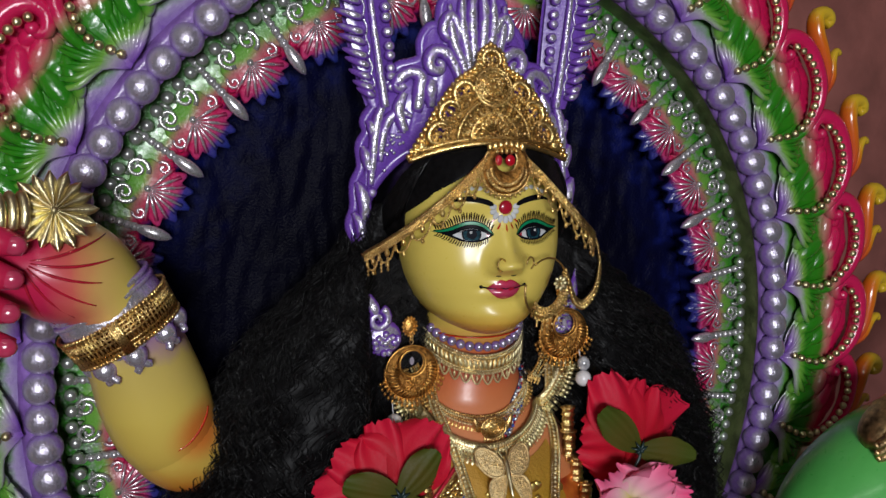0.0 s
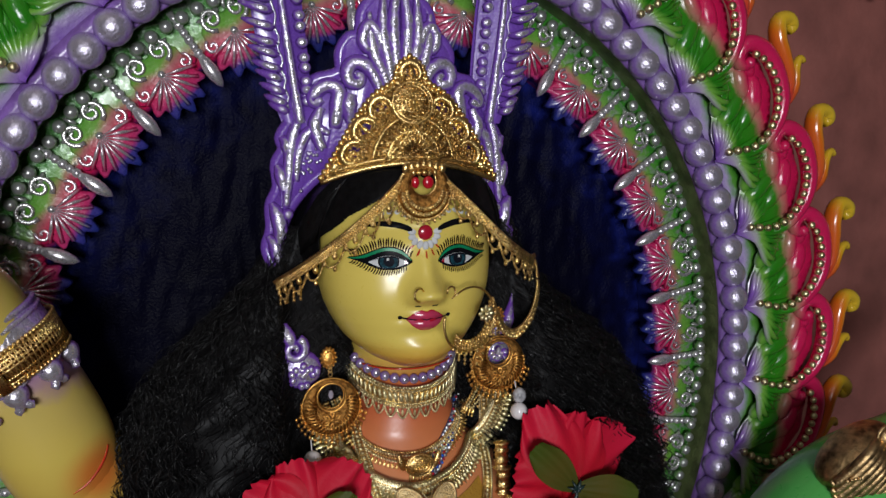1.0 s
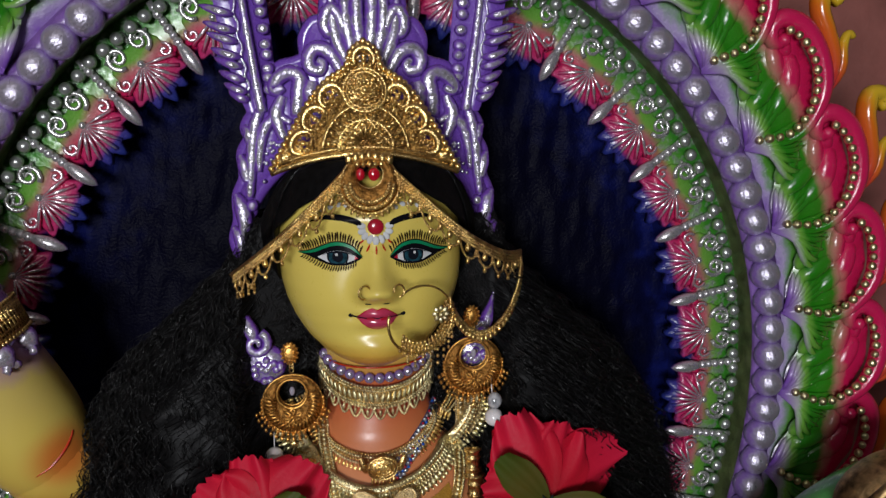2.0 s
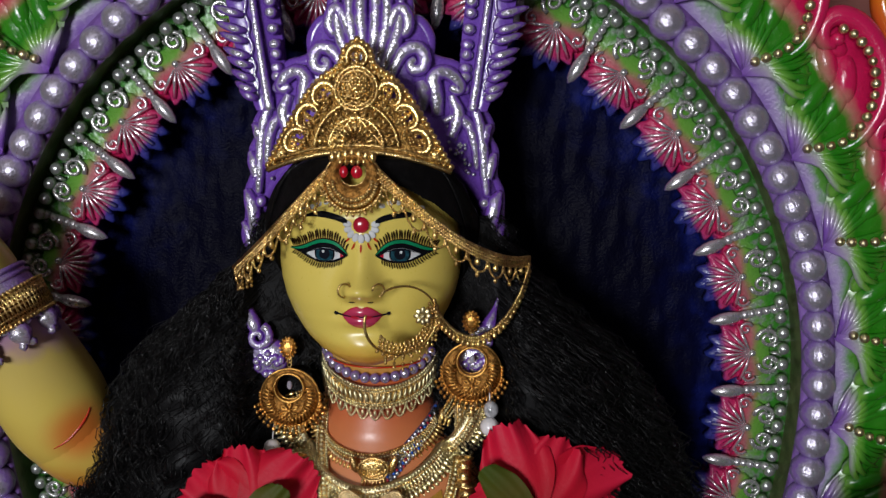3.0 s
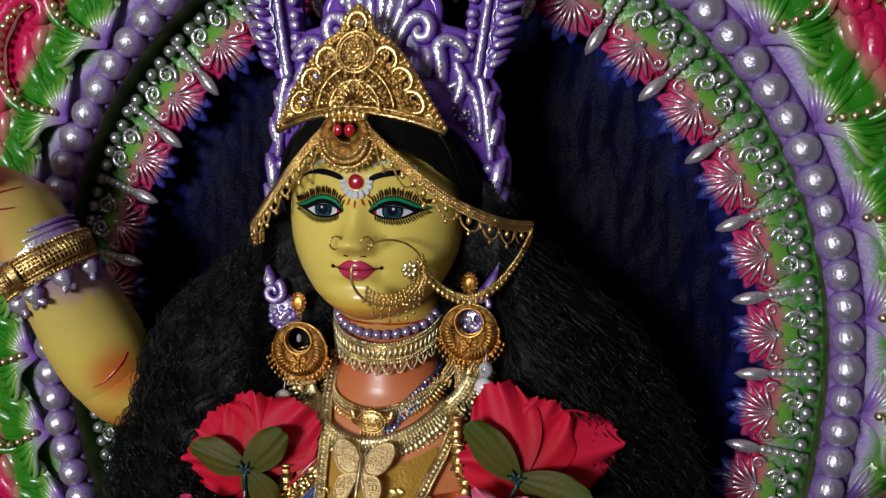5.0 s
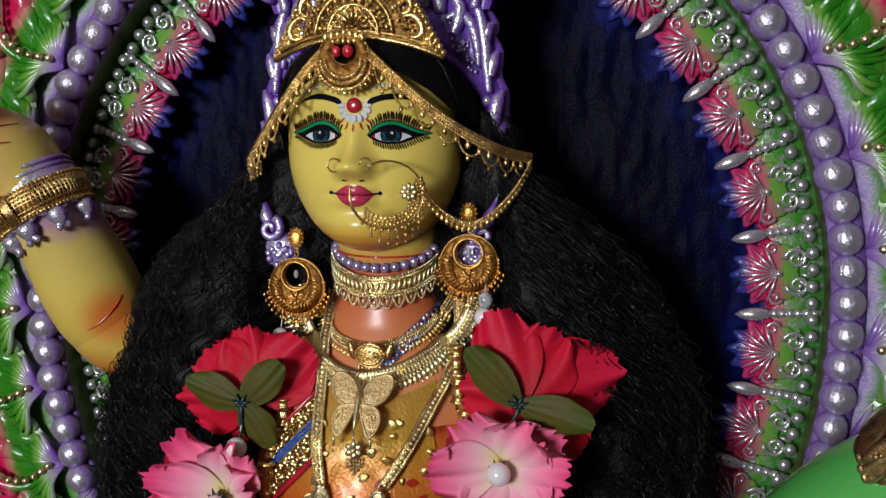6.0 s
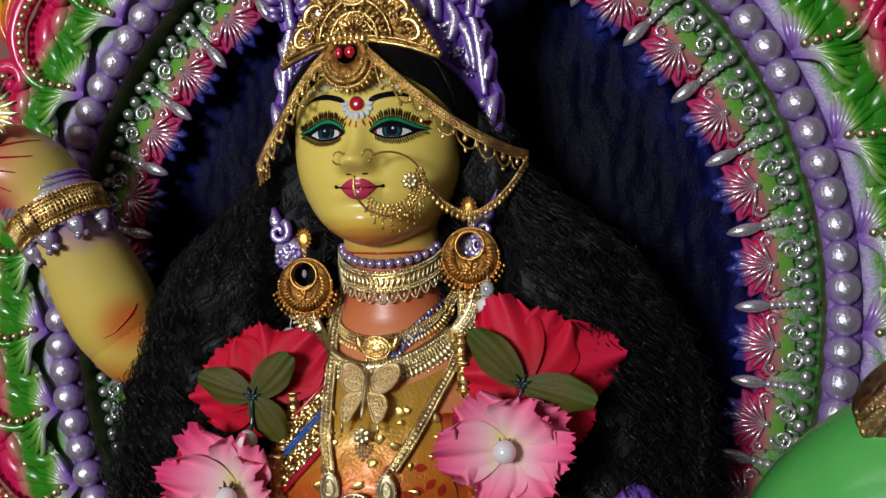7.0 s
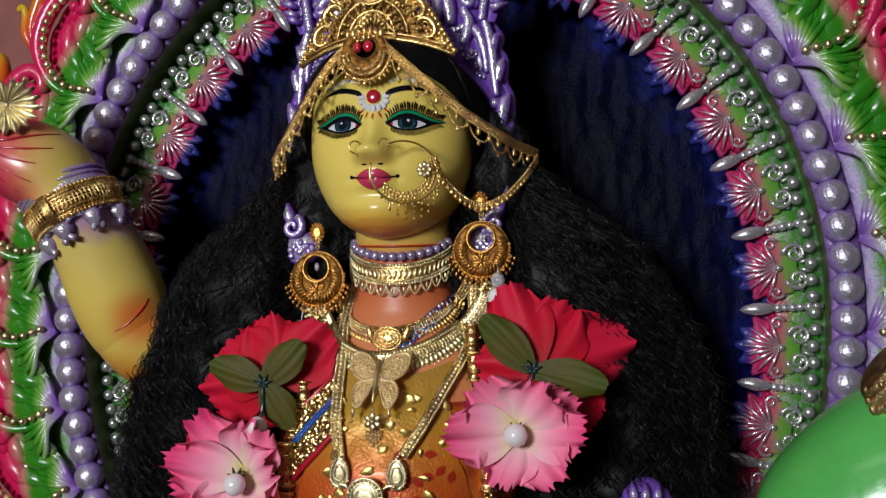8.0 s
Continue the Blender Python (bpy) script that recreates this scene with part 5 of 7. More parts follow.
def swag_chain(points, parent, n=90, loops=7, first=0.06):
    line = curve(points, n)
    down = Vector((0, 0, -1))
    ch = None
    for k in range(4):
        off = Vector((0, -0.0006 * (k % 2), 0)) + down * (0.0022 * (k - 1.2))
        g = Geo()
        for p in even(line, 0.0021):
            g.ball(p + off, 0.00135, 0, 6, 4)
        if ch is None:
            ch = part("chain", g, gold, parent)
            g2 = Geo().tube([p + Vector((0, 0.0008, -0.0008)) for p in line], [0.0038] * n, 0, 6, flat=0.25, face=(0, -1, 0))
            part("backing_strip", g2, gold, ch)
        else:
            part("beaded_wire", g, gold, ch)
    total = [line[round((first + (0.97 - first) * i / loops) * (n - 1))] for i in range(loops + 1)]
    for a, b in zip(total, total[1:]):
        g = Geo()
        m = (a + b) / 2
        drop = 0.0125
        pts = curve([a + down * 0.004, a.lerp(b, 0.2) + down * drop, m + down * (drop + 0.003), a.lerp(b, 0.85) + down * drop, b + down * 0.004], 16)
        for p in even(pts, 0.0017):
            g.ball(p, 0.0010, 0, 5, 4)
        g.ball(m + down * 0.0085, (0.0022, 0.0017, 0.0030), 0, 8, 6)
        g.ball(m + down * 0.0055, 0.0013, 0, 6, 5)
        g.ball(m + down * (drop + 0.0055), (0.0016, 0.0014, 0.0020), 0, 7, 5)
        g.ball(b + down * 0.0085, (0.0016, 0.0014, 0.0026), 0, 7, 5)
        part("loop", g, gold, ch)
    return ch


swag_chain([(-0.024, -0.0775, 1.4785), (-0.040, -0.0765, 1.462), (-0.058, -0.067, 1.444), (-0.078, -0.050, 1.425), (-0.095, -0.033, 1.410), (-0.108, -0.018, 1.399)], head_chain)
swag_chain([(0.008, -0.0775, 1.4785), (0.026, -0.0775, 1.462), (0.046, -0.072, 1.444), (0.068, -0.058, 1.427), (0.090, -0.036, 1.414), (0.106, -0.012, 1.407), (0.120, 0.012, 1.404)], head_chain, 90, 8)
for sx, end in ((-0.108, (-0.018, 1.397)), (0.120, (0.012, 1.402))):
    tas = Geo()
    for k in range(4):
        x = sx - math.copysign(0.003 + 0.0045 * k, sx)
        yy = end[0] - 0.002 - 0.004 * k
        for j in range(4):
            tas.ball((x, yy, end[1] - 0.004 - 0.003 * j + 0.003 * k * 0.6), (0.0013, 0.0013, 0.0016), 0, 6, 4)
    part("tassel", tas, gold, head_chain)


# ---- nose ring and its chain ----
nose = thing("nose_ring", (0.024, -0.082, 1.36), "large gold nose ring with flower and dangles", "nose ring")
NC, NR = Vector((0.0255, -0.0835, 1.3765)), 0.0240


def nose_at(a, r, lift=0.0):
    """The ring hangs turned a little to the figure's left."""
    return NC + Vector((r * math.cos(a), 0.012 * math.cos(a) * r / NR - lift, r * math.sin(a)))


hoop = Geo().tube([nose_at(a, NR) for a in [2.15 - 5.55 * i / 60 for i in range(61)]], [0.0008] * 20 + [0.0010] * 41, 0, 7)
part("hoop", hoop, gold, nose)
wide_g = Geo()
for k, rr in enumerate((0.0215, 0.0190, 0.0165)):
    for i in range(24 - 4 * k):
        a = 0.55 - 2.9 * (i + 0.5) / (24 - 4 * k) - 0.12 * k
        wide_g.ball(nose_at(a, rr, 0.0012), (0.0013, 0.0014, 0.0017), 0, 7, 5)
part("crescent", wide_g, gold, nose)
for i in range(9):
    a = -0.1 - 1.9 * i / 8
    g = Geo()
    p = nose_at(a, NR + 0.001)
    l = 0.004 + 0.006 * math.sin(math.pi * i / 8)
    for j in range(3):
        g.ball(p + Vector((0, 0, -0.002 - l * j / 2)), (0.0012, 0.0012, 0.0015), 0, 6, 4)
    part("dangle", g, gold, nose)
for i in range(16):
    a = 0.5 - 2.75 * i / 15
    part("rim_bead", Geo().ball(nose_at(a, NR + 0.0014), 0.0014, 0, 7, 5), gold, nose)
flo = Geo()
fc = nose_at(0.15, 0.0150, 0.003)
for i in range(8):
    a = i * math.pi / 4
    flo.ball(fc + Vector((0.0042 * math.cos(a), 0, 0.0042 * math.sin(a))), (0.0026, 0.0010, 0.0018), 0, 8, 5, Matrix.Rotation(-a, 3, "Y"))
flo.ball(fc + Vector((0, -0.001, 0)), 0.0018, 0, 8, 6)
part("flower", flo, pale_gold, nose, "small pale gold flower")
side_chain = Geo()
link = curve([nose_at(0.45, NR + 0.001), (0.052, -0.072, 1.377), (0.064, -0.058, 1.362), (0.080, -0.044, 1.355), (0.097, -0.032, 1.364), (0.110, -0.016, 1.380), (0.117, 0.0, 1.394), (0.120, 0.011, 1.402)], 100)
for k, p in enumerate(even(link, 0.0024)):
    side_chain.ball(p, 0.0016, 0, 7, 5)
    side_chain.ball(p + Vector((0, -0.001, -0.0020)), 0.0012, 0, 6, 4)
sc = part("side_chain", side_chain, gold, nose)
for k, p in enumerate(even(link, 0.0052)):
    part("dangle", Geo().ball(p + Vector((0.0, -0.0012, -0.0048)), (0.0021, 0.0019, 0.0025), 0, 7, 5), gold, sc)
part("stud", Geo().tube([(-0.0135 + 0.0042 * math.cos(a), -0.084 + 0.002 * math.cos(a), 1.397 + 0.0048 * math.sin(a)) for a in [0.2 + 4.6 * i / 16 for i in range(17)]], 0.0007, 0, 6), gold, nose, "thin gold wire ring")
part("stud", Geo().tube([(0.010 + 0.0038 * math.cos(a), -0.086 + 0.002 * math.cos(a), 1.398 + 0.0045 * math.sin(a)) for a in [-1.4 + 4.6 * i / 16 for i in range(17)]], 0.0007, 0, 6), gold, nose, "thin gold wire ring")


# ---- earrings ----
def earring(cx, cy, cz):
    e = thing("earring", (cx, cy, cz), "gold filigree moon earring hung with small bells", "earring", "pair of earrings")
    c = Vector((cx, cy, cz))
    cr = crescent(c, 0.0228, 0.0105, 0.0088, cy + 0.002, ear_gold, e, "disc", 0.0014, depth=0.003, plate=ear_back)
    deco = Geo()
    for i in range(6):
        a = i * math.pi / 3 + 0.5
        deco.tube([(cx + 0.0005 + 0.0022 * math.cos(a), cy - 0.0040, cz - 0.010 + 0.0022 * math.sin(a)), (cx + 0.0055 * math.cos(a - 0.25), cy - 0.0045, cz - 0.010 + 0.0055 * math.sin(a - 0.25)), (cx + 0.0078 * math.cos(a), cy - 0.0035, cz - 0.010 + 0.0078 * math.sin(a)), (cx + 0.0055 * math.cos(a + 0.25), cy - 0.0045, cz - 0.010 + 0.0055 * math.sin(a + 0.25))], 0.0009, 0, 5, True)
    deco.ball((cx, cy - 0.004, cz - 0.010), 0.0018, 0, 8, 6)
    for k in range(26):
        a = math.pi * (0.86 + 1.28 * k / 25)
        r1, r2 = 0.0150 - 0.003 * abs(math.cos(a)), 0.0212
        deco.tube([(cx + r1 * math.cos(a), cy - 0.0038, cz + r1 * math.sin(a)), (cx + (r1 + r2) / 2 * math.cos(a + 0.09), cy - 0.0046, cz + (r1 + r2) / 2 * math.sin(a + 0.09)), (cx + r2 * math.cos(a), cy - 0.0036, cz + r2 * math.sin(a))], 0.0005, 0, 4)
    for k in range(22):
        a = math.pi * (0.88 + 1.24 * k / 21)
        deco.tube([(cx + r * math.cos(a + w), cy - 0.0044, cz + r * math.sin(a + w)) for r, w in ((0.0205, -0.10), (0.0175, 0.03), (0.0145 - 0.002 * abs(math.cos(a)), 0.16))], 0.00045, 0, 4)
    tagged(part("filigree", deco, ear_gold, cr), kind="stuff")
    part("hole_rim", Geo().tube([(cx + 0.0115 * math.cos(a), cy - 0.0035, cz + 0.0086 + 0.0115 * math.sin(a)) for a in [2 * math.pi * i / 30 for i in range(30)]], 0.0010, 0, 6, True), ear_gold, cr)
    for i in range(17):
        a = math.pi * (1.08 + 0.84 * i / 16)
        g = Geo()
        for j in range(2):
            r = 0.0255 + 0.0030 * j
            g.ball((cx + r * math.cos(a), cy - 0.001, cz + r * math.sin(a) - 0.001 * j), (0.0015, 0.0015, 0.0019), 0, 7, 5)
        part("bell", g, ear_gold, e)
    up = Geo()
    up.ball((cx - 0.001, cy + 0.002, cz + 0.0395), (0.0062, 0.0026, 0.0082), 0, 14, 8)
    for i in range(14):
        a = i * math.pi / 7
        up.ball((cx - 0.001 + 0.0062 * math.cos(a), cy + 0.0012, cz + 0.0395 + 0.0082 * math.sin(a)), 0.0011, 0, 6, 4)
        up.ball((cx - 0.001 + 0.0036 * math.cos(a), cy - 0.0004, cz + 0.0395 + 0.005 * math.sin(a)), 0.0009, 0, 6, 4)
    part("stud", up, ear_gold, e)
    ln = Geo()
    for j in range(3):
        ln.tube([(cx + 0.0016 * math.cos(a), cy + (0.0012 if j % 2 else 0) * math.cos(a), cz + 0.0265 + 0.003 * j + 0.0022 * math.sin(a)) for a in [2 * math.pi * i / 10 for i in range(10)]], 0.0005, 0, 5, True)
    part("link", ln, gold, e)
    part("stone_drop", Geo().ball((cx, cy - 0.001, cz + 0.010), (0.0022, 0.0018, 0.0036), 0, 8, 6), material("smoky_stone", (0.55, 0.50, 0.60), 0.08, coat=1.0, grain=0.3, bump=0.0), e, "smoky faceted stone")
    star = [(0.0042 * (1 if i % 2 == 0 else 0.45) * math.sin(i * math.pi / 5) + cx, cz - 0.0335 + 0.0042 * (1 if i % 2 == 0 else 0.45) * math.cos(i * math.pi / 5)) for i in range(10)]
    part("star", Geo().slab(star, cy - 0.002, cy + 0.0005, 0, 0.0006), gold, e, "small gold star")
    return e


earring(-0.0675, -0.017, 1.2975)
earring(0.0750, -0.017, 1.3205)


# ---- necklaces ----
def loop_line(pts, lift, n=120):
    line = curve([(x, 0, z) for x, z in pts], n)
    return [Vector((p.x, min(body_y(p.x, p.z), 0.0 if abs(p.x) > 0.05 else 1) - lift, p.z)) for p in line]


def across(line, i):
    a, b = line[max(0, i - 1)], line[min(len(line) - 1, i + 1)]
    d = (b - a).normalized()
    return Vector((-d.z, 0, d.x)) * (1 if d.x >= 0 else 1)


def shifted(line, w, lift=0.0):
    out = []
    for i, p in enumerate(line):
        q = p - across(line, i) * w
        y = min(body_y(q.x, q.z), p.y + 0.006) if abs(q.x) < 0.06 else p.y
        out.append(Vector((q.x, min(p.y, y - 0.0015) - lift, q.z)))
    return out


def bead_row(name, line, step, r, mat, parent, lift=0.0):
    g = Geo()
    for p in even(line, step):
        g.ball(p + Vector((0, -lift, 0)), r, 0, 7, 5)
    return part(name, g, mat, parent)


def fringe(line, step, length, r, mat, parent, name="drop"):
    """Small drops that hang below a line; each is a part."""
    pts = even(line, step)
    me = Geo().ball((0, 0, -length * 0.55), (r, r, length * 0.55), 0, 7, 6).ball((0, 0, -length * 1.15), r * 0.8, 0, 6, 4).mesh(name, mat)
    for i, p in enumerate(pts):
        j = min(range(len(line)), key=lambda k: (line[k] - p).length)
        n = across(line, j)
        ang = math.atan2(-n.x, n.z)
        piece(name, me, parent, Matrix.Translation(p) @ Matrix.Rotation(-ang, 4, "Y"))


# choker on the throat
choker = thing("choker", (0, 0.02, 1.30), "gold choker with a looped chain fringe", "necklace")


def throat(a, dz, lift=0.0):
    return Vector(((0.0470 + lift) * math.sin(a), 0.0235 - (0.0450 + lift) * math.cos(a), 1.2985 + dz + 0.026 * (1 - math.cos(a))))


ANG = [-1.75 + 3.5 * i / 119 for i in range(120)]
part("band", Geo().grid(lambda u, v: throat(ANG[round(u * 119)], -0.0065 + 0.0145 * v, 0.0005), 120, 4), gold, choker)
for dz, r in ((0.0092, 0.0014), (-0.0070, 0.0014), (0.0065, 0.0010), (-0.0045, 0.0010)):
    bead_row("beaded_wire", [throat(a, dz, 0.0012) for a in ANG], r * 1.9, r, pale_gold, choker)
loz = Geo().ball((0, 0, 0), (0.0016, 0.0014, 0.0044), 0, 7, 6).mesh("rice_bead", pale_gold)
for i in range(38):
    a = -1.7 + 3.4 * i / 37
    piece("rice_bead", loz, choker, Matrix.Translation(throat(a, 0.0010, 0.0014)) @ Matrix.Rotation(a, 4, "Z") @ Matrix.Rotation(0.25 * math.copysign(1, a), 4, "Y"))
for i in range(13):
    a0, a1 = -1.35 + 2.7 * i / 13, -1.35 + 2.7 * (i + 1) / 13
    pts = curve([throat(a0, -0.008, 0.001), throat(a0 * 0.8 + a1 * 0.2, -0.0135, 0.001), throat((a0 + a1) / 2, -0.0165, 0.001), throat(a0 * 0.2 + a1 * 0.8, -0.0135, 0.001), throat(a1, -0.008, 0.001)], 20)
    ob = bead_row("loop", pts, 0.0015, 0.0010, pale_gold, choker)
    part("drop", Geo().ball(throat((a0 + a1) / 2, -0.0115, 0.001), (0.0012, 0.0012, 0.0028), 0, 7, 5), pale_gold, ob)

# short necklace with a medallion
neck2 = thing("necklace", (0, -0.03, 1.25), "gold necklace with an oval medallion", "necklace")
L2 = loop_line([(-0.058, 1.300), (-0.050, 1.278), (-0.034, 1.261), (0.0, 1.2555), (0.034, 1.266), (0.052, 1.284), (0.062, 1.304)], 0.0035)
bead_row("beaded_wire", L2, 0.0022, 0.0013, gold, neck2)
for k in range(1, 4):
    bead_row("beaded_wire", shifted(L2, 0.0024 * k, 0.0004 * k), 0.0024, 0.0012, pale_gold if k % 2 else gold, neck2)
fringe(shifted(L2, 0.009), 0.0034, 0.0058, 0.0016, gold, neck2)
med = Geo()
mc = Vector((0.0, -0.0345, 1.2475))
med.ball(mc, (0.0115, 0.0035, 0.0090), 0, 20, 10)
for rx, rz, r in ((0.0115, 0.0090, 0.0011), (0.0092, 0.0068, 0.0008), (0.0062, 0.0045, 0.0006)):
    med.tube([mc + Vector((rx * math.cos(a), -0.0028 - (0.0115 - rx) * 0.15, rz * math.sin(a))) for a in [2 * math.pi * i / 30 for i in range(30)]], r, 0, 5, True)
for i in range(8):
    a = i * math.pi / 4
    med.ball(mc + Vector((0.004 * math.cos(a), -0.0040, 0.003 * math.sin(a))), 0.0012, 0, 7, 5)
m_ob = part("medallion", med, gold, neck2)
for sg in (-1, 1):
    part("wing", Geo().ball(mc + Vector((sg * 0.0150, -0.001, 0.003)), (0.0030, 0.0018, 0.0075), 0, 8, 6, Matrix.Rotation(sg * 0.3, 3, "Y")), gold, m_ob)
for i in range(7):
    part("drop", Geo().ball(mc + Vector((0.0028 * (i - 3), -0.003, -0.0125 + 0.0006 * abs(i - 3))), (0.0012, 0.0012, 0.0042), 0, 7, 6), gold, m_ob)

# broad pale necklace with a butterfly
neck3 = thing("necklace", (0, -0.045, 1.235), "broad pale gold necklace with a butterfly pendant", "necklace")
L3 = loop_line([(-0.064, 1.290), (-0.060, 1.268), (-0.048, 1.249), (-0.026, 1.238), (0.0, 1.2355), (0.030, 1.243), (0.054, 1.258), (0.068, 1.275), (0.076, 1.296)], 0.0075)
strip_pts = shifted(L3, 0.0055)
part("band", Geo().tube(strip_pts, 0.0078, 0, 8, flat=0.22, face=(0, -1, 0)), pale_gold, neck3)
for w, r, mt in ((0.0, 0.0015, pale_gold), (0.0032, 0.0011, gold), (0.0080, 0.0011, gold), (0.0056, 0.0013, pale_gold), (0.0118, 0.0017, pale_gold)):
    bead_row("beaded_wire", shifted(L3, w, 0.0012), r * 1.9, r, mt, neck3)
fringe(shifted(L3, 0.0036, 0.0022), 0.0030, 0.0034, 0.0012, pale_gold, neck3, "rice_bead")
fringe(shifted(L3, 0.0124, 0.0010), 0.0042, 0.0068, 0.0023, pale_gold, neck3)
butter = thing("butterfly_pendant", (0, -0.06, 1.215), "pale gold filigree butterfly pendant with dangles", "pendant")
BC = Vector((0.0, -0.0655, 1.2205))
wing_gold = material("wing_gold", (0.95, 0.72, 0.38), 0.48, 1.0, grain=0.1, scale=400, bump=0.8, fine=900)


def wing(sg, pts, name):
    g = Geo()
    line = curve([(x, 0, z) for x, z in pts], 26)
    def tilt(x, z, lift=0.0):
        return Vector((BC.x + sg * x, BC.y - 0.0015 - lift + 0.75 * z + 6.0 * x * x, BC.z + z))
    rim = [tilt(p.x, p.z) for p in line]
    cen = sum(rim, Vector()) / len(rim)
    g.tube(rim, 0.0011, 0, 6, True)
    g.add(rim + [cen + Vector((0, -0.0008, 0))], [(i, (i + 1) % 26, 26) for i in range(26)])
    g.add([p + Vector((0, 0.001, 0)) for p in rim], [tuple(reversed(range(26)))])
    rw = random.Random(9)
    for i in range(60):
        k = rw.randrange(26)
        g.ball(cen.lerp(rim[k], rw.uniform(0.1, 0.88)) + Vector((0, -0.0008, 0)), rw.uniform(0.0005, 0.0010), 0, 5, 4)
    part(name, g, wing_gold, butter)


for sg in (-1, 1):
    wing(sg, [(0.001, 0.004), (0.008, 0.013), (0.018, 0.0165), (0.0235, 0.0125), (0.0215, 0.003), (0.014, -0.003), (0.005, -0.003), (0.001, 0.004)], "upper_wing")
    wing(sg, [(0.001, -0.003), (0.008, -0.004), (0.015, -0.006), (0.018, -0.013), (0.0155, -0.021), (0.011, -0.023), (0.006, -0.015), (0.001, -0.003)], "lower_wing")
    part("tail", Geo().ball(BC + Vector((sg * 0.0140, -0.021, -0.027)), (0.0013, 0.0012, 0.0040), 0, 7, 6).ball(BC + Vector((sg * 0.0140, -0.025, -0.0325)), 0.0013, 0, 6, 4), pale_gold, butter)
    part("antenna", Geo().tube(curve([BC + Vector((sg * 0.0008, 0.003, 0.008)), BC + Vector((sg * 0.004, 0.008, 0.014)), BC + Vector((sg * 0.003, 0.011, 0.018))], 8), 0.0006, 0, 5), pale_gold, butter)
part("body", Geo().tube([BC + Vector((0, 0.005, 0.011)), BC + Vector((0, 0.0, 0.006)), BC + Vector((0, -0.0065, -0.004)), BC + Vector((0, -0.013, -0.014)), BC + Vector((0, -0.017, -0.020))], [0.001, 0.0022, 0.0020, 0.0016, 0.0006], 0, 8), pale_gold, butter)
dc = Vector((0.001, -0.0850, 1.187))
dg = Geo()
for i in range(6):
    a = i * math.pi / 3 + math.pi / 6
    dg.ball(dc + Vector((0.0042 * math.cos(a), 0, 0.0042 * math.sin(a))), (0.0030, 0.0012, 0.0024), 0, 8, 6, Matrix.Rotation(-a, 3, "Y"))
dg.ball(dc + Vector((0, -0.0012, 0)), 0.0018, 0, 8, 6)
fl = part("flower_drop", dg, pale_gold, butter)
for i in range(5):
    g = Geo()
    for j in range(5 - abs(i - 2)):
        g.ball(dc + Vector((0.0024 * (i - 2), 0, -0.0075 - 0.0026 * j)), 0.0012, 0, 6, 4)
    part("dangle", g, pale_gold, fl)
part("link", Geo().tube([BC + Vector((0, -0.017, -0.020)), dc + Vector((0, 0, 0.006))], 0.0007, 0, 5), pale_gold, butter)

# long chain with two tear-drop plates
neck4 = thing("long_chain", (0, -0.07, 1.17), "long pale gold chain with two tear-drop plates", "necklace")
for pts, tip in (([(-0.045, 1.292), (-0.044, 1.262), (-0.038, 1.235), (-0.034, 1.21), (-0.030, 1.185), (-0.024, 1.160)], (-0.0225, 1.150)), ([(0.066, 1.290), (0.066, 1.262), (0.062, 1.235), (0.052, 1.212), (0.040, 1.187), (0.025, 1.162)], (0.0215, 1.150))):
    ln = loop_line(pts, 0.0065, 80)
    for w in (-0.0036, 0.0, 0.0036):
        side = [p + Vector((w, -0.0006, 0)) for p in ln]
        ob = bead_row("chain", side, 0.0022 if w else 0.0040, 0.0012 if w else 0.0020, pale_gold, neck4)
    part("backing", Geo().tube(ln, 0.0045, 0, 6, flat=0.2, face=(0, -1, 0)), gold, neck4)
    tc = Vector((tip[0], body_y(tip[0], tip[1]) - 0.006, tip[1]))
    tg = Geo()
    tear = [tc + Vector((0.0078 * math.sin(a) * (1 - 0.35 * (1 + math.cos(a)) / 2), -0.001, 0.0105 * math.cos(a))) for a in [2 * math.pi * i / 26 for i in range(26)]]
    tg.tube(tear, 0.0014, 0, 6, True)
    tg.add(tear + [tc + Vector((0, -0.003, -0.001))], [(i, (i + 1) % 26, 26) for i in range(26)])
    tg.add([p + Vector((0, 0.002, 0)) for p in tear], [tuple(reversed(range(26)))])
    tg.tube([tc + (p - tc) * 0.55 + Vector((0, -0.002, 0)) for p in tear], 0.0010, 0, 6, True)
    plate = part("tear_plate", tg, pale_gold, neck4)
    for p in even(tear, 0.0030):
        part("rim_bead", Geo().ball(tc + (p - tc) * 1.12, 0.0012, 0, 6, 4), pale_gold, plate)
rc2 = Vector((-0.001, body_y(0, 1.135) - 0.006, 1.134))
rg = Geo().ball(rc2, (0.0135, 0.004, 0.0135), 0, 20, 10)
for r in (0.0135, 0.0105, 0.006):
    rg.tube([rc2 + Vector((r * math.cos(a), -0.003, r * math.sin(a))) for a in [2 * math.pi * i / 30 for i in range(30)]], 0.0011, 0, 6, True)
for i in range(24):
    a = i * math.pi / 12
    rg.ball(rc2 + Vector((0.0122 * math.cos(a), -0.0035, 0.0122 * math.sin(a))), 0.0013, 0, 6, 4)
part("round_plate", rg, pale_gold, neck4)
for sg in (-1, 1):
    part("link", Geo().tube(curve([rc2 + Vector((sg * 0.012, 0, 0.004)), rc2 + Vector((sg * 0.017, 0, 0.008)), (sg * 0.022, rc2.y, 1.141)], 8), 0.0013, 0, 6), pale_gold, neck4)


# ---- cloth over the chest ----
def on_body(x, z, lift):
    return (x, body_y(x, z) - lift, z)


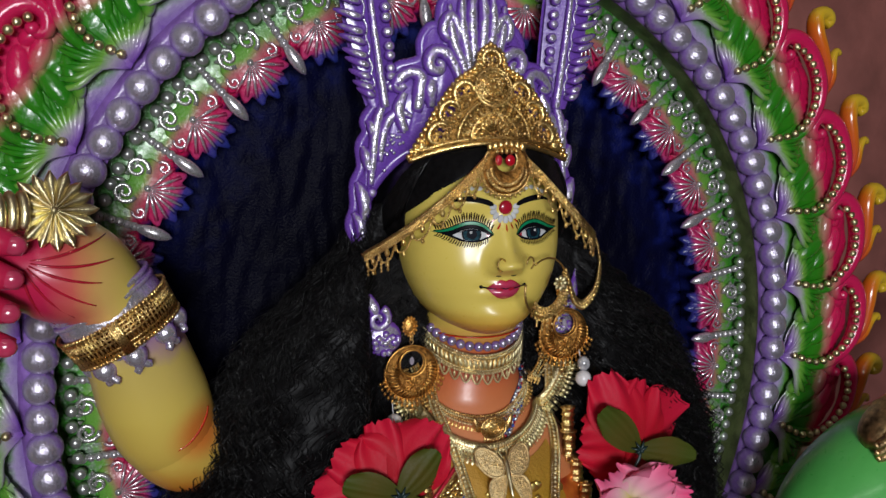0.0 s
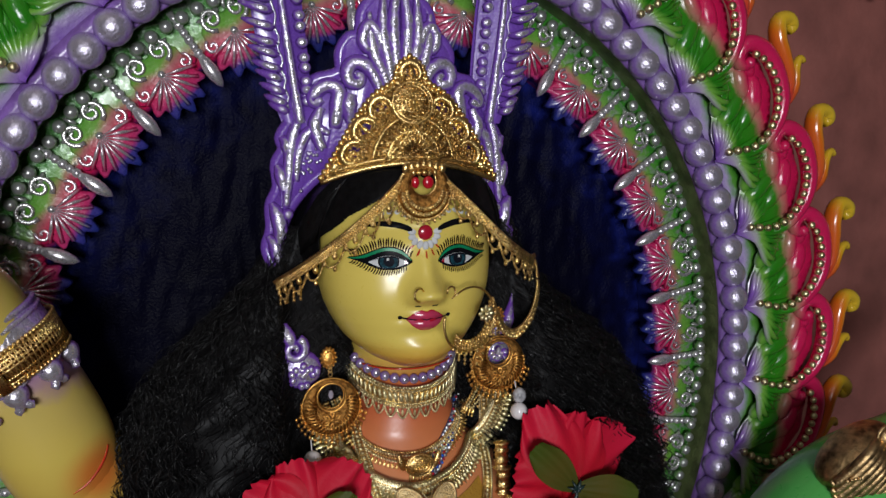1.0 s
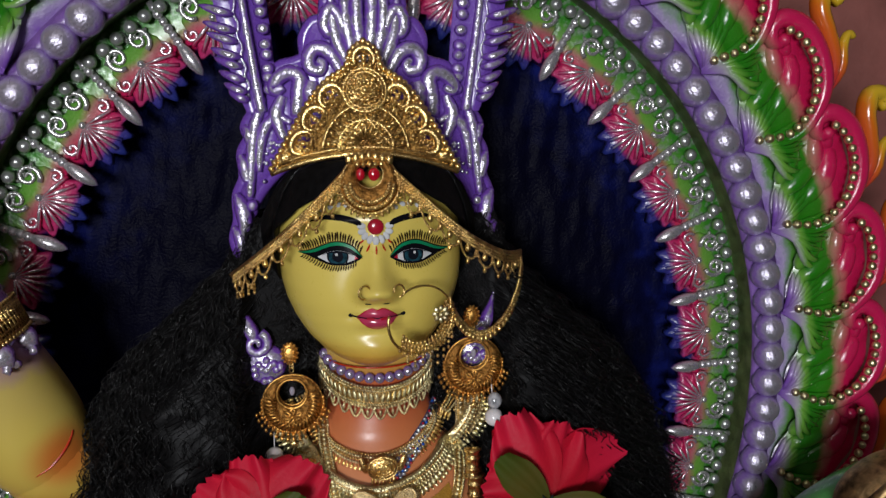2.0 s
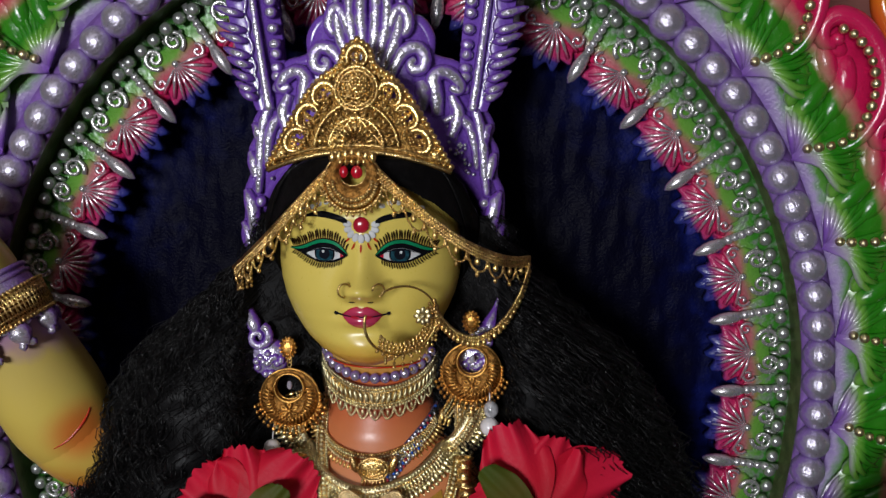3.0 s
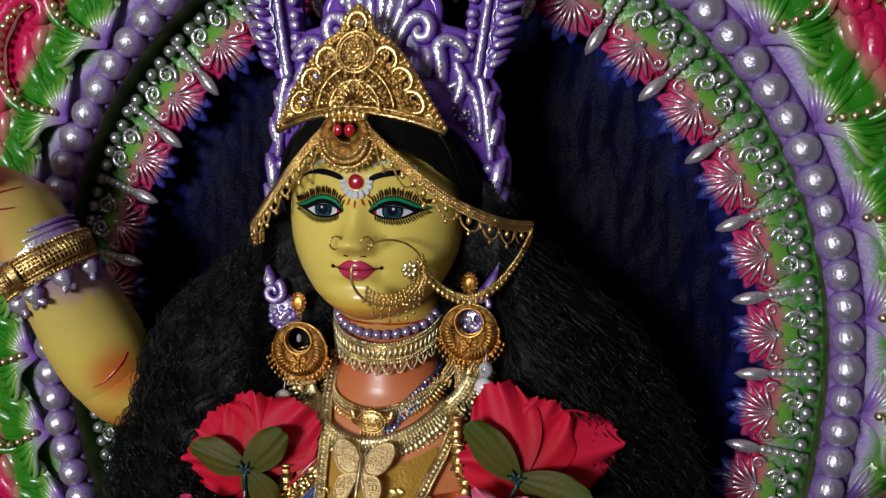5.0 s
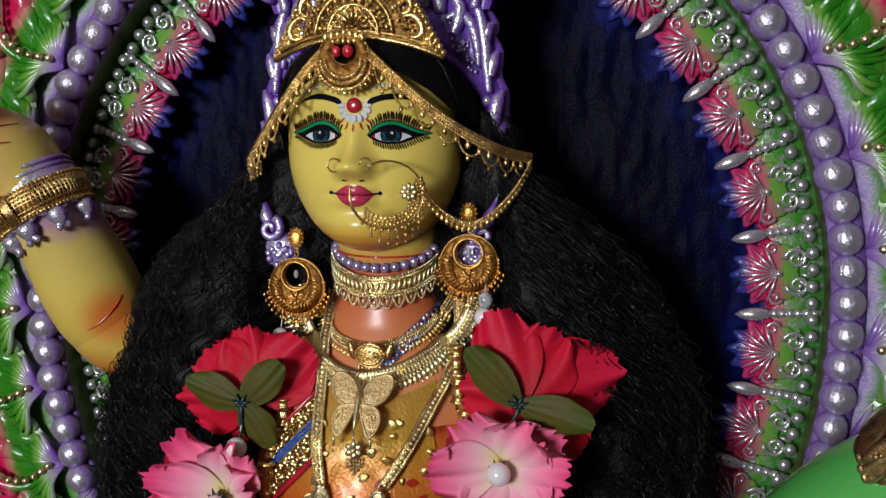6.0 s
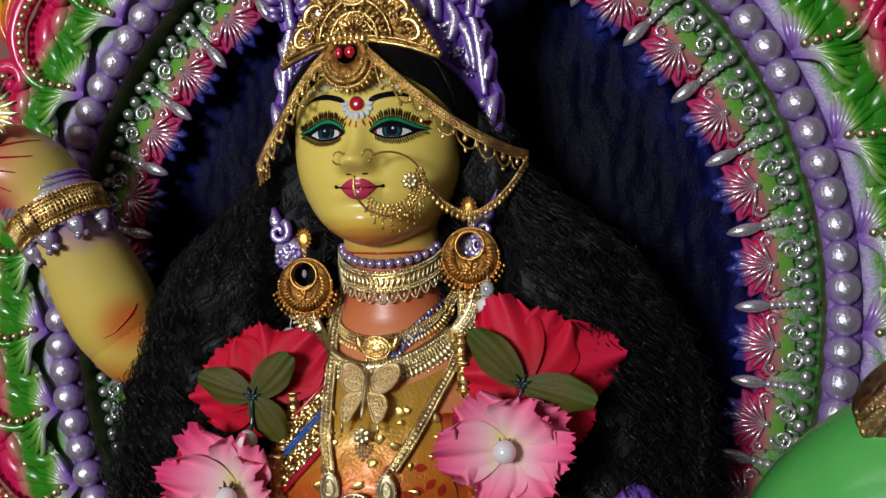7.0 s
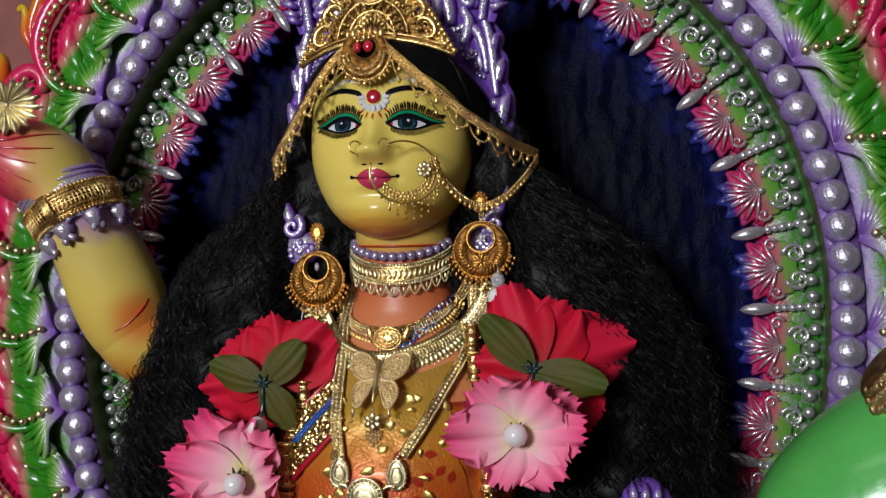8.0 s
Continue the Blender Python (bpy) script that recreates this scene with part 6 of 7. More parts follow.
blouse = thing("blouse", (0, -0.05, 1.14), "yellow and orange shiny cloth with gold leaf spangles", "cloth")
blouse_mat = ramp_material("blouse_ramp", 2, [(-0.03, (0.46, 0.06, 0.01)), (0.0, (0.54, 0.10, 0.012)), (0.025, (0.55, 0.20, 0.02)), (0.05, (0.50, 0.28, 0.03)), (0.08, (0.50, 0.27, 0.04))], 0.34, 0.25, noise_amount=0.006, metal=0.25, bump=0.7)


def panel_cloth(u, v):
    z = 1.105 + 0.113 * v
    half = interp(z, [(1.10, 0.075), (1.15, 0.060), (1.19, 0.048), (1.22, 0.046)])
    x = 0.006 + half * (2 * u - 1) + 0.003 * noise.noise((u * 3, v * 8, 4))
    return on_body(x, z + 0.012 * (abs(2 * u - 1) ** 2) * v, 0.0018 + 0.0010 * noise.noise((u * 9, v * 9, 1)))


part("panel", Geo().grid(panel_cloth, 44, 40), blouse_mat, blouse)
rs = random.Random(21)
flake = Geo().slab([(0.0042 * math.cos(a) * (1 + 0.3 * math.cos(3 * a)), 0.0042 * math.sin(a)) for a in [2 * math.pi * i / 10 for i in range(10)]], -0.0005, 0.0003, 0, 0.0003).mesh("spangle", material("spangle_mat", (0.9, 0.7, 0.22), 0.4, 1.0, grain=0.1, bump=0.3))
for i in range(34):
    x, z = rs.uniform(-0.040, 0.055), rs.uniform(1.120, 1.205)
    piece("spangle", flake, blouse, Matrix.Translation(on_body(x, z, 0.0032)) @ Matrix.Rotation(rs.uniform(0, 6.28), 4, "Y") @ Matrix.Rotation(rs.uniform(-0.35, 0.35), 4, "X") @ Matrix.Diagonal((rs.uniform(0.5, 1.3), 1, rs.uniform(0.5, 1.2), 1)))
leaf_red = material("leaf_red", (0.42, 0.03, 0.01), 0.3, 0.2, coat=0.4, grain=0.2)
for i in range(26):
    x, z = rs.uniform(-0.055, 0.065), rs.uniform(1.10, 1.165)
    a = rs.uniform(0, 6.28)
    part("printed_leaf", Geo().grid(lambda u, v: on_body(x + (0.010 * (u - 0.5)) * math.cos(a) - 0.006 * (v - 0.5) * math.sin(math.pi * u) * math.sin(a), z + (0.010 * (u - 0.5)) * math.sin(a) + 0.006 * (v - 0.5) * math.sin(math.pi * u) * math.cos(a), 0.0026), 8, 3), leaf_red, blouse)

sash = thing("sash", (-0.055, -0.04, 1.15), "sequinned gold sash with red border and blue beads", "sash")
sq_mat = material("sequin_mat", (0.85, 0.62, 0.25), 0.18, 1.0, grain=0.15, bump=0.2)


def sash_at(t, w, lift=0.003):
    x, z = -0.074 + 0.042 * t - 0.35 * w, 1.158 + 0.044 * t + 0.94 * w
    return on_body(max(-0.086, x), z, lift + 0.002 * math.sin(math.pi * min(1, max(0, (w + 0.02) / 0.04))))


part("band", Geo().grid(lambda u, v: sash_at(u, -0.020 + 0.040 * v), 26, 10), material("sash_gold", (0.60, 0.40, 0.13), 0.35, 0.8, grain=0.3, scale=150, bump=0.8, fine=500), sash)
part("red_border", Geo().tube([sash_at(i / 25, -0.020, 0.004) for i in range(26)], 0.0022, 0, 6), red_paint, sash)
part("red_border", Geo().tube([sash_at(i / 25, 0.020, 0.004) for i in range(26)], 0.0018, 0, 6), red_paint, sash)
bl_mat = material("blue_bead", (0.01, 0.12, 0.55), 0.12, coat=0.8, grain=0.2, bump=0.0)
sqm = Geo().slab([(0.0022 * math.cos(i * math.pi / 4), 0.0022 * math.sin(i * math.pi / 4)) for i in range(8)], -0.0004, 0.0002, 0, 0.0002).mesh("sequin", sq_mat)
blm = Geo().ball((0, 0, 0), 0.0013, 0, 6, 4).mesh("blue_bead", bl_mat)
for i in range(26):
    for w in (-0.016, -0.012, -0.008, -0.004, 0.008, 0.012, 0.016):
        piece("sequin", sqm, sash, Matrix.Translation(sash_at(i / 25, w + rs.uniform(-0.001, 0.001), 0.0042)) @ Matrix.Rotation(rs.uniform(-0.5, 0.5), 4, "X") @ Matrix.Rotation(rs.uniform(-0.5, 0.5), 4, "Z"))
    for w in (0.001, 0.004):
        piece("blue_bead", blm, sash, Matrix.Translation(sash_at((i + 0.5) / 26, w, 0.0045)))
# the same beaded border crosses under the necklaces on the other side
strip_b = thing("beaded_strip", (0.035, -0.03, 1.25), "beaded strip in blue, red and silver under the necklaces", "strip")
sil_seq = Geo().slab([(0.0016 * math.cos(i * math.pi / 3), 0.0016 * math.sin(i * math.pi / 3)) for i in range(6)], -0.0004, 0.0002, 0, 0.0002).mesh("sequin", silver)
red_b = Geo().ball((0, 0, 0), 0.0012, 0, 6, 4).mesh("red_bead", red_paint)
part("backing", Geo().grid(lambda u, v: on_body(0.012 + 0.046 * u - 0.004 * v, 1.236 + 0.044 * u + 0.012 * v, 0.0014), 20, 5), material("strip_cloth", (0.10, 0.09, 0.2), 0.5, grain=0.3), strip_b)
for i in range(22):
    for k in range(5):
        u = i / 21
        p = on_body(0.012 + 0.046 * u - 0.0008 * k, 1.2365 + 0.044 * u + 0.0024 * k, 0.0026)
        nm, me = (("sequin", sil_seq), ("blue_bead", blm), ("red_bead", red_b))[(i + 2 * k) % 3 if rs.random() < 0.7 else 0]
        piece(nm, me, strip_b, Matrix.Translation(p) @ Matrix.Rotation(rs.uniform(-0.6, 0.6), 4, "Z"))

# linked gold ornaments beside the chest
for sg, x0 in ((-1, -0.070), (1, 0.082)):
    lk = thing("linked_chain", (x0, -0.05, 1.14), "gold chain of pierced tubes beside the chest", "chain", "side chains")
    for k, (x, z, h) in enumerate(((x0 + sg * -0.012, 1.248, 0.012), (x0 + sg * -0.010, 1.226, 0.012), (x0 + sg * -0.004, 1.203, 0.011), (x0 + sg * 0.002, 1.180, 0.012), (x0 + sg * 0.003, 1.150, 0.018), (x0 + sg * 0.003, 1.112, 0.018))):
        y = min(body_y(x, z), -0.03) - 0.009
        prof = [(-1.0, 0.0030), (-0.96, 0.0066), (-0.84, 0.0066), (-0.80, 0.0050), (-0.45, 0.0052), (-0.40, 0.0062), (-0.32, 0.0062), (-0.28, 0.0048), (0.0, 0.0054), (0.28, 0.0048), (0.32, 0.0062), (0.40, 0.0062), (0.45, 0.0052), (0.80, 0.0050), (0.84, 0.0066), (0.96, 0.0066), (1.0, 0.0030)]
        g = Geo().grid(lambda u, v: (x + prof[round(v * 16)][1] * (1 + 0.10 * math.cos(u * 2 * math.pi * 7)) * math.cos(2 * math.pi * u), y + 0.8 * prof[round(v * 16)][1] * math.sin(2 * math.pi * u), z + h * prof[round(v * 16)][0]), 42, 17, 0, wrap=True)
        part("tube_link", g, gold, lk)
        part("ring_link", Geo().tube([(x + 0.0028 * math.cos(a), y, z - h - 0.0030 + 0.0035 * math.sin(a)) for a in [2 * math.pi * i / 10 for i in range(10)]], 0.0008, 0, 5, True), gold, lk)

# pearls by the ears
for x, y, z, extra in ((-0.083, -0.016, 1.2545, 0), (0.089, -0.030, 1.281, 1)):
    pe = thing("hanging_pearl", (x, y, z), "white pearl bead hanging beside the neck", "bead", "hanging pearls")
    part("pearl", Geo().ball((x, y, z), 0.0073, 0, 18, 12), pearl, pe)
    if extra:
        part("pearl", Geo().ball((x + 0.001, y + 0.002, z + 0.013), (0.0058, 0.0058, 0.0068), 0, 16, 10), material("clear_bead", (0.5, 0.5, 0.52), 0.1, coat=0.9, grain=0.3, scale=200), pe)
    part("thread", Geo().tube([(x, y, z), (x, y + 0.012, z + 0.03), (x * 0.9, y + 0.03, z + 0.05)], 0.0005, 0, 5), pearl, pe)


# ---- cloth flowers ----
def petal_material(name, stops):
    m = ramp_material(name, 2, stops, 0.55, 0.0, noise_amount=0.002, bump=0.25)
    b = m.node_tree.nodes["Principled BSDF"]
    b.inputs["Subsurface Weight"].default_value = 0.0
    b.inputs["Specular IOR Level"].default_value = 0.2
    return m


red_petal = petal_material("red_petal", [(0.0, (0.34, 0.003, 0.010)), (0.03, (0.50, 0.006, 0.024)), (0.08, (0.60, 0.011, 0.048))])
pink_petal = petal_material("pink_petal", [(0.0, (0.62, 0.55, 0.16)), (0.010, (0.70, 0.52, 0.40)), (0.018, (0.78, 0.40, 0.46)), (0.032, (0.82, 0.22, 0.36)), (0.055, (0.76, 0.06, 0.20))])
green_leaf = petal_material("green_leaf", [(0.0, (0.05, 0.055, 0.006)), (0.025, (0.075, 0.062, 0.008)), (0.05, (0.05, 0.07, 0.007))])
stem_mat = material("stem_mat", (0.012, 0.03, 0.03), 0.4, grain=0.2)


def petal_mesh(name, length, wide, cup, ruffle, mat, seed, rag=0.0, thick=0.0006, bend=0.0):
    """A cloth petal that grows along z from its root, front to -y."""
    rp = random.Random(seed)
    ph = [rp.uniform(0, 6.28) for _ in range(6)]
    nu, nv = 25, 18
    def at(u, v, side=0):
        a = u * 2 - 1
        w = wide * (math.sin(math.pi * min(1, 0.06 + 0.62 * v)) ** 0.8) * (1 - 0.10 * v)
        end = length * (1 - 0.22 * abs(a) ** 2.4) + rag * (0.5 * math.sin(a * 9 + ph[0]) + 0.6 * math.sin(a * 23 + ph[1]) + 0.5 * math.sin(a * 41 + ph[4])) * v
        z = v * end
        x = a * w * (1 - 0.12 * max(0, v - 0.8) * 5 * abs(a))
        y = cup * (a * a * 0.6 * v) * -1 - bend * v * v + ruffle * v * v * (math.sin(a * 5 + ph[2]) + 0.6 * math.sin(a * 11 + ph[3])) - 0.0004 * math.cos(a * 3.14 * 4) * v * (1 - v) * 2 - 0.002 * bell(a, 0.12) * v * (1 - v)
        return (x, y + side * thick, z)
    g = Geo()
    g.grid(at, nu, nv)
    g.grid(lambda u, v: at(1 - u, v, 1), nu, nv)
    return g.mesh(name, mat)


def flower(name, label, at, tips, mat, wide, cup, ruffle, rag, seed, bend, leaves=(), bead=None, stem=None, lean=0.0):
    """tips: (x, z, y offset) of the petal ends about the centre."""
    c = Vector(at)
    f = thing(name, at, label, "flower", name.replace("_", " ") + "s")
    for i, (tx, tz, ty) in enumerate(tips):
        d = Vector((tx, 0, tz))
        l = d.length
        ang = math.atan2(tx, tz)
        me = petal_mesh("petal", l, wide * (0.9 + 0.2 * ((i * 37) % 5) / 4), cup, ruffle, mat, seed + i, rag, bend=bend)
        tilt = math.atan2(ty, l)
        piece("petal", me, f, Matrix.Translation(c + Vector((0, 0.0012 * i, 0))) @ Matrix.Rotation(ang, 4, "Y") @ Matrix.Rotation(-tilt, 4, "X"))
    for i, (tx, tz, ty) in enumerate(leaves):
        l = math.hypot(tx, tz)
        me = petal_mesh("leaf", l, 0.0155, -0.006, 0.0008, green_leaf, seed + 30 + i, 0.0006, bend=-0.004)
        piece("leaf", me, f, Matrix.Translation(c + Vector((0, -0.007 - 0.001 * i, 0))) @ Matrix.Rotation(math.atan2(tx, tz), 4, "Y") @ Matrix.Rotation(-math.atan2(ty, l), 4, "X"))
    if bead:
        b = c + Vector(bead)
        part("pearl", Geo().ball(b, 0.0086, 0, 20, 14), pearl, f, "white pearl bead")
    if stem:
        p = part("stem", Geo().tube(curve([c + Vector((0, -0.004, 0.004)), c + Vector((0.0, -0.010, -0.004)), c + Vector(stem) * 0.6, c + Vector(stem)], 12), 0.0016, 0, 8), stem_mat, f, "dark green wire stem")
        cal = Geo()
        for i in range(6):
            a = i * math.pi / 3
            cal.tube([c + Vector((0, -0.010, 0.0)), c + Vector((0.004 * math.cos(a), -0.011, 0.002 + 0.003 * math.sin(a))), c + Vector((0.008 * math.cos(a), -0.009, 0.003 + 0.006 * math.sin(a)))], [0.0016, 0.0014, 0.0004], 0, 5)
        part("calyx", cal, stem_mat, p)
    return f


flower("red_flower", "large red cloth hibiscus turned outwards with green leaves", (0.121, -0.066, 1.226), [(-0.024, 0.066, 0.012), (0.026, 0.054, 0.016), (0.080, 0.024, 0.030), (0.050, -0.044, 0.016), (-0.046, 0.000, 0.004), (-0.034, 0.030, 0.012)], red_petal, 0.033, -0.012, 0.0048, 0.0022, 50, -0.006,
       [(-0.038, 0.040, -0.006), (0.055, -0.010, -0.010)], None, (-0.008, -0.018, -0.024))
flower("red_flower", "large red cloth hibiscus with drooping petals and green leaves", (-0.093, -0.062, 1.212), [(-0.010, 0.058, 0.014), (0.046, 0.046, 0.012), (-0.050, 0.030, 0.012), (-0.068, -0.010, 0.012), (-0.026, -0.034, 0.010), (0.040, 0.004, 0.002)], red_petal, 0.033, -0.012, 0.0048, 0.0022, 70, -0.006,
       [(-0.046, 0.016, -0.006), (0.032, 0.034, -0.004), (0.022, -0.034, 0.0)], None, (0.0, -0.016, -0.030))
flower("pink_flower", "ruffled pink cloth carnation with a pearl centre", (0.110, -0.082, 1.182), [(-0.054, -0.002, -0.014), (-0.030, 0.036, -0.006), (0.026, 0.036, -0.014), (0.054, 0.004, -0.016), (0.034, -0.034, -0.012), (-0.014, -0.042, -0.016), (0.044, 0.022, 0.0)], pink_petal, 0.027, 0.010, 0.0052, 0.0034, 90, 0.006, (), (0.0, -0.012, -0.001), (0.006, 0.03, -0.03))
flower("pink_flower", "ruffled pink cloth carnation with a pearl centre below a red flower", (-0.106, -0.080, 1.142), [(-0.058, 0.016, -0.012), (-0.036, 0.048, -0.006), (0.020, 0.044, -0.010), (0.036, 0.016, -0.016), (0.030, -0.034, -0.012), (-0.030, -0.040, -0.016), (-0.056, -0.012, -0.008)], pink_petal, 0.026, 0.010, 0.0055, 0.0036, 110, 0.006, (), (0.0, -0.014, -0.004), (0.006, 0.03, -0.03))
flower("pink_flower", "ruffled pink cloth carnation low on the chest", (0.100, -0.090, 1.085), [(-0.040, 0.036, -0.010), (0.000, 0.050, -0.008), (0.044, 0.032, -0.012), (0.050, -0.012, -0.012), (-0.050, -0.010, -0.012), (0.0, -0.05, -0.01)], pink_petal, 0.027, 0.010, 0.0052, 0.0034, 130, 0.006, (), (0.0, -0.012, -0.001), (0.006, 0.03, -0.03))
flower("pink_flower", "ruffled pink cloth carnation low on the chest", (-0.118, -0.086, 1.075), [(-0.046, 0.030, -0.010), (-0.004, 0.044, -0.008), (0.044, 0.026, -0.012), (0.046, -0.014, -0.012), (-0.050, -0.014, -0.012), (0.0, -0.05, -0.01)], pink_petal, 0.027, 0.010, 0.0052, 0.0034, 150, 0.006, (), (0.0, -0.012, -0.001), (0.006, 0.03, -0.03))
tb = thing("threaded_pearl", (-0.094, -0.074, 1.180), "white pearl bead threaded between two flowers", "bead")
part("pearl", Geo().ball((-0.094, -0.080, 1.180), 0.0082, 0, 18, 12), pearl, tb)
part("thread", Geo().tube([(-0.094, -0.080, 1.180), (-0.093, -0.074, 1.190), (-0.093, -0.07, 1.205)], 0.0006, 0, 5), pearl, tb)


# ---- wrist: purple cuff, gold mesh bracelet, sunburst ring ----
WC, AX = Vector((-0.2945, -0.0205, 1.357)), Vector((-0.50, -0.06, 0.86)).normalized()
WU = AX.cross(Vector((0, 1, 0))).normalized()
WV = AX.cross(WU).normalized()


def cuff_at(a, r, h):
    return WC + AX * h + WU * (r * math.cos(a)) + WV * (r * math.sin(a))


RA = [2 * math.pi * i / 72 for i in range(72)]
cuff_mat = ramp_material("cuff_mat", 2, [(-0.1, (0.22, 0.10, 0.42)), (0.1, (0.26, 0.13, 0.45))], 0.28, 0.5, noise_amount=0.01, brush=0.7, brush_colour=(0.60, 0.57, 0.64), bump=0.8)
cuff = thing("cuff", WC - AX * 0.02, "silver-brushed purple moulded cuff on the wrist", "cuff")
part("band", Geo().grid(lambda u, v: cuff_at(2 * math.pi * u, 0.0375 + 0.0025 * math.sin(math.pi * v), -0.012 + 0.042 * v), 72, 8, 0, wrap=True), cuff_mat, cuff)
for h in (0.0235, 0.029):
    part("ring", Geo().tube([cuff_at(a, 0.0385, h) for a in RA], 0.0022, 0, 7, True), cuff_mat, cuff)
for i in range(8):
    a = 2 * math.pi * i / 8
    g = Geo()
    for sgn in (-1, 1):
        pts = [cuff_at(a + sgn * (0.16 + 0.13 * math.cos(t)), 0.0350, -0.015 + 0.0085 * math.sin(t) - 0.001 * t) for t in [0.3 + 0.5 * k for k in range(10)]]
        g.tube(pts, [0.0052 - 0.00026 * k for k in range(10)], 0, 6)
    g.tube(curve([cuff_at(a, 0.0325, -0.008), cuff_at(a, 0.0345, -0.017), cuff_at(a, 0.0365, -0.027)], 8), [0.002, 0.0055, 0.0078, 0.0088, 0.0086, 0.0072, 0.0048, 0.0010], 0, 8)
    part("scallop", g, cuff_mat, cuff)
brace = thing("bracelet", WC, "wide gold mesh bracelet with beaded edges", "bracelet")
flare = lambda h: 0.0420 + 0.10 * h
lo_h, hi_h = -0.010, 0.0135
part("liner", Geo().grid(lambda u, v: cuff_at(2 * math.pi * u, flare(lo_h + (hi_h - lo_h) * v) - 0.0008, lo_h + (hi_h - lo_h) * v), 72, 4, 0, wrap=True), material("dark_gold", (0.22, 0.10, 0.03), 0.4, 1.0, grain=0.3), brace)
for h, r in ((lo_h, 0.0017), (hi_h, 0.0017)):
    g = Geo()
    for p in even([cuff_at(a, flare(h), h) for a in RA + [2 * math.pi]], 0.0033):
        g.ball(p, r, 0, 7, 5)
    part("bead_edge", g, gold, brace)
for h in (-0.0078, -0.0045, 0.0015, 0.0045, 0.0078, 0.0108):
    part("wire", Geo().tube([cuff_at(a, flare(h), h) for a in RA], 0.0009, 0, 6, True), gold, brace)
for k in range(2):
    g = Geo()
    for i in range(72):
        a0, a1 = 2 * math.pi * i / 72, 2 * math.pi * (i + (1 if k else -1)) / 72
        g.tube([cuff_at(a0, flare(lo_h) + 0.0004, lo_h), cuff_at(a0 * 0.5 + a1 * 0.5, flare(0) + 0.0008, 0.002), cuff_at(a1, flare(hi_h) + 0.0004, hi_h)], 0.0005, 0, 4)
    tagged(part("mesh", g, gold, brace), kind="stuff")
clasp = Geo()
for i in range(5):
    a = -1.62 + 0.030 * i + math.pi
    clasp.tube([cuff_at(a, flare(lo_h) + 0.003, lo_h - 0.001), cuff_at(a, flare(0) + 0.0035, 0.002), cuff_at(a, flare(hi_h) + 0.003, hi_h + 0.001)], 0.0013, 0, 6)
part("clasp", clasp, gold, brace, "reddish gold bar clasp")

ringt = thing("sunburst_ring", (-0.335, -0.075, 1.452), "gold sunburst ornament strapped over the palm", "ornament")
SC = Vector((-0.331, -0.069, 1.4475))
ST = Matrix.Rotation(0.25, 3, "Z") @ Matrix.Rotation(-0.25, 3, "X")
for i in range(16):
    a = 2 * math.pi * i / 16
    def ray_at(u, v, a=a):
        r = 0.002 + 0.0255 * v * (1 + 0.04 * math.cos(i * 2.0))
        aa = a + (u - 0.5) * (2 * math.pi / 16) * (1.0 if v < 0.75 else (1 - (v - 0.75) * 3.6))
        y = -0.0030 * math.sin(math.pi * u) - 0.002 * (1 - v) + 0.0005 * math.sin(v * 60)
        return SC + ST @ Vector((r * math.cos(aa), y, r * math.sin(aa)))
    g = Geo().grid(ray_at, 7, 22).grid(lambda u, v: Vector(ray_at(1 - u, v)) * 1 + Vector((0, 0.002, 0)), 7, 3)
    part("ray", g, pale_gold, ringt)
for k in range(4):
    part("ridge", Geo().tube([SC + ST @ Vector((-0.020 - 0.007 * k + 0.002 * math.cos(t), -0.004 - 0.006 * math.cos(t * 0.9), 0.011 * math.sin(t))) for t in [-1.4 + 0.28 * j for j in range(11)]], 0.0034, 0, 8), pale_gold, ringt)
part("centre", Geo().ball(SC + ST @ Vector((0, -0.003, 0)), 0.0026, 0, 10, 7), pale_gold, ringt)

# armlet that shows low between the locks
armlet = thing("armlet", (0.205, 0.0, 1.10), "silver-brushed purple moulded armlet on the upper arm", "armlet")
AC = Vector((0.203, -0.018, 1.106))
part("boss", Geo().ball(AC, (0.026, 0.016, 0.034), 0, 18, 12), crown_mat, armlet)
part("band", Geo().tube([(0.203 + 0.040 * math.cos(a), 0.022 + 0.038 * math.sin(a), 1.098 + 0.006 * math.cos(a)) for a in RA], 0.007, 0, 8, True), crown_brushed, armlet)
for row in range(4):
    for i in range(6 - row):
        x = (i - (5 - row) / 2) * 0.0088
        z = -0.018 + 0.013 * row
        y = -0.016 * math.sqrt(max(0.05, 1 - (x / 0.027) ** 2 - (z / 0.036) ** 2))
        b = AC + Vector((x, y - 0.001, z))
        part("frill", Geo().tube(curve([b + Vector((0, 0.002, -0.006)), b + Vector((0, -0.003, 0.002)), b + Vector((x * 0.15, 0.001, 0.011))], 8), [0.001, 0.0026, 0.0038, 0.0042, 0.004, 0.0032, 0.002, 0.0006], 0, 7), crown_brushed, armlet)


# ---- green lute gourd with its gilt ornament ----
lute_green = material("lute_green", (0.09, 0.45, 0.09), 0.30, 0.0, coat=0.5, grain=0.06, scale=14, bump=0.5, fine=120)
lute = thing("lute_gourd", (0.38, -0.09, 1.06), "glossy green painted lute gourd with a gilt ornament", "lute")
GC = Vector((0.383, -0.085, 1.158))
GT = Matrix.Rotation(radians(-35), 3, "Y")


def gourd_at(u, v):
    a, b = 2 * math.pi * u, math.pi * v
    l = -math.cos(b)
    r = math.sin(b) ** 0.86
    return GC + GT @ Vector((0.122 * l, 0.070 * r * math.cos(a), 0.070 * r * math.sin(a) * (1 - 0.06 * l)))


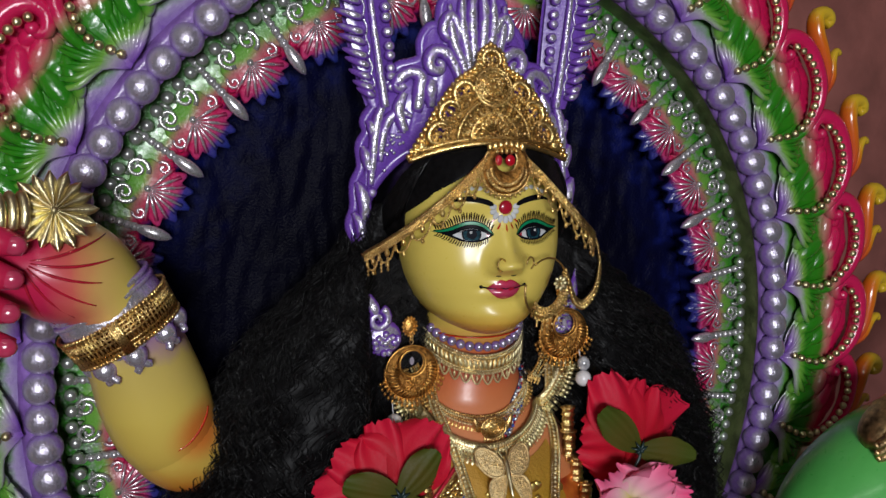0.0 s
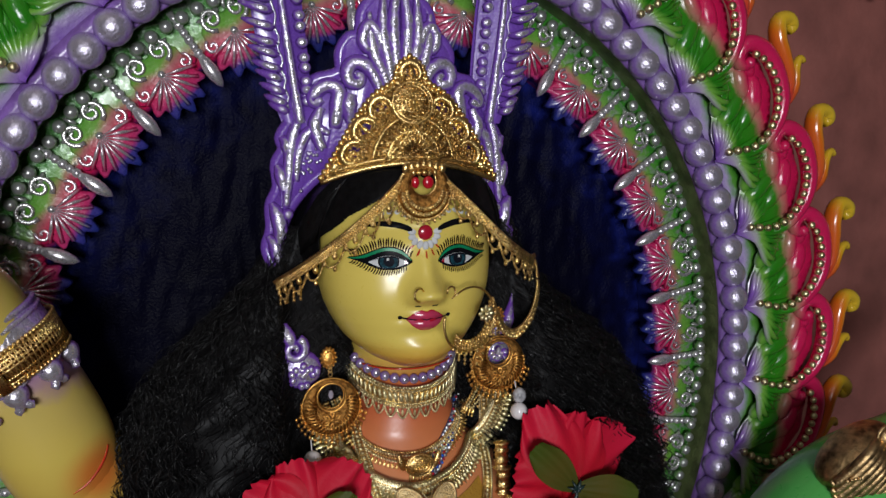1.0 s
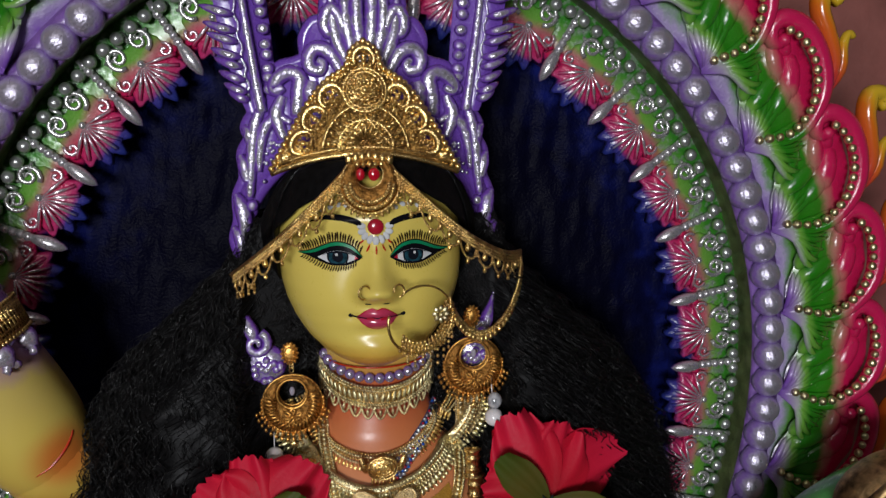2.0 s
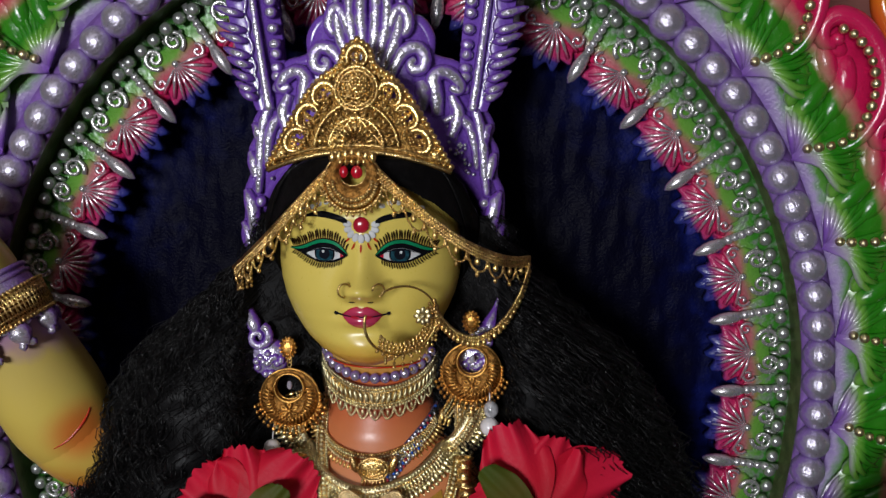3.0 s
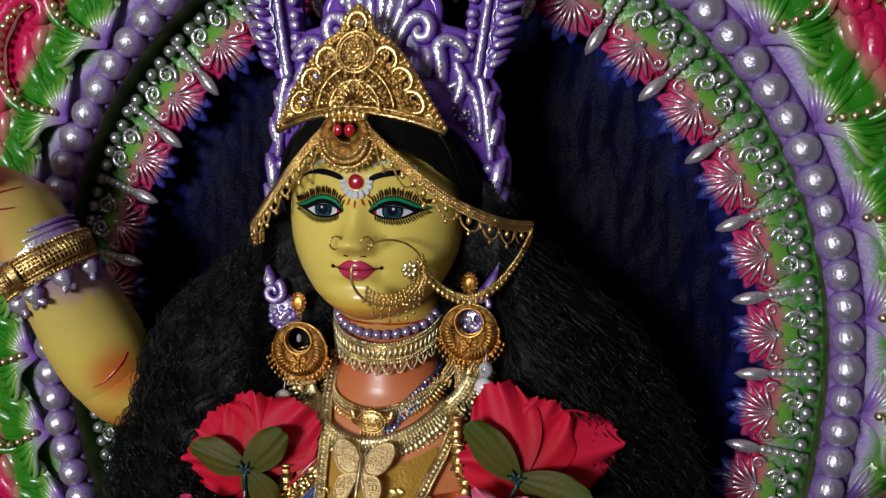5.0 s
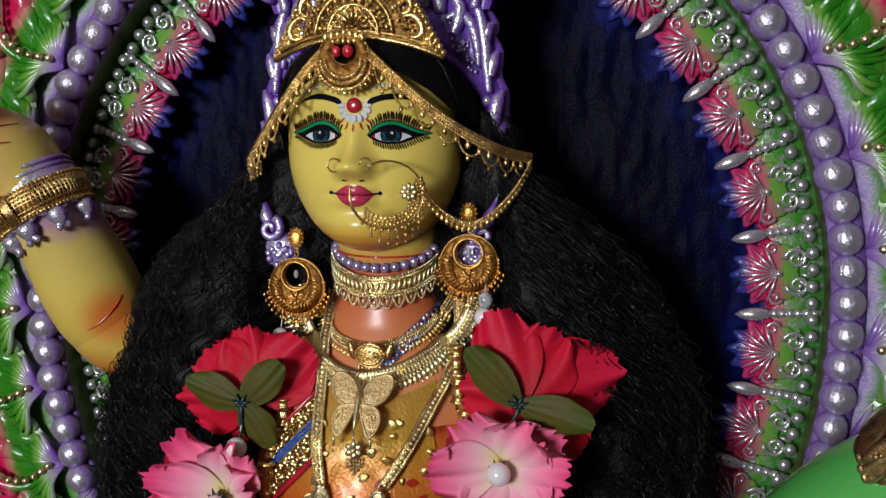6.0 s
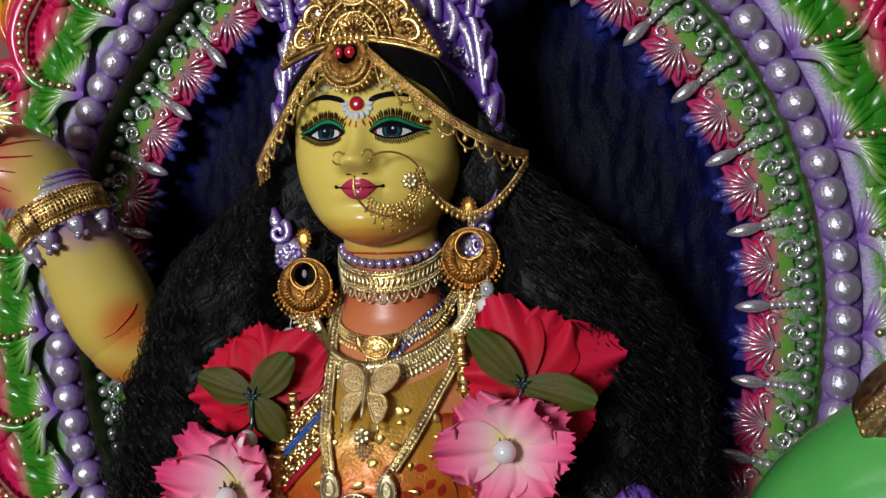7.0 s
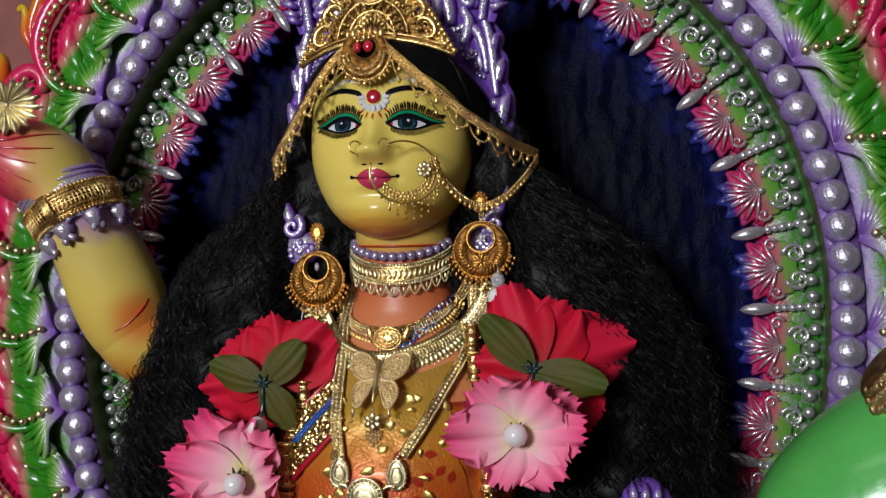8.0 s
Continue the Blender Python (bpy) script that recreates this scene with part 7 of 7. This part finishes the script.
part("gourd", Geo().grid(gourd_at, 64, 48, 0, wrap=True), lute_green, lute)
part("neck", Geo().tube(curve([GC + GT @ Vector((0.08, 0, 0.01)), GC + GT @ Vector((0.14, 0.0, 0.02)), GC + GT @ Vector((0.22, 0.02, 0.03))], 16), [0.05, 0.045, 0.04, 0.036, 0.033, 0.031, 0.03, 0.029, 0.028, 0.028, 0.028, 0.028, 0.028, 0.028, 0.028, 0.027], 0, 20), lute_green, lute)
part("stand", Geo().tube([(0.385, -0.085, 1.09), (0.385, -0.08, 1.03), (0.385, -0.08, 0.962)], [0.022, 0.018, 0.028], 0, 20), lute_green, lute)
bronze = material("bronze", (0.62, 0.42, 0.20), 0.4, 1.0, grain=0.3, scale=120, bump=0.6, fine=500)
BO = Vector((0.374, -0.104, 1.235))
orn = part("ornament", Geo().ball(BO, (0.040, 0.026, 0.020), 0, 22, 12, GT), bronze, lute, "moulded gilt leaf ornament")
for k in range(8):
    z = 0.016 - 0.0048 * k
    base = BO + GT @ Vector((0.018, -0.020 - 0.004 * math.sin(k * 0.45), z))
    end = BO + GT @ Vector((-0.034 - 0.004 * math.sin(k * 0.8), -0.016, z - 0.010 - 0.0012 * k))
    mid = (base + end) / 2 + Vector((0, -0.010, 0.008))
    part("lock", Geo().tube(curve([base, mid, end, end + GT @ Vector((-0.004, 0.002, 0.004))], 16), [0.0015 + 0.0032 * math.sin(math.pi * min(1, (i + 2) / 17)) for i in range(16)], 0, 8), bronze, orn)
for k in range(3):
    base = BO + GT @ Vector((-0.004 + 0.018 * k, -0.020, -0.012))
    part("foot", Geo().tube(curve([base + GT @ Vector((0.010, 0, 0.010)), base, base + GT @ Vector((-0.006, -0.006, -0.012)), base + GT @ Vector((-0.016, -0.004, -0.013))], 12), [0.005, 0.006, 0.0066, 0.0068, 0.0066, 0.006, 0.0056, 0.0052, 0.005, 0.0046, 0.0036, 0.001], 0, 9), bronze, orn)
part("eye_boss", Geo().ball(BO + GT @ Vector((0.022, -0.022, 0.012)), (0.0085, 0.006, 0.0085), 0, 14, 9), bronze, orn)
part("eye_ring", Geo().tube([BO + GT @ Vector((0.022 + 0.0105 * math.cos(a), -0.023, 0.012 + 0.0105 * math.sin(a))) for a in [2 * math.pi * i / 24 for i in range(24)]], 0.0016, 0, 6, True), bronze, orn)
for k in range(20):
    part("knob", Geo().ball(BO + GT @ Vector((-0.030 + 0.0030 * k, -0.024 - 0.004 * math.sin(k * 0.4), 0.002 + 0.006 * math.cos(k * 0.35))), 0.0020, 0, 7, 5), bronze, orn)

# red cloth bundle on a nail on the wall
hx, hz = (0.712, 1.716)
rag = Geo()
rr = random.Random(4)
for k in range(7):
    a = -1.2 + 0.4 * k
    rag.tube(curve([(hx, 0.235, hz + 0.05), (hx + 0.03 * math.sin(a), 0.215, hz + 0.02), (hx + 0.055 * math.sin(a), 0.222, hz - 0.03 + 0.01 * math.cos(k * 2.0))], 12), [0.006, 0.010, 0.013, 0.015, 0.016, 0.017, 0.018, 0.018, 0.018, 0.016, 0.012, 0.004], 0, 8)
rag.ball((hx, 0.238, hz + 0.05), (0.014, 0.022, 0.014), 0, 12, 8)
solid("red_cloth", rag, material("rag_red", (0.20, 0.006, 0.012), 0.7, grain=0.2, bump=0.4), (hx, 0.24, hz), "dark red cloth bunched on a nail in the wall", "cloth")
